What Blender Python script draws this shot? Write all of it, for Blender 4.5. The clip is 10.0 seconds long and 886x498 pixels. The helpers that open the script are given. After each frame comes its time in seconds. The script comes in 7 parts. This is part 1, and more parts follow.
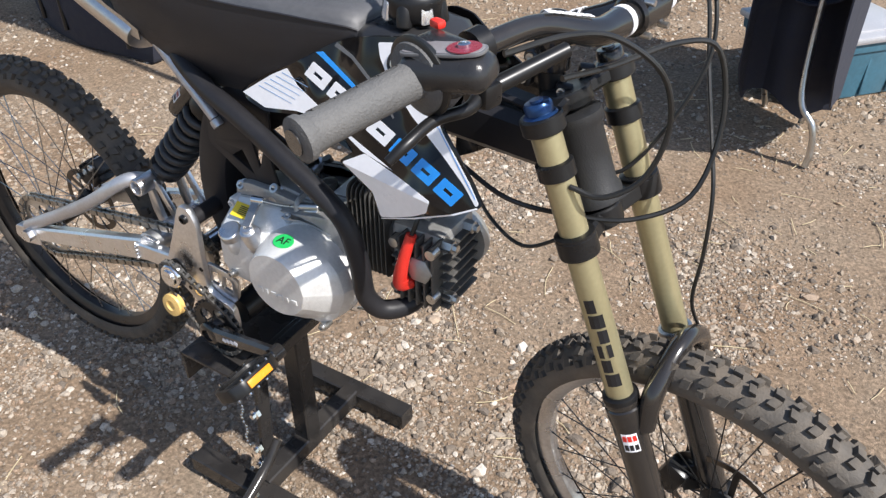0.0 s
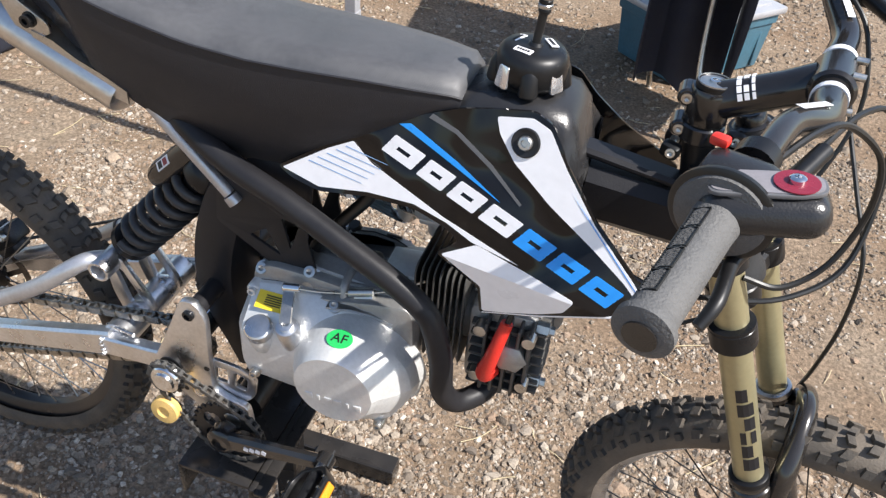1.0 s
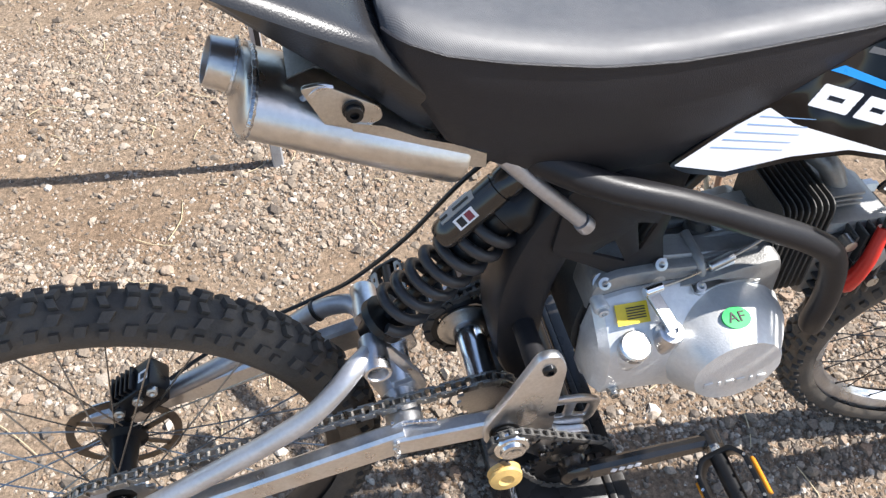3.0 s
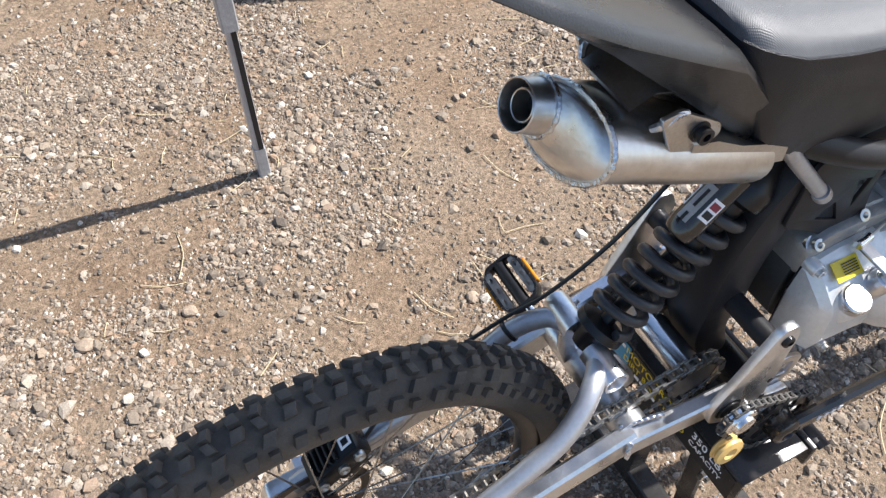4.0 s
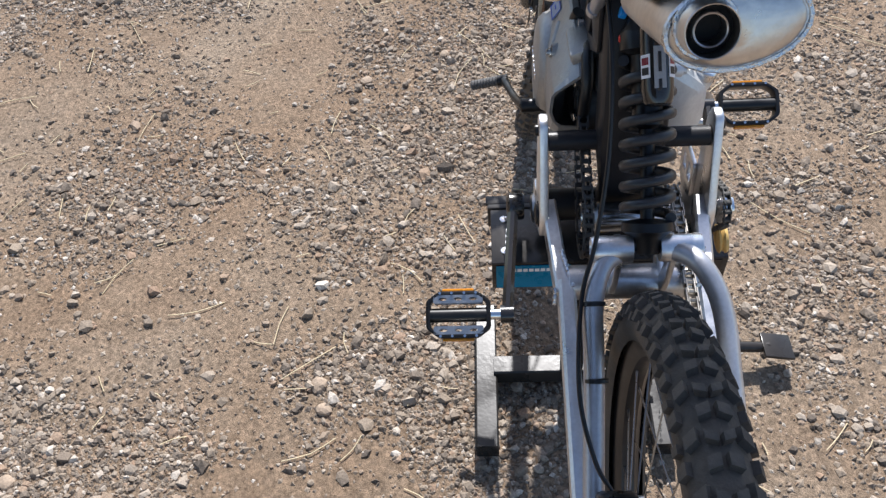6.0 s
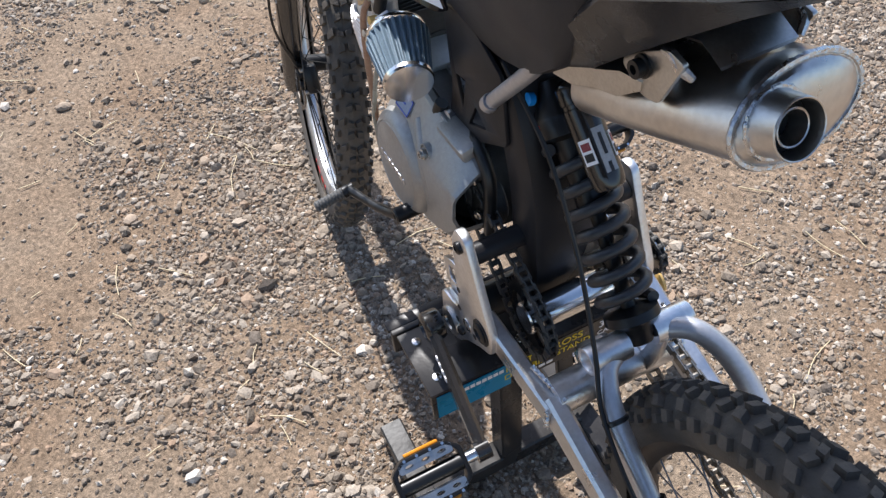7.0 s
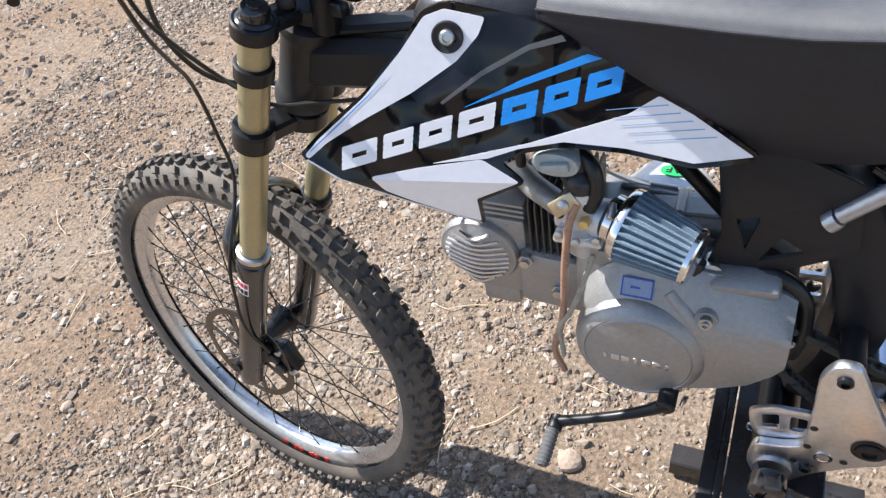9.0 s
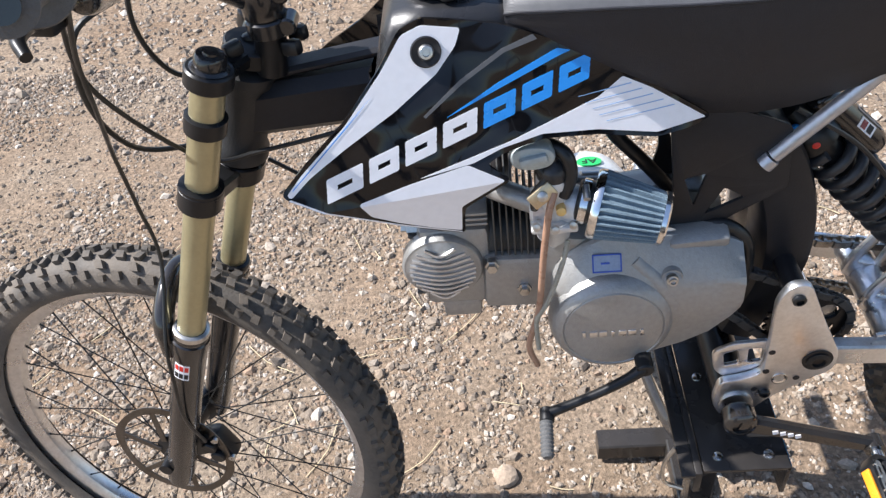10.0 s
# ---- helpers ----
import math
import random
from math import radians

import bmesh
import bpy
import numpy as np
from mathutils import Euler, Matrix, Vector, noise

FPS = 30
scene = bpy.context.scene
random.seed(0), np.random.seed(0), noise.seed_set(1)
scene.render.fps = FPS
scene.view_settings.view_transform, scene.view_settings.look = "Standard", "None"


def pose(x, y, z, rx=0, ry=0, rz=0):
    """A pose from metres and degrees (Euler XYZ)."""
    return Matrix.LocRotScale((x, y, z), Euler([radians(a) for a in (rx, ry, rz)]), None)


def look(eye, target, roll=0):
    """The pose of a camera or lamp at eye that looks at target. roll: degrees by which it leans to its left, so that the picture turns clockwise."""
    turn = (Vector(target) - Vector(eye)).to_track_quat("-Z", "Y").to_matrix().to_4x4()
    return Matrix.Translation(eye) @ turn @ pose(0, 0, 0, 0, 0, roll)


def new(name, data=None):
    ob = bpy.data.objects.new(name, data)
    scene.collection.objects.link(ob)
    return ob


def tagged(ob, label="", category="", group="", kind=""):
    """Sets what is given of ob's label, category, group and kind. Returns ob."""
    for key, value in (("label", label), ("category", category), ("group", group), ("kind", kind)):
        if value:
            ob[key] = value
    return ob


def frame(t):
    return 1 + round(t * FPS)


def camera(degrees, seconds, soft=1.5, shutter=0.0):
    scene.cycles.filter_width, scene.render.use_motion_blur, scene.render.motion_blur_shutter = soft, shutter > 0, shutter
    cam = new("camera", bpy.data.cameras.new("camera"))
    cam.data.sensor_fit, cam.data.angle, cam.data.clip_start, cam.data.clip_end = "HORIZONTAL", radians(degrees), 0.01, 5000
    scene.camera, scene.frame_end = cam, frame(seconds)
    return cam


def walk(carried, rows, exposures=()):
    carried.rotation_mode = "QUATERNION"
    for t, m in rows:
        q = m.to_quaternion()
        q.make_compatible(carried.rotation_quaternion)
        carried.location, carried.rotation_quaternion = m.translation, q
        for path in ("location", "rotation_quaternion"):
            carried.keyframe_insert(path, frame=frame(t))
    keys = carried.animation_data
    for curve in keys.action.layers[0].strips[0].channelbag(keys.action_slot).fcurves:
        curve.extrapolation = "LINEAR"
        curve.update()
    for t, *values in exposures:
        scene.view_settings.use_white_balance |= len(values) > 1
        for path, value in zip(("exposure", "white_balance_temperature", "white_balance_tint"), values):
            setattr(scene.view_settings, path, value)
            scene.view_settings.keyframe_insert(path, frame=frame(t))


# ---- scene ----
cam = camera(57.2, 10.0, soft=1.35)
PATH = [
    (0, (0.926, -0.802, 1.407), (0.061, 0.561, 0.226), -0.8),
    (0.5, (0.737, -0.717, 1.393), (-0.099, 0.572, 0.112), 0.9),
    (1, (0.516, -0.755, 1.43), (0.098, 0.751, 0.182), 4.5),
    (1.5, (0.367, -0.701, 1.418), (0.084, 0.839, 0.174), 1.8),
    (2, (0.232, -0.583, 1.398), (0.007, 0.882, 0.054), -5.0),
    (2.5, (0.037, -0.577, 1.393), (0.061, 0.829, -0.029), -0.4),
    (2.7, (-0.07, -0.611, 1.416), (0.078, 0.772, -0.021), 0.2),
    (3.8, (-0.483, -0.43, 1.445), (0.01, 0.743, -0.099), -1.1),
    (4, (-0.546, -0.383, 1.449), (0.019, 0.751, -0.098), -0.9),
    (4.5, (-0.779, -0.303, 1.479), (0.112, 0.665, -0.027), -1.6),
    (5, (-0.833, -0.145, 1.43), (0.262, 0.522, -0.105), -0.6),
    (5.2, (-0.824, -0.077, 1.42), (0.319, 0.482, -0.124), -3.5),
    (6.3, (-0.781, 0.252, 1.421), (0.494, 0.137, -0.115), -4.0),
    (6.5, (-0.743, 0.29, 1.424), (0.493, -0.005, -0.12), -2.7),
    (7, (-0.536, 0.362, 1.4), (0.652, -0.127, -0.133), -5.8),
    (7.5, (-0.367, 0.47, 1.44), (0.809, -0.233, -0.016), -6.4),
    (8, (-0.209, 0.6, 1.45), (0.752, -0.414, 0.018), -6.7),
    (8.5, (-0.027, 0.625, 1.411), (0.877, -0.481, 0.012), -11.8),
    (9, (0.116, 0.653, 1.419), (0.815, -0.55, -0.018), -12.3),
    (9.5, (0.236, 0.746, 1.407), (0.619, -0.617, -0.006), -11.0),
    (10, (0.339, 0.753, 1.415), (0.491, -0.686, 0.034), -7.8),
]
EXPOSURES = [(0, 0.55, 6450, 10), (0.5, 0.67, 6500, 10), (1.0, 0.70, 6550, 10), (1.5, 0.85, 6550, 10), (2.5, 1.02, 6450, 10), (4.0, 0.88, 6400, 10), (4.5, 0.60, 6350, 10), (5.2, 0.55, 6250, 11), (6.5, 0.62, 6270, 11), (7.2, 0.80, 6270, 11), (8.0, 1.08, 6270, 11), (8.5, 1.08, 6270, 11), (9.2, 0.99, 6270, 11), (10.0, 0.94, 6270, 11)]
walk(cam, [(t, look(eye, target, roll)) for t, eye, target, roll in PATH], EXPOSURES)

# ---- world and sun ----
SUN_EL, SUN_AZ = radians(49), math.atan2(-0.10, 0.995)
world = bpy.data.worlds.new("world")
scene.world = world
world.use_nodes = True
wn, wl = world.node_tree.nodes, world.node_tree.links
sky = wn.new("ShaderNodeTexSky")
sky.sky_type, sky.sun_disc = "NISHITA", False
sky.sun_elevation, sky.sun_rotation = SUN_EL, math.pi / 2 - SUN_AZ
wl.new(sky.outputs[0], wn["Background"].inputs[0])
wn["Background"].inputs[1].default_value = 0.12
sun_data = bpy.data.lights.new("sun", "SUN")
sun_data.energy, sun_data.angle, sun_data.color = 5.0, radians(0.53), (1.0, 0.965, 0.92)
sun = new("sun", sun_data)
sun.matrix_world = look((0, 0, 0), (-math.cos(SUN_AZ) * math.cos(SUN_EL), -math.sin(SUN_AZ) * math.cos(SUN_EL), -math.sin(SUN_EL)))


# ---- materials ----
def mat(name, color, rough=0.5, metal=0.0, var=0.12, scale=30.0, bump=0.0, bump_scale=200.0, dirt=None, dirt_amount=0.0, coat=0.0, spec=0.5, rough_var=0.1, obj=True):
    """A procedural surface: base colour varied at two scales, roughness varied, optional dust and fine relief."""
    m = bpy.data.materials.new(name)
    m.use_nodes = True
    n, l = m.node_tree.nodes, m.node_tree.links
    b = n["Principled BSDF"]
    tc = n.new("ShaderNodeTexCoord")
    big = n.new("ShaderNodeTexNoise")
    big.inputs["Scale"].default_value, big.inputs["Detail"].default_value = scale, 5
    small = n.new("ShaderNodeTexNoise")
    small.inputs["Scale"].default_value, small.inputs["Detail"].default_value = scale * 9, 3
    for t in (big, small):
        l.new(tc.outputs["Object"], t.inputs["Vector"])
    add = n.new("ShaderNodeMath")
    add.operation = "ADD"
    l.new(big.outputs[0], add.inputs[0])
    l.new(small.outputs[0], add.inputs[1])
    ramp = n.new("ShaderNodeMapRange")
    ramp.inputs[1].default_value, ramp.inputs[2].default_value = 0.7, 1.3
    ramp.inputs[3].default_value, ramp.inputs[4].default_value = 1 - var, 1 + var
    l.new(add.outputs[0], ramp.inputs[0])
    mix = n.new("ShaderNodeMix")
    mix.data_type, mix.blend_type = "RGBA", "MULTIPLY"
    mix.inputs[0].default_value = 1.0
    mix.inputs[6].default_value = (*color, 1)
    l.new(ramp.outputs[0], mix.inputs[7])
    out = mix.outputs[2]
    if dirt:
        dn = n.new("ShaderNodeTexNoise")
        dn.inputs["Scale"].default_value, dn.inputs["Detail"].default_value = scale * 0.6, 8
        l.new(tc.outputs["Object"], dn.inputs["Vector"])
        dr = n.new("ShaderNodeMapRange")
        dr.inputs[1].default_value, dr.inputs[2].default_value = 0.42, 0.75
        dr.inputs[3].default_value, dr.inputs[4].default_value = dirt_amount * 0.25, dirt_amount
        l.new(dn.outputs[0], dr.inputs[0])
        dm = n.new("ShaderNodeMix")
        dm.data_type = "RGBA"
        l.new(dr.outputs[0], dm.inputs[0])
        l.new(out, dm.inputs[6])
        dm.inputs[7].default_value = (*dirt, 1)
        out = dm.outputs[2]
    l.new(out, b.inputs["Base Color"])
    rr = n.new("ShaderNodeMapRange")
    rr.inputs[1].default_value, rr.inputs[2].default_value = 0.3, 0.7
    rr.inputs[3].default_value, rr.inputs[4].default_value = max(0.03, rough - rough_var), min(1, rough + rough_var)
    l.new(big.outputs[0], rr.inputs[0])
    l.new(rr.outputs[0], b.inputs["Roughness"])
    b.inputs["Metallic"].default_value = metal
    b.inputs["Coat Weight"].default_value = coat
    b.inputs["Coat Roughness"].default_value = 0.08
    b.inputs["Specular IOR Level"].default_value = spec
    if bump:
        bn = n.new("ShaderNodeTexNoise")
        bn.inputs["Scale"].default_value, bn.inputs["Detail"].default_value = bump_scale, 3
        l.new(tc.outputs["Object"], bn.inputs["Vector"])
        bp = n.new("ShaderNodeBump")
        bp.inputs["Strength"].default_value, bp.inputs["Distance"].default_value = bump, 0.002
        l.new(bn.outputs[0], bp.inputs["Height"])
        l.new(bp.outputs[0], b.inputs["Normal"])
    return m


DUST = (0.36, 0.28, 0.2)
M_RUBBER = mat("tyre_rubber", (0.028, 0.027, 0.026), 0.75, var=0.3, scale=18, bump=0.4, bump_scale=350, dirt=DUST, dirt_amount=0.28)
M_RUBBERDUSTY = mat("dust_coated_tyre_rubber", (0.050, 0.047, 0.044), 0.75, var=0.3, scale=18, bump=0.4, bump_scale=350, dirt=DUST, dirt_amount=0.42)
M_KNOB = mat("tyre_knob_rubber", (0.034, 0.033, 0.032), 0.8, var=0.3, scale=25, bump=0.4, bump_scale=350, dirt=DUST, dirt_amount=0.4)
M_VINYL = mat("seat_vinyl", (0.0205, 0.0203, 0.0240), 0.46, spec=0.36, var=0.1, scale=14, bump=0.35, bump_scale=900, rough_var=0.06)
M_GRIPPER = mat("seat_gripper_vinyl", (0.075, 0.075, 0.079), 0.42, spec=0.6, var=0.14, scale=16, bump=0.5, bump_scale=900, rough_var=0.10)


def weave(m, pitch):
    """Adds a fine crossed weave to the relief of a material."""
    n, l = m.node_tree.nodes, m.node_tree.links
    b = n["Principled BSDF"]
    tc = n.new("ShaderNodeTexCoord")
    out = []
    for turn in (35, -55):
        mp = n.new("ShaderNodeMapping")
        mp.inputs["Rotation"].default_value = (0, 0, radians(turn))
        l.new(tc.outputs["Object"], mp.inputs[0])
        w = n.new("ShaderNodeTexWave")
        w.inputs["Scale"].default_value, w.inputs["Distortion"].default_value = 0.314 / pitch, 0.4
        l.new(mp.outputs[0], w.inputs["Vector"])
        out.append(w.outputs[1])
    mx = n.new("ShaderNodeMath")
    mx.operation = "MULTIPLY"
    l.new(out[0], mx.inputs[0])
    l.new(out[1], mx.inputs[1])
    bp = n.new("ShaderNodeBump")
    bp.inputs["Strength"].default_value, bp.inputs["Distance"].default_value = 0.4, 0.0005
    l.new(mx.outputs[0], bp.inputs["Height"])
    l.new(bp.outputs[0], b.inputs["Normal"])


weave(M_GRIPPER, 0.0012)
M_PLASTIC = mat("black_plastic", (0.019, 0.019, 0.0205), 0.27, spec=0.5, var=0.12, scale=10, bump=0.15, bump_scale=600, dirt=DUST, dirt_amount=0.015)
M_GLOSS = mat("gloss_black_graphic", (0.008, 0.008, 0.009), 0.10, var=0.1, scale=10, rough_var=0.04, spec=0.35)
# the moulded panel is gently wavy, so its gloss breaks up
gn, gl = M_GLOSS.node_tree.nodes, M_GLOSS.node_tree.links
wave, wavy, place = gn.new("ShaderNodeTexNoise"), gn.new("ShaderNodeBump"), gn.new("ShaderNodeTexCoord")
wave.inputs["Scale"].default_value, wave.inputs["Detail"].default_value = 11, 1
wavy.inputs["Strength"].default_value, wavy.inputs["Distance"].default_value = 1.0, 0.045
gl.new(place.outputs["Object"], wave.inputs["Vector"])
gl.new(wave.outputs[0], wavy.inputs["Height"])
gl.new(wavy.outputs[0], gn["Principled BSDF"].inputs["Normal"])
M_WHITE = mat("white_vinyl_graphic", (0.90, 0.89, 0.91), 0.35, var=0.04, scale=12, dirt=DUST, dirt_amount=0.04)
M_TAG = mat("silver_film", (0.78, 0.78, 0.80), 0.25, 0.8, var=0.06, scale=60)
M_BLUE = mat("blue_vinyl_graphic", (0.015, 0.31, 0.88), 0.3, var=0.05, scale=12)
M_PALEBLUE = mat("pale_blue_graphic", (0.25, 0.42, 0.7), 0.35, var=0.08, scale=12)
M_FRAME = mat("satin_black_frame_paint", (0.0150, 0.0150, 0.0175), 0.42, spec=0.28, var=0.12, scale=15, bump=0.1, bump_scale=500, dirt=DUST, dirt_amount=0.015)
M_ROTOR = mat("worn_brake_steel", (0.15, 0.135, 0.12), 0.4, 1.0, var=0.2, scale=40)
M_CLEAR = mat("smoked_plastic_window", (0.24, 0.225, 0.235), 0.10, var=0.08, scale=40)
M_ANOBLUE = mat("dark_blue_anodised", (0.02, 0.06, 0.17), 0.3, 0.6, var=0.08, scale=30)
M_HEAD = mat("rough_black_casting", (0.016, 0.016, 0.017), 0.55, var=0.15, scale=40, bump=0.2, bump_scale=500)
M_GROOVE = mat("grey_plastic_groove", (0.12, 0.12, 0.125), 0.35, var=0.1, scale=20)
M_ALU = mat("brushed_aluminium", (0.72, 0.72, 0.73), 0.34, 1.0, var=0.1, scale=22, bump=0.12, bump_scale=260)
M_ALUTUBE = mat("grey_painted_tube", (0.5, 0.5, 0.52), 0.4, 0.75, var=0.1, scale=20, bump=0.08, bump_scale=300)
M_CAST = mat("cast_aluminium", (0.36, 0.355, 0.345), 0.46, 0.6, var=0.1, scale=18, bump=0.25, bump_scale=420, dirt=(0.3, 0.26, 0.2), dirt_amount=0.12)
M_CASTBRIGHT = mat("bright_cast_aluminium", (0.70, 0.70, 0.69), 0.42, 0.40, var=0.08, scale=18, bump=0.2, bump_scale=420, dirt=(0.3, 0.26, 0.2), dirt_amount=0.06)
M_TAP = mat("blue_grey_die_cast", (0.42, 0.47, 0.47), 0.45, 0.3, var=0.1, scale=30, bump=0.2, bump_scale=400)
M_BRASSPLATE = mat("passivated_gold_steel", (0.6, 0.5, 0.34), 0.35, 0.9, var=0.12, scale=40)
M_LINEBLUE = mat("blue_print", (0.04, 0.09, 0.45), 0.4)
M_HOSEGREY = mat("clear_grey_hose", (0.32, 0.31, 0.26), 0.3, var=0.12, scale=40)
# dark castings; on the head ribs and fins it also holds painted-in shade
M_CASTDARK = mat("dark_and_shaded_cast", (0.075, 0.074, 0.071), 0.55, 0.3, var=0.15, scale=20, bump=0.3, bump_scale=400, dirt=DUST, dirt_amount=0.08)
M_CHROME = mat("polished_steel", (0.78, 0.78, 0.78), 0.16, 1.0, var=0.06, scale=30, rough_var=0.06)
M_WELD = mat("uneven_weld_metal", (0.62, 0.62, 0.63), 0.30, 1.0, var=0.2, scale=90, bump=0.5, bump_scale=300)
M_STEEL = mat("zinc_steel", (0.55, 0.54, 0.52), 0.35, 1.0, var=0.12, scale=40)
M_CHAIN = mat("oily_chain_steel", (0.34, 0.32, 0.29), 0.34, 1.0, var=0.3, scale=60)
M_SILENCER = mat("satin_silencer_steel", (0.66, 0.64, 0.61), 0.36, 1.0, var=0.1, scale=16, bump=0.1, bump_scale=300, dirt=(0.34, 0.28, 0.3), dirt_amount=0.12)
M_BORE = mat("matt_black_bore", (0.012, 0.011, 0.01), 0.9)
M_GOLD = mat("champagne_anodised", (0.42, 0.375, 0.225), 0.34, 0.65, var=0.06, scale=20, rough_var=0.06)
M_LOWER = mat("gloss_black_fork", (0.01, 0.01, 0.011), 0.2, var=0.1, scale=12, coat=0.4, dirt=DUST, dirt_amount=0.05)
M_COIL = mat("spring_grey_coat", (0.030, 0.030, 0.032), 0.4, var=0.12, scale=25, bump=0.15, bump_scale=300)
M_BLACKALU = mat("black_anodised", (0.016, 0.016, 0.017), 0.35, 0.4, var=0.12, scale=30)
M_RED = mat("red_silicone", (0.62, 0.03, 0.02), 0.38, var=0.1, scale=40)
M_CRIMSON = mat("crimson_plastic", (0.22, 0.018, 0.035), 0.3, var=0.1, scale=40)
M_ORANGE = mat("orange_reflector", (0.75, 0.28, 0.02), 0.2, var=0.08, scale=60)
M_GREEN = mat("green_sticker", (0.02, 0.42, 0.1), 0.35, var=0.04)
M_YELLOW = mat("yellow_sticker", (0.75, 0.55, 0.03), 0.4, var=0.06)
M_INK = mat("black_ink", (0.01, 0.01, 0.012), 0.5)
M_LABELBLUE = mat("light_blue_label", (0.27, 0.33, 0.46), 0.4)
M_GRIP = mat("grey_rubber_grip", (0.10, 0.10, 0.10), 0.72, var=0.12, scale=30, bump=0.6, bump_scale=500, dirt=DUST, dirt_amount=0.06)
M_CABLE = mat("black_cable", (0.012, 0.012, 0.012), 0.38)
M_HOSE = mat("amber_hose", (0.36, 0.21, 0.14), 0.3, var=0.15, scale=40)
M_FILTER = mat("blue_grey_filter_gauze", (0.14, 0.2, 0.25), 0.6, var=0.2, scale=60, bump=0.6, bump_scale=700)
M_BRASS = mat("amber_roller", (0.72, 0.47, 0.16), 0.4, var=0.1, scale=40)
M_STANDPAINT = mat("worn_black_stand_paint", (0.012, 0.012, 0.013), 0.26, spec=0.35, var=0.2, scale=14, bump=0.08, bump_scale=120, dirt=(0.3, 0.25, 0.2), dirt_amount=0.10)
M_STICKERBLUE = mat("turquoise_sticker", (0.01, 0.22, 0.4), 0.3, var=0.06)
M_STICKERBLACK = mat("black_sticker", (0.012, 0.012, 0.013), 0.35)
M_TAPE = mat("grey_duct_tape", (0.36, 0.36, 0.37), 0.45, 0.2, var=0.12, scale=30, bump=0.5, bump_scale=90)
M_POLE = mat("grey_painted_pole", (0.42, 0.42, 0.44), 0.4, 0.3, var=0.08, scale=12)
M_CANVAS = mat("dark_canvas", (0.02, 0.022, 0.035), 0.9, var=0.2, scale=30, bump=0.4, bump_scale=500)
M_TOTE = mat("teal_tote_plastic", (0.035, 0.12, 0.175), 0.5, var=0.15, scale=8, dirt=DUST, dirt_amount=0.12)
M_RIM = mat("grey_anodised_rim", (0.62, 0.62, 0.63), 0.3, 0.9, var=0.15, scale=15, dirt=DUST, dirt_amount=0.12)
M_RIMBLACK = mat("black_rim", (0.02, 0.02, 0.022), 0.35, 0.3, var=0.2, scale=15, dirt=DUST, dirt_amount=0.1)
M_SPOKE = mat("steel_spoke", (0.3, 0.3, 0.3), 0.3, 1.0, var=0.05)
M_SPOKEDARK = mat("black_spoke", (0.03, 0.03, 0.03), 0.35, 0.6, var=0.05)


# ---- building helpers ----
def V(*a):
    return Vector(a)


def part(name, bm, material, parent=None, label="", smooth=True, angle=40):
    me = bpy.data.meshes.new(name)
    bmesh.ops.recalc_face_normals(bm, faces=bm.faces)
    bm.to_mesh(me)
    bm.free()
    for p in me.polygons:
        p.use_smooth = smooth
    if smooth:
        me.set_sharp_from_angle(angle=radians(angle))
    for m in material if isinstance(material, (list, tuple)) else [material]:
        me.materials.append(m)
    ob = new(name, me)
    if parent is not None:
        ob.parent = parent
    if label:
        ob["label"] = label
    return ob


def axes_to(direction):
    """A turn whose z points along direction."""
    return Vector(direction).normalized().to_track_quat("Z", "Y").to_matrix().to_4x4()


def rings(bm, rows, cap=True, close=False, mi=0):
    """Skins rows of points (all the same count, each a closed loop)."""
    vs = [[bm.verts.new(p) for p in row] for row in rows]
    n = len(vs[0])
    pairs = list(zip(vs, vs[1:])) + ([(vs[-1], vs[0])] if close else [])
    for a, b in pairs:
        for i in range(n):
            f = bm.faces.new((a[i], a[(i + 1) % n], b[(i + 1) % n], b[i]))
            f.material_index = mi
    if cap and not close:
        bm.faces.new(vs[0][::-1]).material_index = mi
        bm.faces.new(vs[-1]).material_index = mi
    return vs


def circle(m, r, seg, ry=None):
    return [m @ V(r * math.cos(2 * math.pi * i / seg), (ry or r) * math.sin(2 * math.pi * i / seg), 0) for i in range(seg)]


def cyl(bm, a, b, r, r2=None, seg=20, bevel=0.0, mi=0):
    a, b = Vector(a), Vector(b)
    d = b - a
    m = axes_to(d)
    L, r2 = d.length, r if r2 is None else r2
    prof = [(r, 0), (r2, L)] if not bevel else [(r - bevel, 0), (r, bevel), (r2, L - bevel), (r2 - bevel, L)]
    rings(bm, [circle(Matrix.Translation(a) @ m @ Matrix.Translation((0, 0, z)), rr, seg) for rr, z in prof], mi=mi)
    return bm


def lathe(bm, a, direction, prof, seg=28, cap=True, mi=0):
    """prof: rows of (radius, distance along direction from a)."""
    m = Matrix.Translation(a) @ axes_to(direction)
    rings(bm, [circle(m @ Matrix.Translation((0, 0, z)), max(r, 1e-4), seg) for r, z in prof], cap=cap, mi=mi)
    return bm


def smooth_path(pts, per=6):
    pts = [Vector(p) for p in pts]
    if len(pts) < 3:
        return pts
    ext = [2 * pts[0] - pts[1]] + pts + [2 * pts[-1] - pts[-2]]
    out = []
    for i in range(1, len(ext) - 2):
        p0, p1, p2, p3 = ext[i - 1 : i + 3]
        for k in range(per):
            t = k / per
            out.append(0.5 * (2 * p1 + (p2 - p0) * t + (2 * p0 - 5 * p1 + 4 * p2 - p3) * t * t + (3 * p1 - p0 - 3 * p2 + p3) * t**3))
    return out + [pts[-1]]


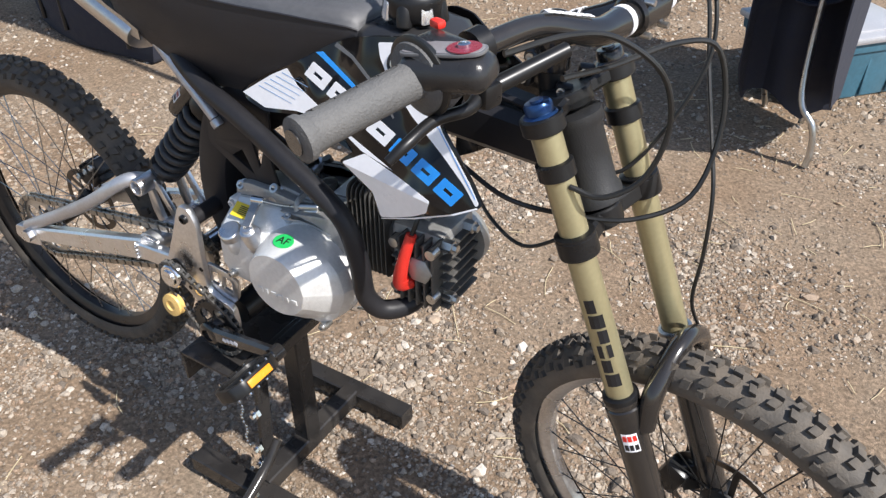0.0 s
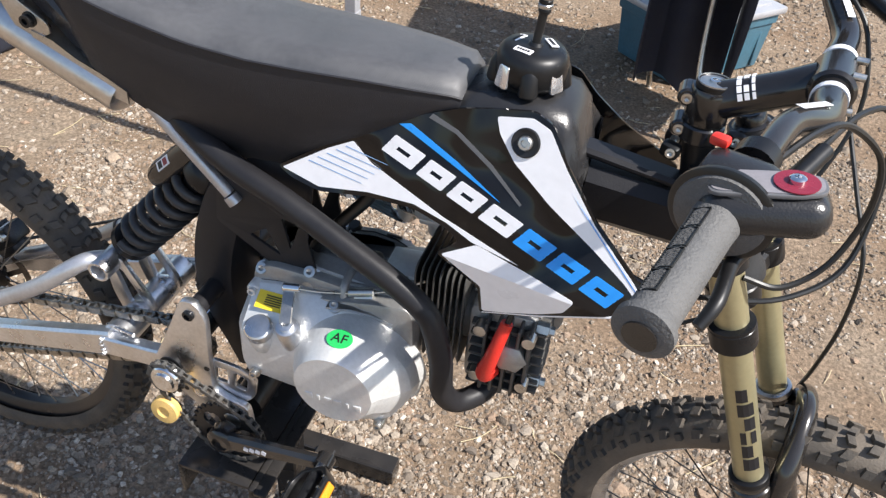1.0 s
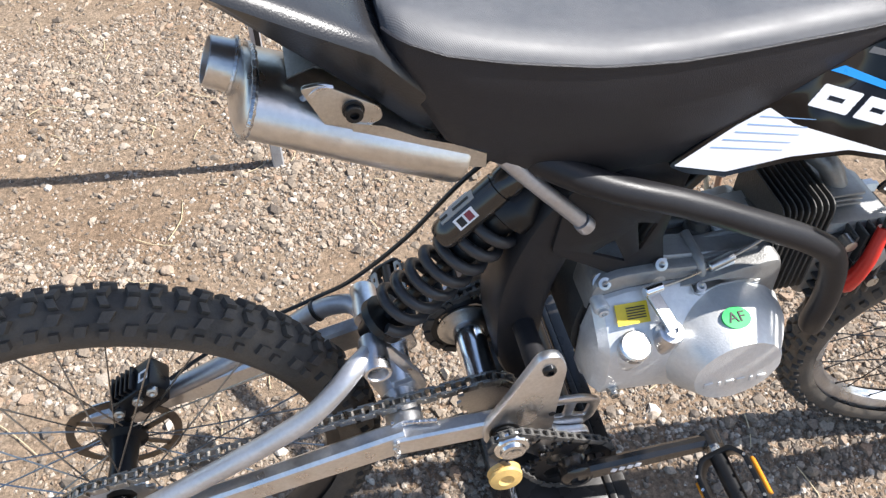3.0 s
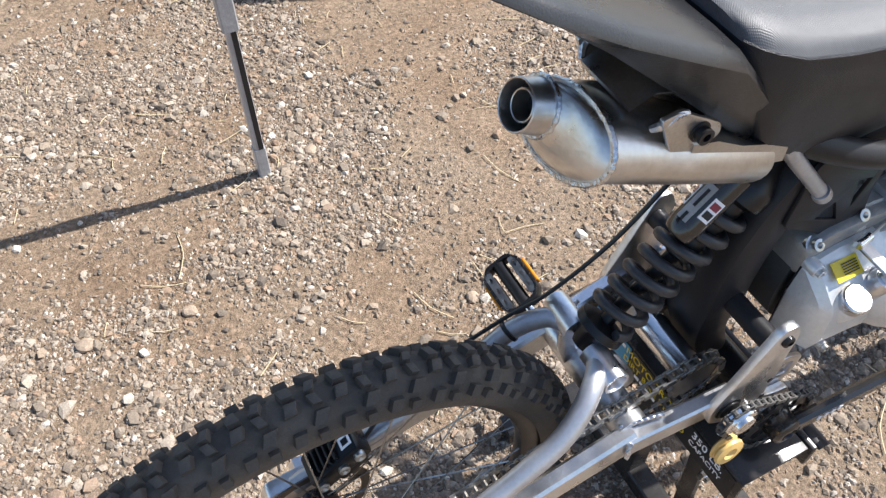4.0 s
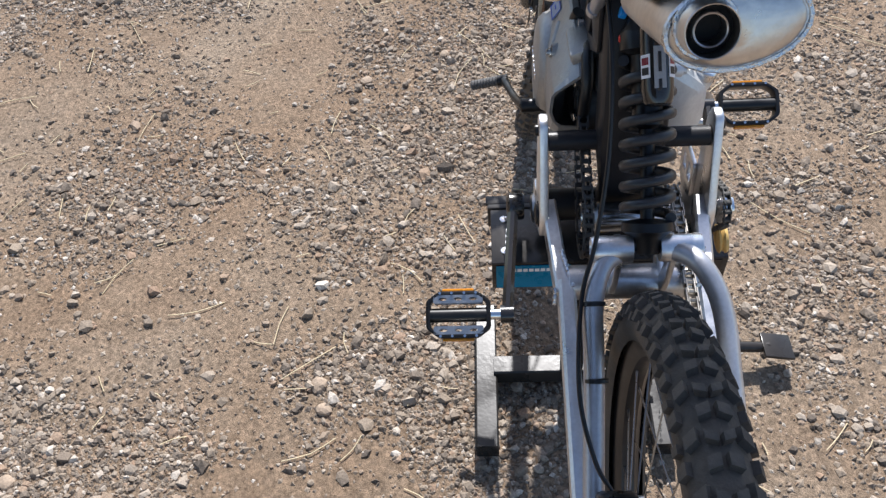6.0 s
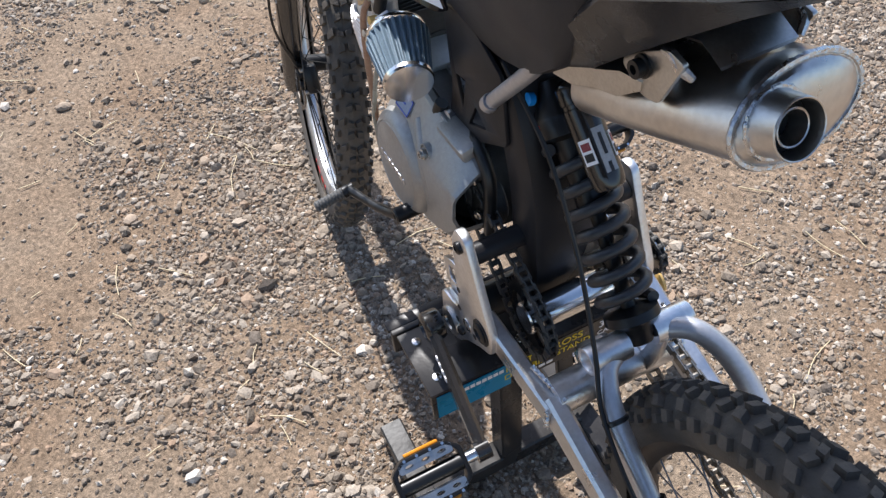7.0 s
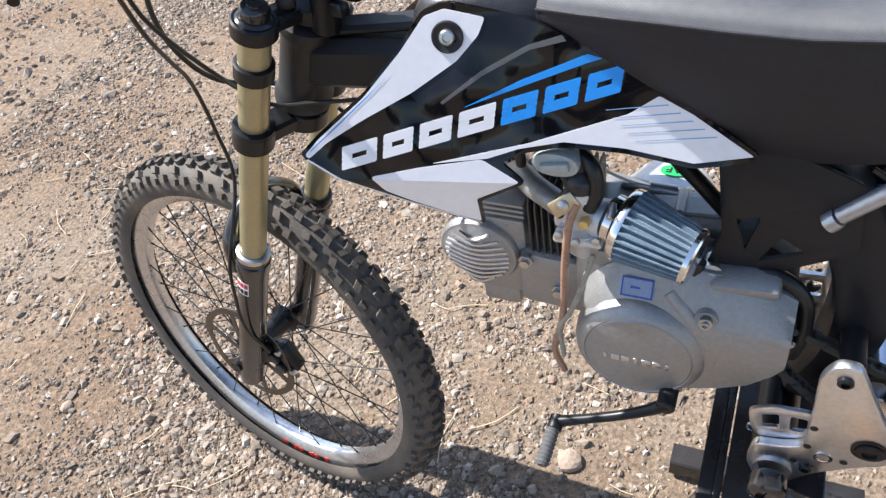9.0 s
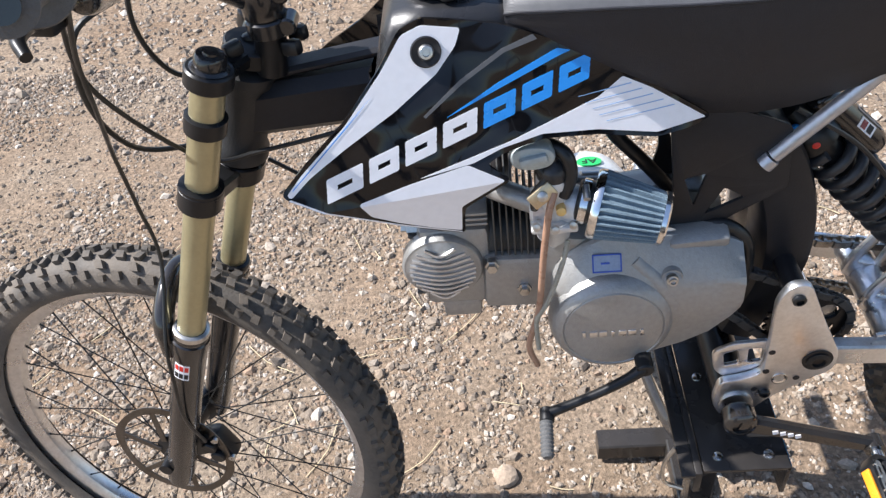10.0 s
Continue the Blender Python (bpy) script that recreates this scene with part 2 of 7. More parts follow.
def tube(bm, pts, r, seg=12, per=6, close=False, cap=True, ry=None, mi=0):
    """A round tube through pts; r may be one number or one for each point."""
    path = smooth_path(pts, per) if per > 1 else [Vector(p) for p in pts]
    n = len(path)
    rows, up = [], None
    for i, p in enumerate(path):
        d = ((path[(i + 1) % n] if close or i + 1 < n else p) - (path[i - 1] if close or i else p)).normalized()
        if up is None:
            up = d.orthogonal().normalized()
        up = (up - d * up.dot(d)).normalized()
        side = d.cross(up)
        if isinstance(r, (list, tuple)):
            k = i / max(n - 1, 1) * (len(r) - 1)
            j = min(int(k), len(r) - 2)
            rr = r[j] + (r[j + 1] - r[j]) * (k - j)
        else:
            rr = r
        rows.append([p + rr * (math.cos(a) * up + math.sin(a) * side) for a in (2 * math.pi * s / seg for s in range(seg))])
    rings(bm, rows, cap=cap and not close, close=close, mi=mi)
    return bm


def box(bm, size, m=None, bevel=0.0, seg=2, mi=0):
    """A box of that size with its middle at the pose m."""
    b2 = bmesh.new()
    bmesh.ops.create_cube(b2, size=1)
    bmesh.ops.scale(b2, vec=size, verts=b2.verts)
    if bevel:
        bmesh.ops.bevel(b2, geom=b2.edges[:], offset=bevel, segments=seg, affect="EDGES", profile=0.5)
    bmesh.ops.transform(b2, matrix=m or Matrix(), verts=b2.verts)
    join(bm, b2, mi)
    return bm


def join(bm, other, mi=0):
    seen = {v: bm.verts.new(v.co) for v in other.verts}
    for f in other.faces:
        bm.faces.new([seen[v] for v in f.verts]).material_index = mi or f.material_index
    other.free()


def bar(bm, a, b, w, h, up=(0, 0, 1), bevel=0.002, w2=None, h2=None, mi=0):
    """A box section from a to b: w across, h along up; w2, h2 at the far end."""
    a, b = Vector(a), Vector(b)
    d = (b - a).normalized()
    side = d.cross(Vector(up)).normalized()
    u = side.cross(d)
    w2, h2 = w2 or w, h2 or h
    rows = []
    for p, ww, hh in ((a, w, h), (b, w2, h2)):
        k = min(bevel, ww * 0.45, hh * 0.45)
        pts = []
        for sx, sy in ((1, 1), (-1, 1), (-1, -1), (1, -1)):
            x, y = sx * ww / 2, sy * hh / 2
            c = [(x, y - sy * k), (x - sx * k, y)]
            pts += c if sx * sy > 0 else c[::-1]
        rows.append([p + side * x + u * y for x, y in pts])
    rings(bm, rows, mi=mi)
    return bm


def slab(bm, outline, y0, y1, bevel=0.0, mi=0, holes=()):
    """A plate: an (x, z) outline, smooth or angular, between y0 and y1."""
    b2 = bmesh.new()
    loops = [outline, *holes]
    edges = []
    for lp in loops:
        vs = [b2.verts.new((x, y0, z)) for x, z in lp]
        edges += [b2.edges.new((vs[i], vs[(i + 1) % len(vs)])) for i in range(len(vs))]
    bmesh.ops.triangle_fill(b2, edges=edges, use_beauty=True, use_dissolve=False)
    bmesh.ops.dissolve_limit(b2, angle_limit=0.01, verts=b2.verts, edges=b2.edges)
    got = bmesh.ops.extrude_face_region(b2, geom=b2.faces[:])
    bmesh.ops.translate(b2, vec=(0, y1 - y0, 0), verts=[g for g in got["geom"] if isinstance(g, bmesh.types.BMVert)])
    if bevel:
        bmesh.ops.recalc_face_normals(b2, faces=b2.faces)
        sharp = [e for e in b2.edges if len(e.link_faces) == 2 and abs(e.link_faces[0].normal.dot(e.link_faces[1].normal)) < 0.3 and abs((e.verts[0].co - e.verts[1].co).y) < 1e-5]
        bmesh.ops.bevel(b2, geom=sharp, offset=bevel, segments=2, affect="EDGES", profile=0.5)
    join(bm, b2, mi)
    return bm


def closed(pts, per=5):
    """A smooth closed outline through 2D points."""
    n = len(pts)
    out = []
    for i in range(n):
        p0, p1, p2, p3 = (Vector((*pts[(i + k) % n], 0)) for k in (-1, 0, 1, 2))
        for k in range(per):
            t = k / per
            q = 0.5 * (2 * p1 + (p2 - p0) * t + (2 * p0 - 5 * p1 + 4 * p2 - p3) * t * t + (3 * p1 - p0 - 3 * p2 + p3) * t**3)
            out.append((q.x, q.y))
    return out


def fillet(pts, r=0.01, per=4):
    """An (x, z) outline with rounded corners."""
    n, out = len(pts), []
    for i in range(n):
        a, b, c = (Vector(pts[(i + k) % n]) for k in (-1, 0, 1))
        u, v = a - b, c - b
        k = min(r, u.length * 0.45, v.length * 0.45)
        p, q = b + u.normalized() * k, b + v.normalized() * k
        for s in range(per + 1):
            t = s / per
            w = (1 - t) ** 2 * p + 2 * t * (1 - t) * b + t * t * q
            out.append((w.x, w.y))
    return out


RIDGE_Z = 0.885


def skin(bm, outline, yfun, t=0.0015, cut=0.02, mi=0):
    """A thin sheet with an (x, z) outline that lies on y = yfun(x, z), t thick outwards, cut fine enough to bend."""
    b2 = bmesh.new()
    vs = [b2.verts.new((x, 0, z)) for x, z in outline]
    es = [b2.edges.new((vs[i], vs[(i + 1) % len(vs)])) for i in range(len(vs))]
    bmesh.ops.triangle_fill(b2, edges=es, use_beauty=True)
    bmesh.ops.bisect_plane(b2, geom=b2.verts[:] + b2.edges[:] + b2.faces[:], plane_co=(0, 0, RIDGE_Z), plane_no=(0, 0, 1))
    if cut:
        xs = [x for x, _ in outline]
        zs = [z for _, z in outline]
        for lo, hi, ax in ((min(xs), max(xs), (1, 0, 0)), (min(zs), max(zs), (0, 0, 1))):
            k = lo + cut
            while k < hi:
                bmesh.ops.bisect_plane(b2, geom=b2.verts[:] + b2.edges[:] + b2.faces[:], plane_co=Vector(ax) * k, plane_no=ax)
                k += cut
    s = 1 if yfun(0.3, 0.95) > 0 else -1
    got = bmesh.ops.extrude_face_region(b2, geom=b2.faces[:])
    top = {g for g in got["geom"] if isinstance(g, bmesh.types.BMVert)}
    for v in b2.verts:
        v.co.y = yfun(v.co.x, v.co.z) + (s * t if v in top else 0)
    join(bm, b2, mi)
    return bm


def text_mesh(name, body, size, m, material, parent, extrude=0.0004):
    cu = bpy.data.curves.new(name, "FONT")
    cu.body, cu.size, cu.extrude, cu.align_x, cu.align_y = body, size, extrude, "CENTER", "CENTER"
    tmp = bpy.data.objects.new(name, cu)
    me = bpy.data.meshes.new_from_object(tmp)
    bpy.data.objects.remove(tmp)
    me.transform(m)
    me.materials.append(material)
    ob = new(name, me)
    ob.parent = parent
    return ob


def bm_new():
    return bmesh.new()


def empty(name, label, category, group=""):
    return tagged(new(name), label, category, group)

# ---- ground ----
def ground_material():
    m = bpy.data.materials.new("gravel_soil")
    m.use_nodes = True
    n, l = m.node_tree.nodes, m.node_tree.links
    b = n["Principled BSDF"]
    tc = n.new("ShaderNodeTexCoord")

    def noise_at(scale, detail=6, rough=0.6):
        t = n.new("ShaderNodeTexNoise")
        t.inputs["Scale"].default_value, t.inputs["Detail"].default_value, t.inputs["Roughness"].default_value = scale, detail, rough
        l.new(tc.outputs["Object"], t.inputs["Vector"])
        return t.outputs[0]

    def ramp(src, stops):
        r = n.new("ShaderNodeValToRGB")
        while len(r.color_ramp.elements) < len(stops):
            r.color_ramp.elements.new(0.5)
        for e, (p, c) in zip(r.color_ramp.elements, stops):
            e.position, e.color = p, (*c, 1)
        l.new(src, r.inputs[0])
        return r.outputs[0]

    base = ramp(noise_at(1.6, 8), [(0.3, (0.215, 0.148, 0.098)), (0.5, (0.255, 0.192, 0.138)), (0.7, (0.285, 0.232, 0.178))])
    grit = ramp(noise_at(95, 4, 0.7), [(0.30, (0.40, 0.37, 0.35)), (0.5, (0.95, 0.93, 0.9)), (0.70, (1.6, 1.54, 1.48))])
    mul = n.new("ShaderNodeMix")
    mul.data_type, mul.blend_type = "RGBA", "MULTIPLY"
    mul.inputs[0].default_value = 0.8
    l.new(base, mul.inputs[6])
    l.new(grit, mul.inputs[7])
    vor = n.new("ShaderNodeTexVoronoi")
    vor.inputs["Scale"].default_value = 120
    l.new(tc.outputs["Object"], vor.inputs["Vector"])
    peb = ramp(vor.outputs["Color"], [(0.0, (0.5, 0.5, 0.5)), (0.6, (1.0, 0.97, 0.92)), (1.0, (1.45, 1.4, 1.35))])
    mul2 = n.new("ShaderNodeMix")
    mul2.data_type, mul2.blend_type = "RGBA", "MULTIPLY"
    mul2.inputs[0].default_value = 0.45
    l.new(mul.outputs[2], mul2.inputs[6])
    l.new(peb, mul2.inputs[7])
    l.new(mul2.outputs[2], b.inputs["Base Color"])
    b.inputs["Roughness"].default_value = 0.95
    b.inputs["Specular IOR Level"].default_value = 0.2
    bp = n.new("ShaderNodeBump")
    bp.inputs["Strength"].default_value, bp.inputs["Distance"].default_value = 0.9, 0.006
    l.new(noise_at(160, 5, 0.75), bp.inputs["Height"])
    l.new(bp.outputs[0], b.inputs["Normal"])
    return m


def stone_material():
    m = bpy.data.materials.new("crushed_stone")
    m.use_nodes = True
    n, l = m.node_tree.nodes, m.node_tree.links
    b = n["Principled BSDF"]
    g = n.new("ShaderNodeNewGeometry")
    r = n.new("ShaderNodeValToRGB")
    cols = [(0.0, (0.120, 0.097, 0.079)), (0.2, (0.205, 0.164, 0.126)), (0.5, (0.272, 0.217, 0.163)), (0.62, (0.30, 0.205, 0.140)), (0.70, (0.295, 0.240, 0.186)), (0.92, (0.37, 0.310, 0.248)), (1.0, (0.55, 0.49, 0.42))]
    while len(r.color_ramp.elements) < len(cols):
        r.color_ramp.elements.new(0.5)
    for e, (p, c) in zip(r.color_ramp.elements, cols):
        e.position, e.color = p, (*c, 1)
    l.new(g.outputs["Random Per Island"], r.inputs[0])
    tc = n.new("ShaderNodeTexCoord")
    t = n.new("ShaderNodeTexNoise")
    t.inputs["Scale"].default_value, t.inputs["Detail"].default_value = 260, 4
    l.new(tc.outputs["Object"], t.inputs["Vector"])
    mr = n.new("ShaderNodeMapRange")
    mr.inputs[1].default_value, mr.inputs[2].default_value, mr.inputs[3].default_value, mr.inputs[4].default_value = 0.3, 0.7, 0.75, 1.2
    l.new(t.outputs[0], mr.inputs[0])
    mx = n.new("ShaderNodeMix")
    mx.data_type, mx.blend_type = "RGBA", "MULTIPLY"
    mx.inputs[0].default_value = 1
    l.new(r.outputs[0], mx.inputs[6])
    l.new(mr.outputs[0], mx.inputs[7])
    l.new(mx.outputs[2], b.inputs["Base Color"])
    b.inputs["Roughness"].default_value = 0.85
    b.inputs["Specular IOR Level"].default_value = 0.3
    bp = n.new("ShaderNodeBump")
    bp.inputs["Strength"].default_value, bp.inputs["Distance"].default_value = 0.5, 0.002
    l.new(t.outputs[0], bp.inputs["Height"])
    l.new(bp.outputs[0], b.inputs["Normal"])
    return m


def ground_height(x, y):
    return 0.010 * noise.noise((x * 1.3, y * 1.3, 0)) + 0.005 * noise.noise((x * 6, y * 6, 3)) + 0.0025 * noise.noise((x * 22, y * 22, 7)) - 0.004


def build_ground():
    fine = [i * 0.03 for i in range(-95, 110)]
    far = [3.6, 4.2, 5.2, 7, 10, 15, 25, 45, 80, 150, 300]
    xs = [-v for v in far[::-1]] + fine + far
    n = len(xs)
    verts = [(x, y, ground_height(x, y)) for y in xs for x in xs]
    faces = [(j * n + i, j * n + i + 1, (j + 1) * n + i + 1, (j + 1) * n + i) for j in range(n - 1) for i in range(n - 1)]
    me = bpy.data.meshes.new("ground")
    me.from_pydata(verts, [], faces)
    me.shade_smooth()
    me.materials.append(ground_material())
    tagged(new("ground", me), "dry brown dirt ground with loose grey gravel", "ground", kind="structure")


# bare trodden patches: place, reach, how bare
WORN = [(1.5, 0.6, 0.50, 0.72), (2.2, -0.1, 0.60, 0.9), (1.9, -1.0, 0.50, 0.7), (0.95, 0.85, 0.32, 0.65), (0.50, 1.65, 0.38, 0.9), (0.20, 1.12, 0.20, 0.85), (0.95, 1.45, 0.38, 0.85), (-0.84, 0.65, 0.11, 0.8), (-0.18, 0.51, 0.09, 0.8), (0.45, -0.98, 0.25, 0.8), (0.76, -0.67, 0.12, 0.6), (0.38, 0.93, 0.12, 0.7)]


def stone_cover(x, y):
    """How thickly the gravel lies: patchy, and worn down to bare dirt on the trodden side of the stand."""
    worn = sum(k * math.exp(-((x - a) ** 2 + (y - b) ** 2) / (r * r)) for a, b, r, k in WORN)
    patch = 0.50 + 1.0 * noise.noise((x * 2.1, y * 2.1, 11)) + 0.75 * noise.noise((x * 6.5, y * 6.5, 5)) + 0.35 * noise.noise((x * 19, y * 19, 2))
    return max(0.10, patch) * (1 - 0.93 * min(worn, 1))



def stones_mesh(name, count, area, size, spread, mat_, seed, biggest, hole=None, coarse=True):
    """Loose angular stones in one mesh."""
    rng = np.random.default_rng(seed)
    g = (1 + 5**0.5) / 2
    base = np.array([(-1, g, 0), (1, g, 0), (-1, -g, 0), (1, -g, 0), (0, -1, g), (0, 1, g), (0, -1, -g), (0, 1, -g), (g, 0, -1), (g, 0, 1), (-g, 0, -1), (-g, 0, 1)]) / 1.9
    tri = np.array([(0, 11, 5), (0, 5, 1), (0, 1, 7), (0, 7, 10), (0, 10, 11), (1, 5, 9), (5, 11, 4), (11, 10, 2), (10, 7, 6), (7, 1, 8), (3, 9, 4), (3, 4, 2), (3, 2, 6), (3, 6, 8), (3, 8, 9), (4, 9, 5), (2, 4, 11), (6, 2, 10), (8, 6, 7), (9, 8, 1)])
    if not coarse:
        base = np.array([(1, 0, 0), (0, 1, 0), (-1, 0, 0), (0, -1, 0), (0, 0, 1), (0, 0, -1)]) * 1.15
        tri = np.array([(0, 1, 4), (1, 2, 4), (2, 3, 4), (3, 0, 4), (1, 0, 5), (2, 1, 5), (3, 2, 5), (0, 3, 5)])
    nv = len(base)
    x0, x1, y0, y1 = area
    xy = np.empty((0, 2))
    while len(xy) < count:
        p = rng.uniform((x0, y0), (x1, y1), (count, 2))
        dens = np.array([stone_cover(a, b) for a, b in p])
        keep = rng.random(count) < dens
        if hole:
            keep &= ~((p[:, 0] > hole[0]) & (p[:, 0] < hole[1]) & (p[:, 1] > hole[2]) & (p[:, 1] < hole[3]))
        xy = np.concatenate([xy, p[keep]])
    xy = xy[:count]
    r = np.minimum(size * np.exp(rng.normal(0, spread, count)), biggest)
    v = base[None] * (1 + rng.uniform(-0.38, 0.38, (count, nv, 1)))
    v = v * (r[:, None] * rng.uniform(0.65, 1.25, (count, 3)))[:, None]
    v[:, :, 2] *= 0.72
    a = rng.uniform(0, 6.28, count)
    c, s = np.cos(a)[:, None], np.sin(a)[:, None]
    x, y = v[:, :, 0] * c - v[:, :, 1] * s, v[:, :, 0] * s + v[:, :, 1] * c
    h = np.array([ground_height(p, q) for p, q in xy])
    v = np.stack([x + xy[:, :1], y + xy[:, 1:], v[:, :, 2] + (h + r * 0.15)[:, None]], -1)
    f = tri[None] + nv * np.arange(count)[:, None, None]
    me = bpy.data.meshes.new(name)
    me.from_pydata(v.reshape(-1, 3).tolist(), [], f.reshape(-1, 3).tolist())
    me.materials.append(mat_)
    return new(name, me)


M_STONE = stone_material()
build_ground()
NEAR = (-1.25, 2.4, -1.75, 1.95)
tagged(stones_mesh("gravel", 62000, NEAR, 0.0046, 0.46, M_STONE, 3, 0.015), "loose crushed grey and tan gravel on the dirt", "gravel", kind="stuff")
tagged(stones_mesh("fine_gravel", 150000, NEAR, 0.0035, 0.32, M_STONE, 14, 0.007, coarse=False), "fine grit and small stones between the gravel", "gravel", kind="stuff")
tagged(stones_mesh("outlying_gravel", 40000, (-3.0, 3.4, -2.4, 3.6), 0.0060, 0.40, M_STONE, 8, 0.015, NEAR, False), "loose gravel on the dirt further from the stand", "gravel", kind="stuff")
tagged(stones_mesh("coarse_gravel", 1900, (-2.4, 3.0, -2.0, 2.8), 0.0100, 0.28, M_STONE, 5, 0.022), "scattered larger gravel stones on the dirt", "gravel", kind="stuff")

# ---- the motorised bicycle ----
bike = empty("motorised_bicycle", "black and white motorised bicycle with gold fork on a stand", "motorcycle")
bike.location = (0, 0, 0)


# wheels
def wheel(name, m, R, r, rim_mat, spoke_mat, hub_r, rotor_r, seed, label, rubber, decals=False):
    """A wheel whose axle runs along the local y; m is the hub's pose."""
    hub_ob = new(name)
    hub_ob.parent = bike
    hub_ob.matrix_local = m
    hub_ob["label"] = label
    rc = R - r
    # tyre carcass: a round casing, open towards the rim
    prof = [(math.cos(a) * r * 0.98, math.sin(a) * r) for a in (math.radians(k) for k in range(-128, 129, 16))]
    bm = bm_new()
    rows = []
    for i in range(72):
        u = 2 * math.pi * i / 72
        rows.append([V((rc + c) * math.cos(u), s, (rc + c) * math.sin(u)) for c, s in prof])
    vs = [[bm.verts.new(p) for p in row] for row in rows]
    for i in range(72):
        a, b = vs[i], vs[(i + 1) % 72]
        for k in range(len(prof) - 1):
            bm.faces.new((a[k], a[k + 1], b[k + 1], b[k]))
    part("tyre", bm, rubber, hub_ob)
    # knobs: five kinds on shared meshes, each set round the tyre
    rng = random.Random(seed)
    n = 84

    def knob_mesh(blocks):
        pts, quads = [], []
        for phi, du, dphi, h, skew, shift in blocks:
            o = len(pts)
            for k, hh in ((1.0, -0.002), (0.84, h)):
                for su, sp in ((-1, -1), (1, -1), (1, 1), (-1, 1)):
                    uu = shift + (su * du * k + skew * sp) / R
                    pp = phi + sp * dphi * k / r
                    q = r + hh
                    rad = rc + q * math.cos(pp)
                    pts.append((rad * math.cos(uu), q * math.sin(pp), rad * math.sin(uu)))
            quads += [tuple(o + v for v in f) for f in ((7, 6, 5, 4), (0, 1, 5, 4), (1, 2, 6, 5), (2, 3, 7, 6), (3, 0, 4, 7))]
        me = bpy.data.meshes.new("tread_knob")
        me.from_pydata(pts, [], quads)
        me.materials.append(M_KNOB)
        return me

    odd = [knob_mesh([(s * 0.24, 0.0066, 0.0056, 0.0072, 0.0016 * s, 0.0) for s in (-1, 1)])] + [knob_mesh([(s * 1.08, 0.0070, 0.0058, 0.0066, 0.0015 * s, 0.0)]) for s in (-1, 1)]
    even = [knob_mesh([(s * 0.20, 0.0050, 0.0050, 0.0074, -0.002 * s, 0.006) for s in (-1, 1)])] + [knob_mesh([(s * q, u, w, h, k * s, t)]) for s in (-1, 1) for q, u, w, h, k, t in ((0.68, 0.0072, 0.0058, 0.0074, 0.003, 0.0), (1.22, 0.0056, 0.0046, 0.0060, 0.0, 0.008))]
    for i in range(n):
        for me in odd if i % 2 else even:
            ob = new("tread_knob", me)
            ob.parent = hub_ob
            ob.matrix_local = Matrix.Rotation(-2 * math.pi * i / n + rng.uniform(-0.003, 0.003), 4, "Y")
    # rim
    bm = bm_new()
    rr = rc - r * 0.60
    prof = [(rr + 0.010, -0.0165), (rr + 0.008, -0.018), (rr - 0.008, -0.0165), (rr - 0.019, -0.009), (rr - 0.021, 0), (rr - 0.019, 0.009), (rr - 0.008, 0.0165), (rr + 0.008, 0.018), (rr + 0.010, 0.0165), (rr + 0.002, 0.012), (rr + 0.002, -0.012)]
    rows = [[V(a * math.cos(2 * math.pi * i / 72), b, a * math.sin(2 * math.pi * i / 72)) for a, b in prof] for i in range(72)]
    rings(bm, rows, close=True)
    part("rim", bm, rim_mat, hub_ob)
    if decals:
        for i in range(9):
            u = math.radians(254 + i * 2.6)
            bm = bm_new()
            box(bm, (0.009, 0.0008, 0.009 if i % 3 else 0.0105), Matrix.Translation((rr * math.cos(u), 0.0180, rr * math.sin(u))) @ pose(0, 0, 0, 0, -math.degrees(u), 0))
            part("rim_decal", bm, (M_RED, M_INK, M_RED)[i % 3], hub_ob)
    # hub
    bm = bm_new()
    lathe(bm, (0, -0.05, 0), (0, 1, 0), [(0.008, -0.012), (0.012, -0.01), (0.012, 0.0), (hub_r + 0.008, 0.004), (hub_r + 0.008, 0.010), (hub_r, 0.016), (hub_r * 0.85, 0.05), (hub_r, 0.084), (hub_r + 0.01, 0.09), (hub_r + 0.01, 0.097), (0.012, 0.1), (0.012, 0.112), (0.008, 0.114)])
    part("hub", bm, M_BLACKALU, hub_ob)
    # spokes with their nipples
    for i in range(32):
        s = 1 if i % 2 else -1
        u = 2 * math.pi * i / 32
        d = (0.42 if (i // 2) % 2 else -0.42)
        hr = hub_r + 0.006
        a = V(hr * math.cos(u + d), s * 0.042, hr * math.sin(u + d))
        b = V((rr - 0.018) * math.cos(u), s * 0.004, (rr - 0.018) * math.sin(u))
        bm = bm_new()
        tube(bm, [a, b + (b - a).normalized() * -0.0125, b + (b - a).normalized() * -0.012, b], [0.0011, 0.0011, 0.0011, 0.0011, 0.0011, 0.0020, 0.0020], seg=6, per=1)
        part("spoke", bm, spoke_mat, hub_ob)
    # brake disc: a thin ring with arms and holes between them
    bm = bm_new()
    k = 54
    for i in range(k):
        u0, u1 = 2 * math.pi * i / k, 2 * math.pi * (i + 1) / k
        ro, ri = rotor_r, rotor_r - 0.012
        wob = 0.0015 * math.sin(6 * u0)
        q = [(ri, u0), (ro + wob, u0), (ro + wob, u1), (ri, u1)]
        lo = [bm.verts.new(V(a * math.cos(u), 0.0485, a * math.sin(u))) for a, u in q]
        hi = [bm.verts.new(V(a * math.cos(u), 0.0505, a * math.sin(u))) for a, u in q]
        bm.faces.new(lo[::-1])
        bm.faces.new(hi)
        for a in (0, 2):
            bm.faces.new((lo[a], lo[(a + 1) % 4], hi[(a + 1) % 4], hi[a]))
        bm.faces.new((lo[1], lo[2], hi[2], hi[1]))
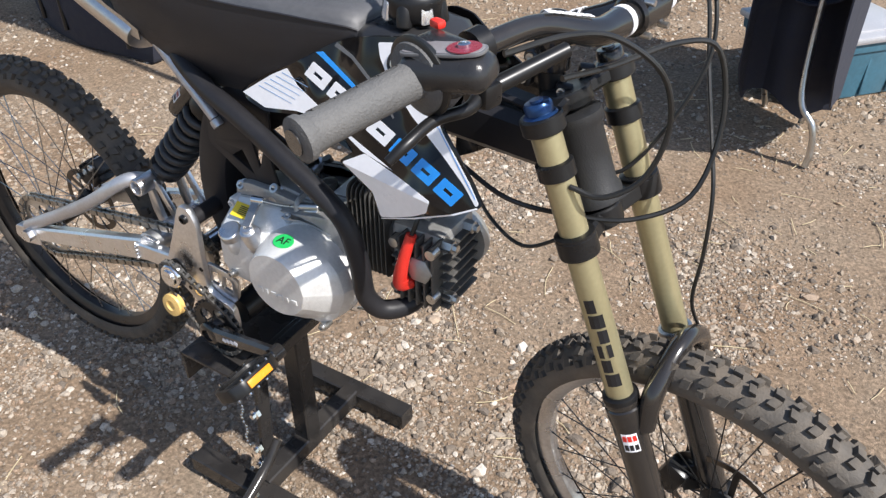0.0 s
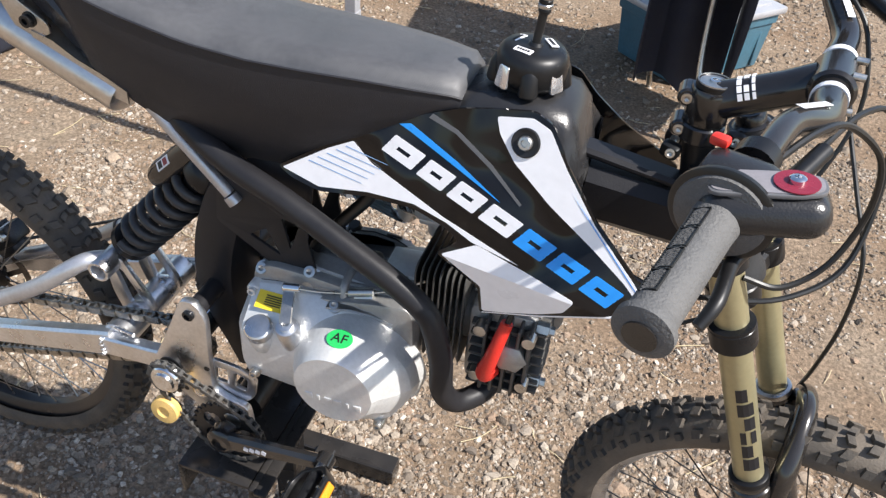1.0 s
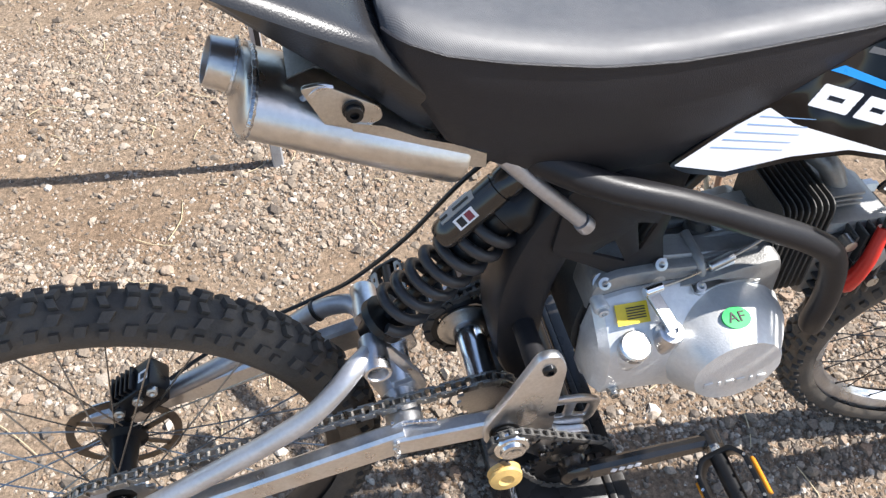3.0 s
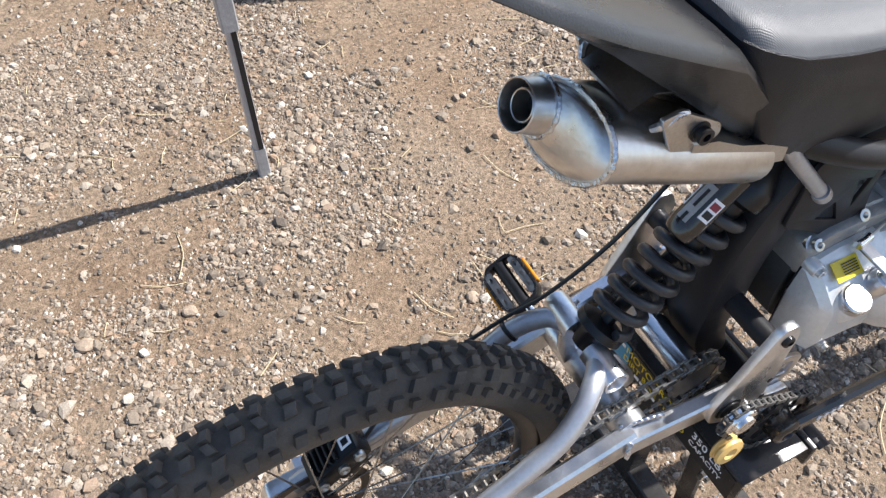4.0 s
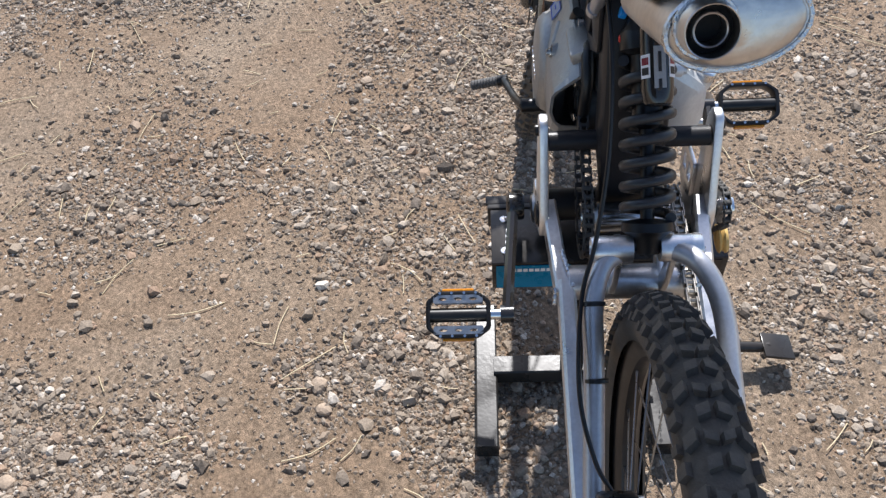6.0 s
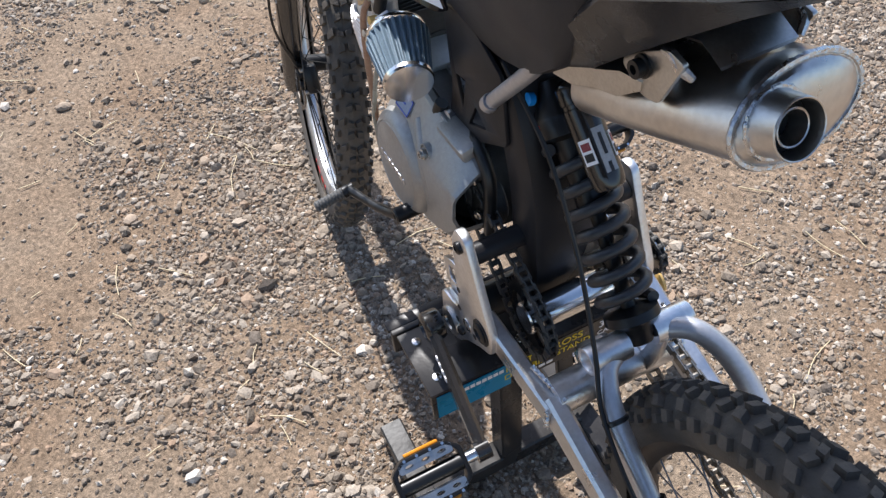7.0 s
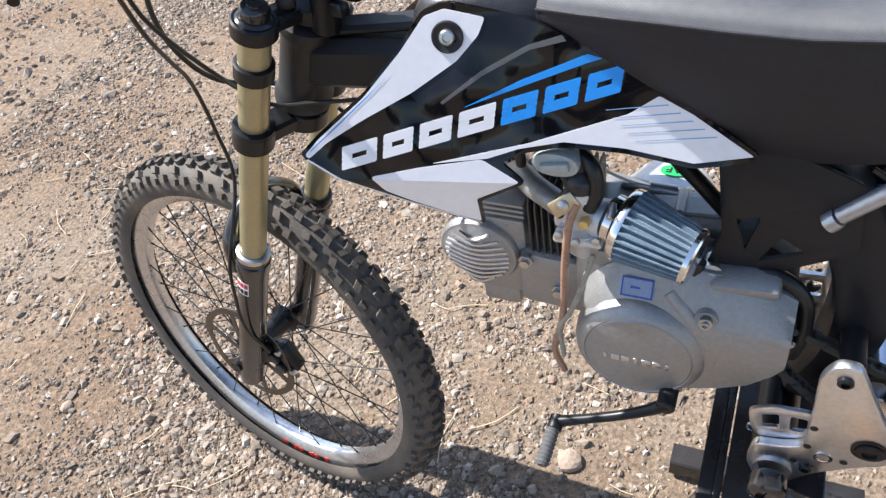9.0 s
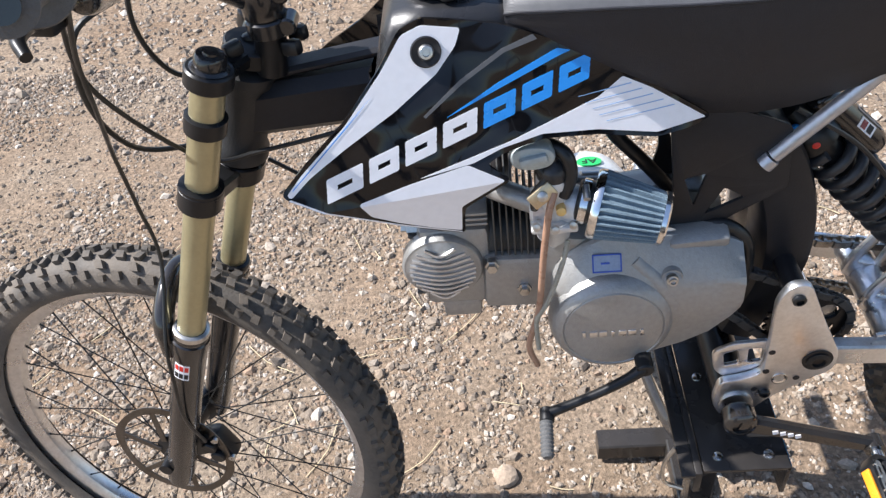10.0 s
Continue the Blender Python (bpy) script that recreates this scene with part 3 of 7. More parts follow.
        bm.faces.new((lo[3], lo[0], hi[0], hi[3]))
    for i in range(6):
        u = 2 * math.pi * i / 6
        bar(bm, (0.024 * math.cos(u), 0.0495, 0.024 * math.sin(u)), ((rotor_r - 0.010) * math.cos(u + 0.35), 0.0495, (rotor_r - 0.010) * math.sin(u + 0.35)), 0.010, 0.002, up=(0, 1, 0), bevel=0.0005)
    part("brake_disc", bm, M_ROTOR, hub_ob, "thin drilled steel brake disc")
    return hub_ob


REAR = V(-0.515, 0, 0.462)
FRONT = V(0.858, 0.022, 0.357)
STEER, LEAN_F = -10.0, 8.0
rear_wheel = wheel("rear_wheel", Matrix.Translation(REAR), 0.333, 0.031, M_RIMBLACK, M_SPOKE, 0.02, 0.075, 1, "black rimmed wheel with a dusty knobbly tyre", M_RUBBER)
front_wheel = wheel("front_wheel", Matrix.Translation(FRONT) @ pose(0, 0, 0, 0, 0, STEER) @ pose(0, 0, 0, LEAN_F), 0.345, 0.031, M_RIM, M_SPOKEDARK, 0.02, 0.095, 2, "grey rimmed steered wheel with a dusty knobbly tyre", M_RUBBERDUSTY, True)

# fork
FL_TOP, FL_BOT = V(0.612, 0.067, 1.022), V(0.868, 0.086, 0.318)
F_OFF = V(-0.022, -0.140, -0.016)
F_DIR = (FL_BOT - FL_TOP).normalized()
F_LEN = (FL_BOT - FL_TOP).length
F_FWD = (V(0, 1, 0).cross(F_DIR)).normalized() * -1
if F_FWD.x < 0:
    F_FWD = -F_FWD
F_ACROSS = -F_OFF.normalized()


def fork():
    fk = new("suspension_fork")
    fk.parent = bike
    fk["label"] = "double crown fork with champagne gold upper tubes and black lowers"
    for s, top in ((1, FL_TOP), (-1, FL_TOP + F_OFF)):
        seal = 0.392
        bm = bm_new()
        cyl(bm, top + F_DIR * 0.004, top + F_DIR * (seal + 0.02), 0.0178, seg=32)
        part("upper_tube", bm, M_GOLD, fk)
        bm = bm_new()
        lathe(bm, top + F_DIR * 0.012, -F_DIR, [(0.0195, 0), (0.0200, 0.003), (0.0200, 0.010), (0.0175, 0.012), (0.0160, 0.0125), (0.0160, 0.022), (0.0140, 0.025), (0.0080, 0.0255), (0.0075, 0.028), (0.0005, 0.0282)])
        part("top_cap", bm, M_ANOBLUE if s < 0 else M_LOWER, fk, "dark blue anodised cap" if s < 0 else "")
        bm = bm_new()
        lathe(bm, top + F_DIR * seal, F_DIR, [(0.0185, -0.004), (0.0215, 0), (0.0235, 0.003), (0.0235, 0.012), (0.0225, 0.014), (0.0245, 0.016), (0.0245, 0.03), (0.0225, 0.045), (0.0215, 0.12), (0.0215, F_LEN - seal - 0.03), (0.019, F_LEN - seal), (0.004, F_LEN - seal + 0.001)], seg=32)
        part("lower_leg", bm, M_LOWER, fk)
        bm = bm_new()
        lathe(bm, top + F_DIR * (seal - 0.004), F_DIR, [(0.0205, 0), (0.0232, 0.002), (0.0238, 0.006), (0.0238, 0.009)], seg=32)
        part("wiper_seal_ring", bm, M_STEEL if s > 0 else M_BLACKALU, fk, "pale grey wiper ring" if s > 0 else "")
        # round collars where the crowns grip the tube and the bump band
        for k, hgt, rad in ((0.057, 0.022, 0.0222), (0.149, 0.032, 0.0245)):
            bm = bm_new()
            lathe(bm, top + F_DIR * k, F_DIR, [(0.0182, 0), (rad, 0.002), (rad, hgt - 0.002), (0.0182, hgt)])
            part("fork_collar", bm, M_BLACKALU, fk)
        # maker's name on the leg, as dark blocks
        bm = bm_new()
        out = (V(0.25, s * 0.97, 0) if s > 0 else V(0.35, -0.93, 0.05)).normalized()
        out = (out - F_DIR * out.dot(F_DIR)).normalized()
        across = F_DIR.cross(out)
        if s < 0:
            for i in range(6):
                c = top + F_DIR * (0.245 + i * 0.0225)
                for j in (-1, 0, 1):
                    if (i + j) % 4 == 3:
                        continue
                    ang = j * 0.33
                    q = out * math.cos(ang) + across * math.sin(ang)
                    m = Matrix.Translation(c + q * 0.0180) @ Matrix((across * math.cos(ang) - out * math.sin(ang), F_DIR, q)).transposed().to_4x4()
                    box(bm, (0.0064, 0.0185, 0.0009), m)
            part("dark_marking", bm, M_INK, fk)
        else:
            bm.free()
        # small red and white maker's label on the lower
        bm = bm_new()
        for j in (-1, 0, 1):
            ang = j * 0.3
            q = out * math.cos(ang) + across * math.sin(ang)
            m = Matrix.Translation(top + F_DIR * (seal + 0.066) + q * 0.0222) @ Matrix((across * math.cos(ang) - out * math.sin(ang), F_DIR, q)).transposed().to_4x4()
            box(bm, (0.0074, 0.030, 0.0009), m)
            box(bm, (0.0050, 0.009, 0.0009), m @ Matrix.Translation((0, -0.0075, 0.0006)), mi=1)
            box(bm, (0.0050, 0.009, 0.0009), m @ Matrix.Translation((0, 0.0075, 0.0006)), mi=2)
        part("maker_label", bm, [M_WHITE, M_RED, M_INK], fk)
    # crowns
    for k, back, w, hgt in ((0.012, 0.016, 0.03, 0.02), (0.166, 0.016, 0.034, 0.026)):
        a = FL_TOP + F_DIR * k
        b = a + F_OFF
        mid = (a + b) / 2 - F_FWD * back
        bm = bm_new()
        for p in (a, b):
            cyl(bm, p - F_DIR * hgt / 2, p + F_DIR * hgt / 2, 0.025, seg=24, bevel=0.002)
        cyl(bm, mid - F_DIR * hgt / 2, mid + F_DIR * hgt / 2, 0.03, seg=24, bevel=0.002)
        for p in (a, b):
            bar(bm, p, mid, w, hgt * 0.9, up=F_DIR, bevel=0.004)
        part("crown", bm, M_BLACKALU, fk)
    # arch
    bm = bm_new()
    a = FL_TOP + F_DIR * 0.445 + F_FWD * 0.022
    b = a + F_OFF
    mid = (a + b) / 2 - F_DIR * 0.085 + F_FWD * 0.030
    tube(bm, [a, a * 0.92 + b * 0.08 - F_DIR * 0.052 + F_FWD * 0.018, mid, a * 0.08 + b * 0.92 - F_DIR * 0.052 + F_FWD * 0.018, b], [0.013, 0.014, 0.013, 0.014, 0.013], seg=12)
    part("fork_arch", bm, M_LOWER, fk)
    # caliper and axle
    ax = (FL_BOT + FL_BOT + F_OFF) / 2 + F_FWD * 0.0
    bm = bm_new()
    cyl(bm, FRONT + F_ACROSS * 0.085, FRONT - F_ACROSS * 0.085, 0.010, seg=16)
    part("axle", bm, M_BLACKALU, fk)
    back = FL_BOT - F_DIR * 0.085 - F_FWD * 0.052 - V(0, 0.018, 0)
    cm = Matrix.Translation(back) @ pose(0, 0, 0, 0, 20, STEER)
    bm = bm_new()
    box(bm, (0.040, 0.030, 0.060), cm, bevel=0.009)
    part("brake_caliper", bm, M_BLACKALU, fk, "black two bolt brake caliper")
    for z in (-0.020, 0.020):
        bm = bm_new()
        cyl(bm, cm @ V(0.004, 0.010, z * 0.6), cm @ V(0.004, 0.024, z * 0.6), 0.0115, seg=18, bevel=0.002)
        part("piston_housing", bm, M_BLACKALU, fk)
        bm = bm_new()
        lathe(bm, cm @ V(-0.012, 0.012, z * 1.15), (0, 1, 0), [(0.0055, 0), (0.0055, 0.007), (0.003, 0.0075), (0.0002, 0.006)], seg=10)
        part("caliper_bolt", bm, M_STEEL, fk)
    bm = bm_new()
    bar(bm, back + F_FWD * 0.012, FL_BOT - F_DIR * 0.085, 0.016, 0.05, up=F_DIR)
    part("caliper_mount", bm, M_BLACKALU, fk)
    bm = bm_new()
    lathe(bm, cm @ V(0.0, 0.014, 0.032), (0, 1, 0.3), [(0.006, 0), (0.006, 0.008), (0.004, 0.009), (0.0002, 0.009)], seg=12)
    part("hose_banjo", bm, M_BLACKALU, fk)
    bm = bm_new()
    tube(bm, [back + V(0.01, 0.02, 0.03), FL_TOP + F_DIR * 0.55 + V(-0.005, 0.03, 0), FL_TOP + F_DIR * 0.46 + V(0.014, 0.03, 0), FL_TOP + F_DIR * 0.40 + V(0.03, 0.015, 0), V(0.768, 0.035, 0.74), V(0.771, 0.026, 0.82), V(0.765, 0.036, 0.90), V(0.740, 0.075, 0.96), V(0.714, 0.115, 1.02), V(0.695, 0.142, 1.08), V(0.662, 0.178, 1.146)], 0.0026, seg=8)
    part("brake_hose", bm, M_CABLE, fk)


fork()


# frame
def main_frame():
    fr = new("main_frame")
    fr.parent = bike
    fr["label"] = "satin black tubular frame with cut out side plates"
    hmid = FL_TOP + F_OFF / 2 - F_FWD * 0.014
    bm = bm_new()
    lathe(bm, hmid + F_DIR * 0.028, F_DIR, [(0.026, 0), (0.034, 0.004), (0.034, 0.016), (0.030, 0.022), (0.030, 0.098), (0.034, 0.106), (0.034, 0.118), (0.026, 0.122)], seg=32)
    part("head_tube", bm, M_HEAD, fr)
    bm = bm_new()
    bar(bm, hmid + F_DIR * 0.085, V(0.30, 0, 0.955), 0.05, 0.062, bevel=0.012, w2=0.05, h2=0.07)
    part("main_beam", bm, M_FRAME, fr)
    bm = bm_new()
    bar(bm, hmid + F_DIR * 0.045, V(0.42, 0, 0.995), 0.030, 0.011, bevel=0.004)
    part("upper_stay", bm, M_FRAME, fr)
    bm = bm_new()
    spine = smooth_path([V(0.30, 0, 0.955), V(0.2, 0, 0.935), V(0.10, 0, 0.893), V(0.045, 0, 0.845), V(0.015, 0, 0.785), V(-0.001, 0, 0.720), V(-0.003, 0, 0.655), V(0.006, 0, 0.59), V(0.03, 0, 0.52)], 5)
    rows = []
    for i, p in enumerate(spine):
        d = (spine[min(i + 1, len(spine) - 1)] - spine[max(i - 1, 0)]).normalized()
        n = V(d.z, 0, -d.x)
        k = i / (len(spine) - 1)
        deep, half = 0.0255 + 0.006 * math.sin(math.pi * k), 0.026 + 0.017 * min(1, max(0, (k - 0.15) / 0.2)) - 0.014 * min(1, max(0, (k - 0.72) / 0.2))
        c = 0.012
        rows.append([p + n * u + V(0, w, 0) for u, w in ((deep, half - c), (deep - c * 0.3, half - c * 0.3), (deep - c, half), (-deep + c, half), (-deep + c * 0.3, half - c * 0.3), (-deep, half - c), (-deep, -half + c), (-deep + c * 0.3, -half + c * 0.3), (-deep + c, -half), (deep - c, -half), (deep - c * 0.3, -half + c * 0.3), (deep, -half + c))])
    rings(bm, rows)
    part("backbone_tube", bm, M_FRAME, fr)
    for s in (-1, 1):
        bm = bm_new()
        out = fillet([(0.03, 0.885), (0.10, 0.915), (0.158, 0.90), (0.152, 0.850), (0.146, 0.800), (0.159, 0.742), (0.150, 0.720), (0.133, 0.720), (0.10, 0.745), (0.072, 0.766), (0.02, 0.80)], 0.008)
        holes = [fillet([(0.136, 0.822), (0.112, 0.828), (0.122, 0.782)], 0.003), fillet([(0.108, 0.768), (0.066, 0.790), (0.090, 0.806)], 0.003)]
        slab(bm, out, s * 0.0435, s * 0.0485, bevel=0.0008, holes=[h[::-1] for h in holes])
        part("side_plate", bm, M_FRAME, fr)
        bm = bm_new()
        lathe(bm, (0.149, s * 0.048, 0.738), (0, s, 0), [(0.011, 0), (0.011, 0.005), (0.008, 0.006), (0.008, 0.012), (0.004, 0.013)], seg=12)
        part("engine_mount_bolt", bm, M_STEEL, fr)
    bm = bm_new()
    cyl(bm, (0.0, -0.105, 0.676), (0.0, 0.105, 0.676), 0.0135, seg=20)
    part("link_cross_tube", bm, M_FRAME, fr)


main_frame()


# exhaust header and silencer
def exhaust():
    ex = new("exhaust")
    ex.parent = bike
    ex["label"] = "black header pipe with a bare steel oval silencer"
    bm = bm_new()
    tube(bm, [V(0.40, -0.012, 0.68), V(0.402, -0.022, 0.652), V(0.388, -0.052, 0.632), V(0.362, -0.082, 0.634), V(0.346, -0.097, 0.665), V(0.342, -0.100, 0.72), V(0.325, -0.100, 0.780), V(0.289, -0.098, 0.812), V(0.22, -0.09, 0.845), V(0.14, -0.078, 0.878), V(0.06, -0.066, 0.905), V(0.0, -0.05, 0.932), V(-0.04, -0.03, 0.955), V(-0.075, -0.02, 0.966)], 0.0148, seg=18)
    part("header_pipe", bm, M_FRAME, ex, "satin black bent pipe")
    a, b = V(-0.0846, -0.0143, 0.9511), V(-0.2598, -0.0152, 1.0302)
    d = (b - a).normalized()
    side = d.cross(V(0, 0, 1)).normalized()
    up = side.cross(d)
    tw = radians(-7.7)
    wide, high = side * math.cos(tw) + up * math.sin(tw), up * math.cos(tw) - side * math.sin(tw)
    L = (b - a).length

    def oval(z, rx, ry, off=(0, 0)):
        return [a + d * z + wide * (rx * math.cos(t) + off[0]) + high * (ry * math.sin(t) + off[1]) for t in (2 * math.pi * i / 36 for i in range(36))]

    bm = bm_new()
    rings(bm, [oval(-0.006, 0.02, 0.016), oval(-0.002, 0.054, 0.0290), oval(0.0, 0.0605, 0.0335), oval(0.003, 0.0618, 0.0345), oval(L * 0.5, 0.0600, 0.0345), oval(L, 0.0557, 0.0333)], cap=True)
    part("silencer_can", bm, M_SILENCER, ex, "satin steel oval can")
    bm = bm_new()
    rows = []
    for i in range(72):
        t = 2 * math.pi * i / 72
        c = a + d * (L - 0.001) + wide * 0.0560 * math.cos(t) + high * 0.0336 * math.sin(t)
        n1 = (wide * math.cos(t) + high * math.sin(t)).normalized()
        k1 = 0.0026 + 0.0006 * (i % 3 == 0)
        rows.append([c + n1 * k1 * math.cos(k) + d * k1 * math.sin(k) for k in (0, 1.05, 2.1, 3.14, 4.19, 5.24)])
    rings(bm, rows, close=True)
    part("weld_bead", bm, M_WELD, ex, "uneven bright weld bead")
    bm = bm_new()
    off = (0.0265, 0.0065)

    def toward(k):
        return (off[0] * k, off[1] * k)

    tip = [oval(L - 0.002, 0.0552, 0.0328), oval(L + 0.002, 0.0515, 0.0300, toward(0.05)), oval(L + 0.005, 0.0440, 0.0275, toward(0.22)), oval(L + 0.0065, 0.0310, 0.0250, toward(0.62)), oval(L + 0.008, 0.0250, 0.0245, toward(0.95)), oval(L + 0.0095, 0.0238, 0.0238, off), oval(L + 0.012, 0.0225, 0.0225, off), oval(L + 0.030, 0.0215, 0.0215, off), oval(L + 0.031, 0.0208, 0.0208, off), oval(L + 0.0305, 0.0200, 0.0200, off), oval(L + 0.012, 0.0195, 0.0195, off), oval(L + 0.010, 0.0135, 0.0135, off), oval(L + 0.0245, 0.0135, 0.0135, off), oval(L + 0.0250, 0.0128, 0.0128, off), oval(L + 0.0245, 0.0120, 0.0120, off), oval(L - 0.03, 0.0118, 0.0118, off)]
    rings(bm, tip, cap=True)
    part("end_cap", bm, M_SILENCER, ex, "welded steel end cap with outlet", angle=28)
    bm = bm_new()
    rows = []
    for i in range(48):
        t = 2 * math.pi * i / 48
        n1 = (wide * math.cos(t) + high * math.sin(t)).normalized()
        c = a + d * (L + 0.0090) + wide * off[0] + high * off[1] + n1 * 0.0240
        k1 = 0.0019 + 0.0006 * (i % 3 == 0)
        rows.append([c + n1 * k1 * math.cos(k) + d * k1 * math.sin(k) for k in (0, 1.05, 2.1, 3.14, 4.19, 5.24)])
    rings(bm, rows, close=True)
    part("weld_bead", bm, M_WELD, ex)
    # matt black plugs close the bore and the gap round the inner pipe
    bm = bm_new()
    rings(bm, [oval(L + 0.006, 0.0117, 0.0117, off), oval(L + 0.008, 0.0117, 0.0117, off)])
    rings(bm, [oval(L + 0.0125, 0.0193, 0.0193, off), oval(L + 0.0145, 0.0193, 0.0193, off), oval(L + 0.0145, 0.0137, 0.0137, off), oval(L + 0.0125, 0.0137, 0.0137, off)], close=True)
    part("bore", bm, M_BORE, ex)
    # hanger: folded sheet rails under the tail, lugs welded to the can
    for sgn, yc in ((-1, -0.066), (1, 0.046)):
        bm = bm_new()
        rail = [V(-0.176, yc, 1.018), V(-0.150, yc, 1.003), V(-0.120, yc, 0.988), V(-0.092, yc, 0.974), V(-0.062, yc, 0.962)]
        w = [0.004, 0.012, 0.009, 0.012, 0.008]
        rings(bm, [[p + V(0, 0, k), p + V(0, sgn * 0.0022, k), p + V(0, sgn * 0.0022, -k), p + V(0, 0, -k)] for p, k in zip(rail, w)])
        rings(bm, [[p + V(0, 0, k), p + V(0, -sgn * 0.030, k + 0.004), p + V(0, -sgn * 0.030, k + 0.0022), p + V(0, 0, k - 0.0018)] for p, k in zip(rail, w)])
        part("hanger_rail", bm, M_STEEL, ex, "torn folded sheet metal rail")
        bm = bm_new()
        slab(bm, fillet([(-0.214, 1.060), (-0.196, 1.062), (-0.152, 1.034), (-0.150, 1.022), (-0.176, 1.010), (-0.194, 1.014)], 0.005), yc - sgn * 0.004, yc + sgn * 0.001, bevel=0.001)
        part("side_lug", bm, M_STEEL, ex)
        bm = bm_new()
        lathe(bm, (-0.174, yc, 1.035), (0, sgn, 0), [(0.0092, 0), (0.0092, 0.003), (0.0072, 0.0035), (0.0072, 0.010), (0.0038, 0.0102), (0.0038, 0.006), (0.0002, 0.006)], seg=16)
        part("lug_bolt", bm, M_BLACKALU, ex)
        bm = bm_new()
        tube(bm, [V(-0.212, yc - sgn * 0.010, 1.044), V(-0.206, yc - sgn * 0.003, 1.052), V(-0.198, yc - sgn * 0.002, 1.058), V(-0.188, yc - sgn * 0.002, 1.056)], [0.003, 0.0045, 0.004, 0.003], seg=8)
        part("weld_bead", bm, M_WELD, ex)
    bm = bm_new()
    rings(bm, [[V(x, y, z) for y, z in ((-0.040, z0), (0.022, z0), (0.024, z0 + 0.003), (-0.042, z0 + 0.003))] for x, z0 in ((-0.222, 1.052), (-0.200, 1.060), (-0.160, 1.046), (-0.110, 1.020), (-0.070, 0.998))])
    part("hanger_bracket", bm, M_STEEL, ex)


exhaust()


# seat, tank, shrouds, tail
def seat():
    st = new("seat")
    st.parent = bike
    st["label"] = "long black vinyl seat with a grey ribbed top"
    sta = [(0.326, 1.046, 1.036, 1.010, 0.034, 0.044, 0.040), (0.316, 1.056, 1.040, 1.012, 0.038, 0.050, 0.044), (0.276, 1.060, 1.042, 0.990, 0.044, 0.058, 0.050), (0.222, 1.062, 1.044, 0.955, 0.050, 0.065, 0.052), (0.157, 1.062, 1.044, 0.912, 0.056, 0.071, 0.050), (0.10, 1.062, 1.045, 0.896, 0.060, 0.075, 0.046), (0.03, 1.068, 1.052, 0.908, 0.063, 0.079, 0.050), (-0.05, 1.086, 1.068, 0.945, 0.064, 0.080, 0.062), (-0.10, 1.100, 1.081, 0.990, 0.063, 0.079, 0.070), (-0.128, 1.110, 1.092, 1.045, 0.058, 0.074, 0.068), (-0.140, 1.112, 1.096, 1.066, 0.052, 0.066, 0.062), (-0.146, 1.110, 1.098, 1.072, 0.045, 0.056, 0.052)]

    def interp(x):
        xs = [s[0] for s in sta][::-1]
        return [float(np.interp(x, xs, [s[k] for s in sta][::-1])) for k in range(1, 7)]

    xs = [0.326, 0.322, 0.316] + [0.30 - 0.02 * i for i in range(21)] + [-0.128, -0.136, -0.142, -0.146]
    side_rows, top_rows = [], []
    for x in xs:
        zt, zs, zb, wt, ws, wb = interp(x)
        side_rows.append([V(x, y, z) for y, z in ((-ws, zs), (-ws - 0.002, zs - (zs - zb) * 0.3), (-(ws + wb) / 2, zs - (zs - zb) * 0.68), (-wb, zb + 0.004), (-wb * 0.8, zb), (wb * 0.8, zb), (wb, zb + 0.004), ((ws + wb) / 2, zs - (zs - zb) * 0.68), (ws + 0.002, zs - (zs - zb) * 0.3), (ws, zs))])
        top_rows.append([V(x, y, z) for y, z in ((ws, zs), (ws - 0.004, zs + 0.005), (wt + 0.004, zt - 0.004), (wt * 0.7, zt - 0.001), (0, zt), (-wt * 0.7, zt - 0.001), (-wt - 0.004, zt - 0.004), (-ws + 0.004, zs + 0.005), (-ws, zs))])
    bm = bm_new()
    rings(bm, side_rows)
    part("seat_side_cover", bm, M_VINYL, st, angle=60)
    bm = bm_new()
    rings(bm, top_rows)
    part("seat_top_cover", bm, M_GRIPPER, st, "grey ribbed gripper vinyl", angle=60)
    for s in (-1, 1):
        bm = bm_new()
        tube(bm, [V(x, s * (interp(x)[4] + 0.0005), interp(x)[1] + 0.001) for x in xs], 0.0016, seg=6, per=1)
        part("seam_piping", bm, M_VINYL, st)


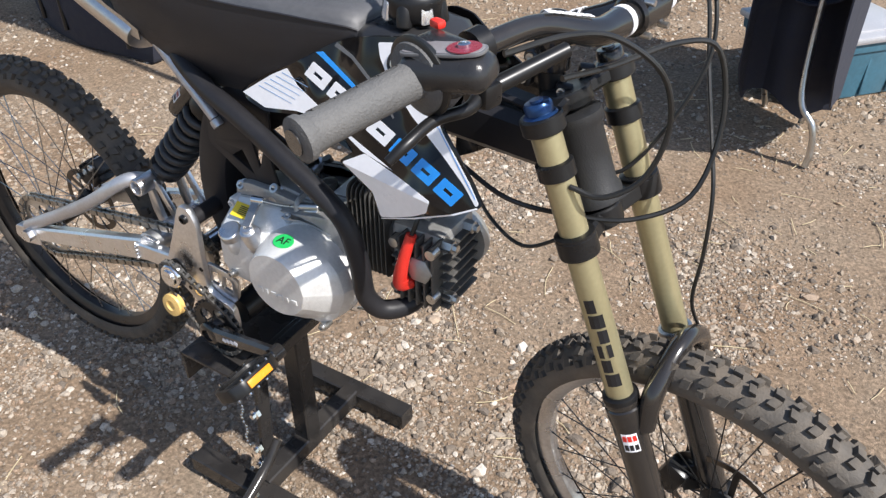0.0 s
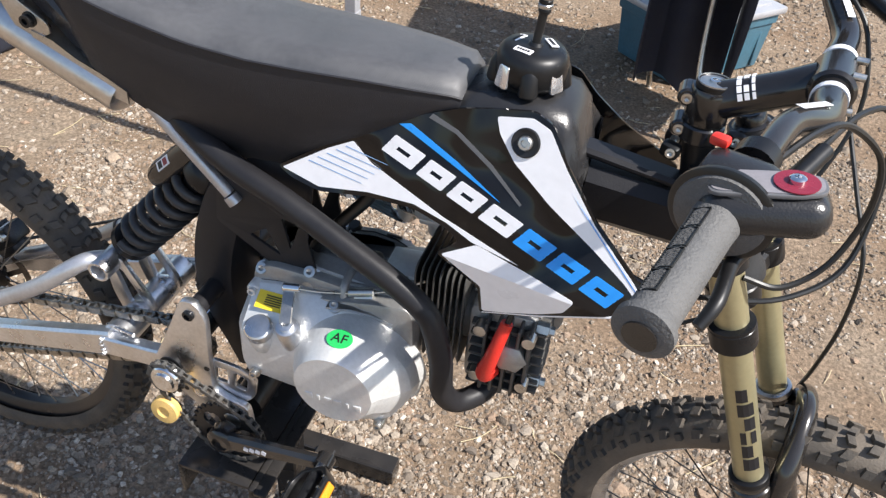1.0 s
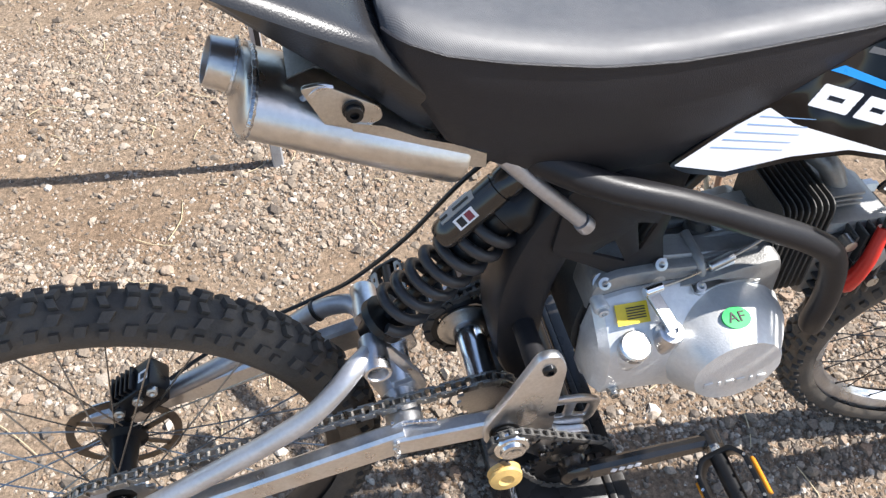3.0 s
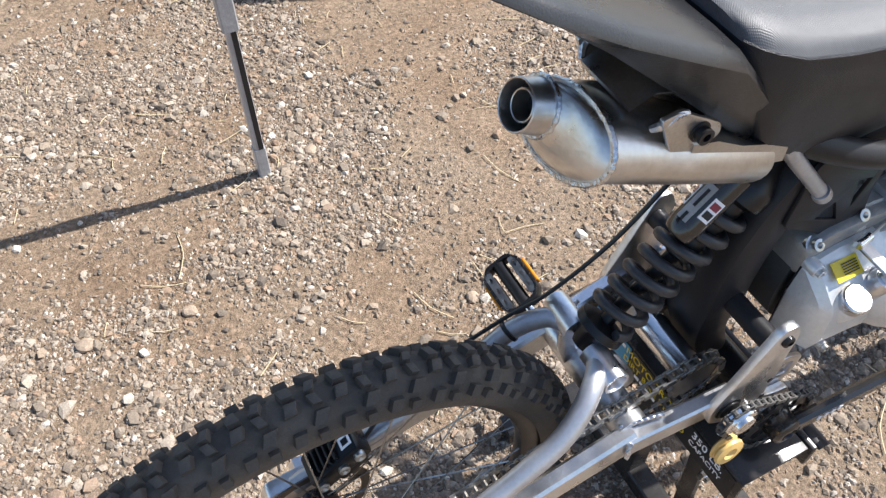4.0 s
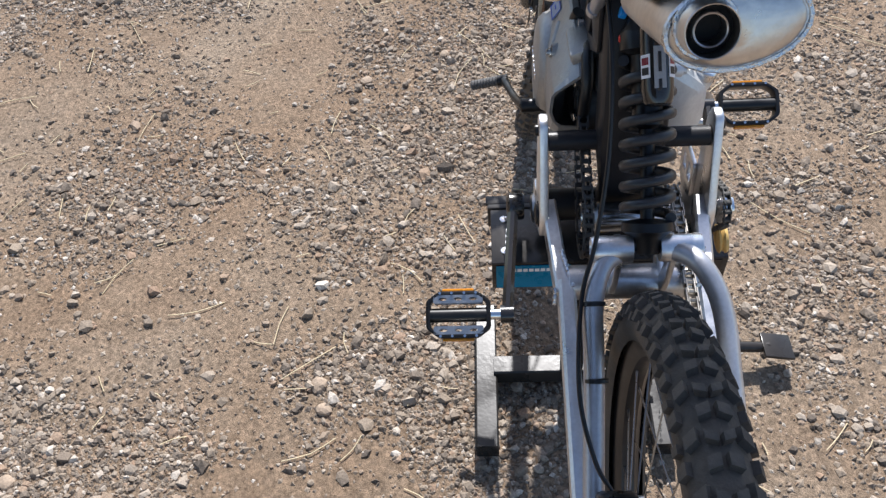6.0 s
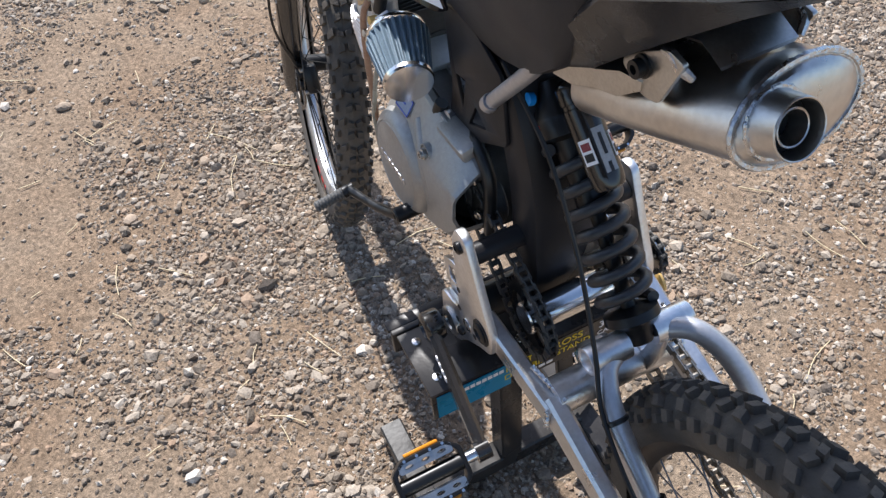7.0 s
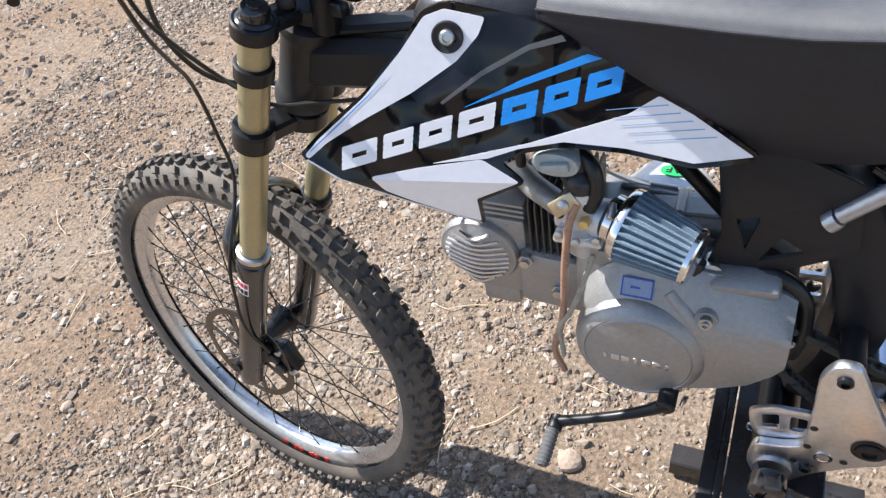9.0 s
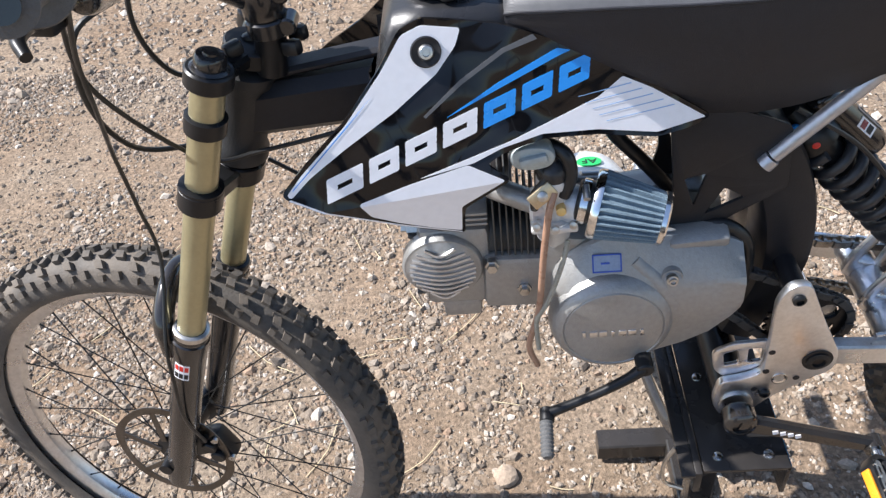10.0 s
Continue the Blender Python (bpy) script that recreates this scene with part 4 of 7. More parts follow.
def tail():
    tl = new("tail_fender")
    tl.parent = bike
    tl["label"] = "black plastic tail fender under and behind the seat"
    sta = [(-0.02, 0.962, 0.050, 0.940, 0.052), (-0.08, 1.015, 0.066, 0.976, 0.058), (-0.13, 1.072, 0.076, 1.008, 0.060), (-0.155, 1.100, 0.077, 1.032, 0.058), (-0.20, 1.124, 0.077, 1.073, 0.057), (-0.26, 1.156, 0.075, 1.126, 0.056), (-0.32, 1.190, 0.068, 1.174, 0.054), (-0.37, 1.222, 0.058, 1.210, 0.048), (-0.43, 1.256, 0.044, 1.247, 0.036), (-0.47, 1.276, 0.026, 1.270, 0.022)]
    rows = []
    for x, zt, wt, zb, wb in sta:
        rows.append([V(x, y, z) for y, z in ((wt * 0.45, zt + 0.002), (wt * 0.82, zt), (wt * 0.95, zt - 0.004), (wt, zt - 0.012), (wb, zb + 0.004), (wb - 0.003, zb), (wt - 0.004, zt - 0.014), (wt * 0.5, zt - 0.006), (-wt * 0.5, zt - 0.006), (-wt + 0.004, zt - 0.014), (-wb + 0.003, zb), (-wb, zb + 0.004), (-wt, zt - 0.012), (-wt * 0.95, zt - 0.004), (-wt * 0.82, zt), (-wt * 0.45, zt + 0.002))])
    bm = bm_new()
    rings(bm, rows)
    part("fender_shell", bm, M_PLASTIC, tl, angle=55)
    for s in (-1, 1):
        bm = bm_new()
        tube(bm, [V(-0.075, s * 0.056, 0.992), V(-0.03, s * 0.053, 0.935), V(0.045, s * 0.05, 0.848)], 0.0085, per=4)
        lathe(bm, (0.05, s * 0.051, 0.842), V(0.62, 0, -0.78), [(0.0095, -0.006), (0.0102, -0.002), (0.0102, 0.006), (0.0082, 0.0065), (0.0072, 0.005), (0.0070, -0.005)], seg=20)
        part("support_strut", bm, M_ALUTUBE, tl, "bare grey tubular strut")


def shroud_y(s, lift=0.0):
    """The shroud's side: leaning in towards the top, tucked in below its ridge."""
    return lambda x, z: s * (0.360 + 0.17 * x - 0.35 * max(z, 0.885) - 0.24 * max(0.0, 0.885 - z) + lift)


def tank():
    tk = new("fuel_tank")
    tk.parent = bike
    tk["label"] = "black plastic fuel tank with side shrouds and screw cap"
    sta = [(0.225, 0.945, 0.975, 0.028, 0.040), (0.30, 0.945, 1.020, 0.040, 0.054), (0.325, 0.945, 1.040, 0.046, 0.062), (0.345, 0.945, 1.047, 0.050, 0.066), (0.40, 0.95, 1.050, 0.052, 0.074), (0.432, 0.955, 1.046, 0.050, 0.078), (0.446, 0.96, 1.030, 0.048, 0.078), (0.458, 0.96, 0.985, 0.042, 0.070), (0.462, 0.965, 0.975, 0.038, 0.058)]
    rows = []
    for x, zb, zt, wt, wb in sta:
        rows.append([V(x, y, z) for y, z in ((wt * 0.6, zt), (wt * 0.9, zt - 0.004), (wt + 0.003, zt - 0.014), (wb, zb + 0.03), (wb * 0.95, zb), (-wb * 0.95, zb), (-wb, zb + 0.03), (-wt - 0.003, zt - 0.014), (-wt * 0.9, zt - 0.004), (-wt * 0.6, zt))])
    bm = bm_new()
    rings(bm, rows)
    part("tank_body", bm, M_PLASTIC, tk, angle=50)
    # cap
    c = V(0.384, -0.004, 1.048)
    cap = part("filler_cap", lathe(bm_new(), c, V(0.05, 0, 1), [(0.027, -0.006), (0.028, 0.004), (0.034, 0.008), (0.0370, 0.014), (0.0370, 0.030), (0.0350, 0.037), (0.030, 0.0425), (0.022, 0.0436), (0.008, 0.044), (0.006, 0.047), (0.001, 0.047)], seg=48), M_BLACKALU, bike, "black cap with silver finger flats")
    for i in range(8):
        u = 2 * math.pi * i / 8 + 0.2
        o = V(math.cos(u), math.sin(u), 0)
        m = Matrix.Translation(c + o * 0.0372 + V(0, 0, 0.018)) @ pose(0, 0, 0, 0, 0, math.degrees(u)) @ pose(0, 0, 0, 0, -10)
        bm = bm_new()
        if i % 2:
            slab(bm, fillet([(-0.0085, -0.011), (0.0085, -0.011), (0.0065, 0.012), (-0.0065, 0.012)], 0.003, 3), -0.0016, 0.0016, bevel=0.0005)
            bmesh.ops.transform(bm, matrix=m @ pose(0, 0, 0, 0, 0, 90), verts=bm.verts)
        else:
            lathe(bm, c + o * 0.0345 + V(0, 0, 0.002), V(-o.x * 0.18, -o.y * 0.18, 1), [(0.0080, 0), (0.0098, 0.002), (0.0098, 0.022), (0.0070, 0.028), (0.0002, 0.029)], seg=18)
        part("silver_flat" if i % 2 else "grip_lobe", bm, M_TAG if i % 2 else M_BLACKALU, cap)
    for u in (0.6, 2.7, 4.4):
        bm = bm_new()
        box(bm, (0.0085, 0.0195, 0.0012), Matrix.Translation(c + V(math.cos(u), math.sin(u), 0) * 0.0195 + V(0, 0, 0.0438)) @ pose(0, 0, 0, 0, 0, math.degrees(u)) @ pose(0, 0, 0, 0, 6), bevel=0.0004)
        part("printed_tag", bm, M_WHITE, cap)
        bm = bm_new()
        for k in range(5):
            box(bm, (0.0034, 0.0020, 0.0008), Matrix.Translation(c + V(math.cos(u), math.sin(u), 0) * 0.0195 + V(0, 0, 0.0446)) @ pose(0, 0, 0, 0, 0, math.degrees(u)) @ pose(0, 0, 0, 0, 6) @ Matrix.Translation((0, -0.006 + k * 0.003, 0)))
        part("tag_print", bm, M_INK, cap)
    bm = bm_new()
    tube(bm, [c + V(0.002, 0, 0.044), c + V(0.004, 0, 0.062), c + V(0.006, 0.0, 0.082)], 0.0045, seg=12)
    part("breather_hose", bm, M_CABLE, cap)
    for k, (r, mt) in enumerate(((0.0065, M_BLACKALU), (0.0075, M_STEEL), (0.0070, M_BLACKALU), (0.0075, M_STEEL), (0.0062, M_BLACKALU))):
        bm = bm_new()
        lathe(bm, c + V(0.006, 0, 0.078 + 0.0045 * k), (0.05, 0, 1), [(r * 0.9, 0), (r, 0.0008), (r, 0.0037), (r * 0.9, 0.0045), (0.001, 0.0046)], seg=20)
        part("valve_ring", bm, mt, cap)
    outline = [(0.557, 0.910), (0.535, 0.931), (0.486, 0.970), (0.448, 1.011), (0.426, 1.043), (0.405, 1.050), (0.366, 1.042), (0.33, 1.033), (0.298, 1.020), (0.268, 1.006), (0.214, 0.974), (0.183, 0.957), (0.121, 0.915), (0.14, 0.907), (0.177, 0.903), (0.238, 0.916), (0.294, 0.921), (0.333, 0.914), (0.352, 0.905), (0.328, 0.885), (0.378, 0.852), (0.381, 0.808), (0.410, 0.821), (0.449, 0.843), (0.501, 0.874), (0.551, 0.903)]
    for s in (-1, 1):
        bm = bm_new()
        skin(bm, fillet(outline, 0.006, 3), shroud_y(s, -0.003), 0.003)
        sh = part("side_shroud", bm, M_GLOSS, bike, "gloss black shroud with white and blue graphics", angle=30)

        def decal(name, pts, material, lift=0.0002, r=0.003, t=0.0002):
            bm = bm_new()
            skin(bm, fillet(pts, r, 2) if r else pts, shroud_y(s, lift), t)
            part(name, bm, material, sh, angle=30)

        decal("white_panel", [(0.552, 0.909), (0.535, 0.926), (0.486, 0.966), (0.447, 1.008), (0.424, 1.038), (0.405, 1.044), (0.368, 1.036), (0.374, 1.021), (0.394, 0.999), (0.437, 0.971), (0.489, 0.944), (0.527, 0.922), (0.548, 0.905)], M_WHITE)
        decal("white_panel", [(0.483, 0.888), (0.430, 0.899), (0.371, 0.908), (0.334, 0.886), (0.381, 0.856), (0.384, 0.814), (0.410, 0.826), (0.449, 0.848), (0.474, 0.866)], M_WHITE)
        decal("white_panel", [(0.420, 0.903), (0.328, 0.924), (0.238, 0.952), (0.213, 0.968), (0.183, 0.952), (0.127, 0.915), (0.177, 0.908), (0.238, 0.921), (0.294, 0.926), (0.335, 0.919), (0.365, 0.909)], M_WHITE, r=0.002)
        decal("white_edging", [(0.549, 0.9045), (0.501, 0.8765), (0.449, 0.8455), (0.384, 0.8120), (0.384, 0.8105), (0.450, 0.8435), (0.502, 0.8748), (0.551, 0.9035)], M_WHITE, r=0)
        decal("blue_stripe", [(0.388, 0.957), (0.335, 0.982), (0.277, 1.004), (0.264, 1.000), (0.278, 0.996), (0.335, 0.976)], M_BLUE, r=0.001)
        decal("grey_groove", [(0.372, 0.990), (0.33, 1.012), (0.300, 1.020), (0.296, 1.015), (0.328, 1.008), (0.370, 0.986), (0.408, 0.960), (0.410, 0.962)], M_GROOVE, r=0)
        for a in range(5):
            x0, z0 = 0.160 + 0.011 * a, 0.932 + 0.0070 * a
            decal("pale_blue_streak", [(x0, z0), (x0 + 0.001, z0 + 0.0009), (x0 + 0.070 - 0.004 * a, z0 - 0.004), (x0 + 0.069 - 0.004 * a, z0 - 0.0044)], M_PALEBLUE, 0.0006, r=0, t=0.0001)
        for a in range(4):
            decal("blue_streak", [(0.546 - 0.006 * a, 0.912 + 0.005 * a), (0.5445 - 0.006 * a, 0.9145 + 0.005 * a), (0.458 + 0.004 * a, 0.988 - 0.004 * a)], M_PALEBLUE if a % 2 else M_BLUE, 0.0006, r=0, t=0.0001)
        # maker's mark as plain slanted blocks, white then blue
        p0, p1 = (Vector((0.516, 0.893)), Vector((0.241, 0.973))) if s > 0 else (Vector((0.245, 0.970)), Vector((0.520, 0.892)))
        d = (p1 - p0).normalized()
        ln = (p1 - p0).length
        up = Vector((d.y, -d.x)) if d.x < 0 else Vector((-d.y, d.x))
        lean = d * 0.009
        hgt, pos = 0.0225, 0.0
        for i, w in enumerate((0.155, 0.13, 0.135, 0.145, 0.135, 0.13, 0.13)):
            a0, a1 = (pos + 0.008) * ln, (pos + w - 0.010) * ln
            pos += w + 0.005
            mt = M_WHITE if i < 4 else M_BLUE

            def q(u, v):
                w_ = p0 + d * (a0 + (a1 - a0) * u) + (up * hgt + lean) * v
                return (w_.x, w_.y)

            rows = ((0, 1, 0, 0.40), (0, 1, 0.60, 1), (0, 0.30, 0.38, 0.62), (0.70, 1, 0.38, 0.62))
            for u0, u1, v0, v1 in rows:
                decal("mark_block", [q(u0, v0), q(u1, v0), q(u1, v1), q(u0, v1)], mt, 0.0003, 0.0018)
        # bolt in its dish
        nrm = V(-0.17, 1, 0.35)
        nrm.y *= s
        c = V(0.402, shroud_y(s, 0.0)(0.402, 1.020), 1.020)
        bm = bm_new()
        lathe(bm, c, nrm, [(0.0150, 0.0), (0.0150, 0.0018), (0.0138, 0.0024), (0.0125, 0.0016), (0.0002, 0.0014)], seg=28)
        part("bolt_dish", bm, M_INK, sh)
        bm = bm_new()
        lathe(bm, c, nrm, [(0.0078, 0), (0.0078, 0.004), (0.0062, 0.006), (0.0038, 0.0062), (0.0034, 0.004), (0.0002, 0.004)], seg=20)
        part("bolt", bm, M_STEEL, sh)


seat()
tail()
tank()


# engine
def swell(bm, outline, rows, mid=None):
    """A domed plate: the (x, z) outline at each (y, shrink) of rows, drawn in towards its middle or mid."""
    cx, cz = mid or (sum(p[0] for p in outline) / len(outline), sum(p[1] for p in outline) / len(outline))
    R = max(math.hypot(x - cx, z - cz) for x, z in outline)
    rings(bm, [[V(cx + (x - cx) * (1 - k / R), y, cz + (z - cz) * (1 - k / R)) for x, z in outline] for y, k in rows])
    return bm


def engine():
    en = new("engine")
    en.parent = bike
    en["label"] = "small horizontal single cylinder four stroke engine in cast aluminium"

    def ep(name, fn, material, label="", parent=en, **k):
        bm = bm_new()
        fn(bm)
        return part(name, bm, material, parent, label, **k)

    out = closed([(0.088, 0.66), (0.095, 0.705), (0.115, 0.733), (0.16, 0.735), (0.215, 0.744), (0.255, 0.752), (0.290, 0.752), (0.298, 0.70), (0.292, 0.64), (0.25, 0.585), (0.17, 0.575), (0.105, 0.61)])
    ep("crankcase", lambda b: slab(b, out, -0.072, 0.060, bevel=0.008), M_CAST)
    # right hand clutch cover: a sloping shelf above an upright face, a broad disc swelling out of it
    stations = [(0.064, 0.680, 0.612, 0.30), (0.070, 0.716, 0.600, 0.75), (0.080, 0.729, 0.596, 1.0), (0.110, 0.735, 0.594, 1.0), (0.150, 0.737, 0.590, 1.0), (0.190, 0.735, 0.582, 1.0), (0.230, 0.731, 0.572, 1.0), (0.262, 0.724, 0.572, 1.0), (0.282, 0.706, 0.582, 0.9), (0.296, 0.676, 0.600, 0.6), (0.300, 0.655, 0.615, 0.25)]

    def cover(b):
        rows = []
        for x, zt, zb, k in stations:
            h = zt - zb
            yo = 0.064 + 0.050 * k
            rows.append([V(x, y, z) for y, z in ((-0.058, zt), (-0.066, zt), (-0.066 - 0.006 * k, zt - 0.003), (-yo + 0.004 * k, zt - h * 0.27 * k), (-yo - 0.001, zt - h * 0.33 * k - 0.002), (-yo - 0.003 * k, zb + h * 0.30), (-yo + 0.006 * k, zb + 0.010), (-0.070, zb + 0.001), (-0.058, zb))])
        rings(b, rows)

    ep("clutch_cover", cover, M_CASTBRIGHT, "smooth bright cast cover", angle=24)
    for x, z in ((0.079, 0.722), (0.286, 0.690), (0.300, 0.620), (0.180, 0.584), (0.076, 0.607)):
        ep("rim_boss", lambda b: lathe(b, (x, -0.058, z), (0, -1, 0), [(0.0095, 0), (0.0095, 0.016), (0.0080, 0.018), (0.0060, 0.018), (0.0060, 0.023), (0.0032, 0.0235), (0.0032, 0.020), (0.0002, 0.020)], seg=16), M_CASTBRIGHT)
    ep("gasket", lambda b: rings(b, [[V(x, -0.0600, zt + 0.0008), V(x, -0.0575, zt + 0.0008), V(x, -0.0575, zb - 0.0008), V(x, -0.0600, zb - 0.0008)] for x, zt, zb, k in stations]), M_INK)

    def disc(b):
        rows = []
        for y, cz, r, flare in ((-0.066, 0.648, 0.080, 0.014), (-0.100, 0.652, 0.0755, 0.010), (-0.122, 0.657, 0.0675, 0.004), (-0.141, 0.6635, 0.0565, 0.0), (-0.1475, 0.6655, 0.0532, 0.0), (-0.1500, 0.666, 0.0515, 0.0), (-0.1507, 0.666, 0.030, 0.0), (-0.1507, 0.666, 0.001, 0.0)):
            row = []
            for i in range(60):
                u = 2 * math.pi * i / 60
                # four flat facets on the sunward shoulder
                k = radians(22) if -0.75 < u - (2 * math.pi if u > 4 else 0) < 0.79 and r > 0.04 else 0
                q = r / math.cos((u % k) - k / 2) * math.cos(k / 2) if k else r
                q += flare * max(0.0, math.cos(u)) ** 2
                row.append(V(0.222 + q * math.cos(u), y, cz + q * math.sin(u)))
            rows.append(row)
        rings(b, rows)

    ep("cover_dome", disc, M_CASTBRIGHT, angle=14)
    for i, w in enumerate((0.010, 0.004, 0.010, 0.010, 0.004, 0.010)):
        ep("raised_name_block", lambda b: box(b, (w, 0.0016, 0.0085), Matrix.Translation((0.190 + i * 0.0130, -0.1510, 0.648)) @ pose(0, 0, 0, 0, -4), bevel=0.0005), M_CASTBRIGHT)
    ep("filler_neck", lambda b: lathe(b, (0.106, -0.098, 0.655), (0, -0.36, 0.93), [(0.012, 0), (0.0175, 0.010), (0.0185, 0.034), (0.0165, 0.040)], seg=24), M_CASTBRIGHT)
    ep("oil_filler_cap", lambda b: lathe(b, (0.106, -0.1115, 0.690), (0, -0.36, 0.93), [(0.0165, 0), (0.0180, 0.002), (0.0180, 0.014), (0.016, 0.016), (0.002, 0.0165)], seg=28), M_ALU, "ribbed silver plug")
    ep("clutch_boss", lambda b: lathe(b, (0.146, -0.115, 0.716), (0, -0.35, 0.93), [(0.010, -0.06), (0.0155, -0.04), (0.0155, -0.008), (0.0135, -0.002), (0.0135, 0.001), (0.0095, 0.0015), (0.0095, 0.008), (0.005, 0.0085), (0.004, 0.005), (0.0002, 0.005)], seg=20), M_ALU)
    ep("clutch_lever", lambda b: bar(b, (0.146, -0.118, 0.724), (0.133, -0.078, 0.741), 0.015, 0.005, up=(0, -0.35, 0.9), bevel=0.001), M_STEEL)
    tag = Matrix.Translation((0.219, -0.1180, 0.7250)) @ pose(0, 0, 0, 12)
    ep("round_sticker", lambda b: rings(b, [[tag @ V(0.0165 * k * math.cos(u), 0.0135 * k * math.sin(u), z) for u in (2 * math.pi * j / 32 for j in range(32))] for z, k in ((-0.003, 1.0), (0.0006, 1.0), (0.0007, 0.02))]), M_GREEN, "green oval sticker with black letters")
    text_mesh("sticker_letters", "AF", 0.018, tag @ Matrix.Translation((0, 0, 0.0011)), M_INK, en)
    ep("warning_sticker", lambda b: box(b, (0.038, 0.001, 0.024), Matrix.Translation((0.110, -0.0865, 0.7225)) @ pose(0, 0, 0, -57)), M_YELLOW)
    for i in range(5):
        ep("sticker_line", lambda b: box(b, (0.022, 0.0006, 0.0012), Matrix.Translation((0.114, -0.0868, 0.7237)) @ pose(0, 0, 0, -57) @ Matrix.Translation((0, -0.0004, -0.006 + i * 0.003))), M_INK)
    for x, y, z in ((0.094, -0.114, 0.615), (0.268, -0.108, 0.578)):
        ep("cover_screw", lambda b: lathe(b, (x, y, z), (0, -1, 0), [(0.0075, -0.012), (0.0075, 0.004), (0.0055, 0.0045), (0.0055, 0.009), (0.003, 0.0092), (0.003, 0.006), (0.0002, 0.006)], seg=14), M_STEEL)
    for y in (-0.048, -0.018, 0.012):
        ep("case_rib", lambda b: box(b, (0.115, 0.006, 0.010), Matrix.Translation((0.212, y, 0.750)) @ pose(0, 0, 0, 0, -5), bevel=0.002), M_CAST)
    ep("breather_plug", lambda b: lathe(b, (0.217, -0.002, 0.748), (0, 0, 1), [(0.016, 0), (0.016, 0.006), (0.012, 0.008), (0.012, 0.018), (0.009, 0.020), (0.0002, 0.020)], seg=18), M_CASTDARK)
    ep("top_cover_plate", lambda b: box(b, (0.060, 0.052, 0.010), Matrix.Translation((0.262, 0.010, 0.757)) @ pose(0, 0, 0, 4, -4), bevel=0.003), M_CASTBRIGHT)
    ep("cable_clevis", lambda b: cyl(b, (0.124, -0.077, 0.744), (0.146, -0.073, 0.745), 0.0062, seg=12, bevel=0.001), M_CHROME)
    # clutch cable, its ferrule and bracket
    ep("clutch_cable", lambda b: tube(b, [V(0.136, -0.075, 0.745), V(0.175, -0.067, 0.744), V(0.222, -0.057, 0.750), V(0.262, -0.050, 0.762), V(0.30, -0.044, 0.785)], 0.0018, seg=8), M_STEEL)
    ep("cable_ferrule", lambda b: cyl(b, (0.206, -0.060, 0.748), (0.238, -0.054, 0.754), 0.0062, seg=12, bevel=0.001), M_STEEL)
    ep("cable_bracket", lambda b: rings(b, [[p + V(0, -0.008, 0), p + V(0, 0.006, 0.002), p + V(0, 0.006, 0.005), p + V(0, -0.008, 0.003)] for p in (V(0.184, -0.073, 0.731), V(0.200, -0.072, 0.732), V(0.216, -0.069, 0.734), V(0.240, -0.067, 0.732), V(0.256, -0.065, 0.727), V(0.274, -0.063, 0.721))]), M_STEEL)
    ep("bracket_tab", lambda b: box(b, (0.024, 0.003, 0.020), Matrix.Translation((0.226, -0.063, 0.742)) @ pose(0, 0, 0, -25), bevel=0.001), M_STEEL)
    for x, y, z in ((0.193, -0.073, 0.730), (0.266, -0.064, 0.721)):
        ep("bracket_screw", lambda b: lathe(b, (x, y, z), (0, -0.5, 0.9), [(0.0085, -0.010), (0.0085, 0.004), (0.0060, 0.0045), (0.0060, 0.009), (0.0032, 0.0092), (0.0002, 0.006)], seg=14), M_STEEL)
    # hose from the breather, passing inside the frame plates
    ep("breather_hose", lambda b: tube(b, [V(0.214, 0.0, 0.866), V(0.203, -0.002, 0.848), V(0.176, -0.004, 0.815), V(0.150, -0.006, 0.781), V(0.138, -0.010, 0.762)], 0.0085, seg=12), M_CABLE)
    # left hand flywheel cover: an open-backed shell with a creased shoulder and a round dome
    shell = [(0.286, 0.690, 0.628, 0.25), (0.280, 0.712, 0.604, 0.6), (0.268, 0.730, 0.586, 0.9), (0.249, 0.746, 0.572, 1.0), (0.225, 0.757, 0.562, 1.0), (0.195, 0.760, 0.560, 1.0), (0.160, 0.754, 0.566, 1.0), (0.125, 0.752, 0.580, 1.0), (0.095, 0.747, 0.598, 1.0), (0.072, 0.738, 0.624, 1.0), (0.062, 0.732, 0.640, 1.0)]

    def left_cover(b):
        def row(x, zt, zb, k, t):
            h, yo = zt - zb, 0.064 + 0.034 * k - t
            return [V(x, y, z) for y, z in ((0.050, zt - t), (0.062 - t, zt - t), (0.066 - t * 0.5, zt - 0.003 - t), (yo - 0.004 * k, zt - h * 0.24 * k - 0.004 - t * 0.4), (yo, zt - h * 0.28 * k - 0.008), (yo + 0.002 * k, zb + h * 0.35), (yo - 0.003 * k, zb + 0.016), (yo - 0.012 * k, zb + 0.004 + t), (0.050, zb + t))]
        outer = [row(*q, 0.0) for q in shell]
        inner = [row(*q, 0.004) for q in shell[4:]]
        rings(b, outer + inner[::-1])

    ep("flywheel_cover", left_cover, M_CAST, "grey cast cover", angle=22)
    ep("gasket", lambda b: rings(b, [[V(x, 0.0512, zt + 0.0008), V(x, 0.0535, zt + 0.0008), V(x, 0.0535, zb - 0.0008), V(x, 0.0512, zb - 0.0008)] for x, zt, zb, k in shell]), M_INK)
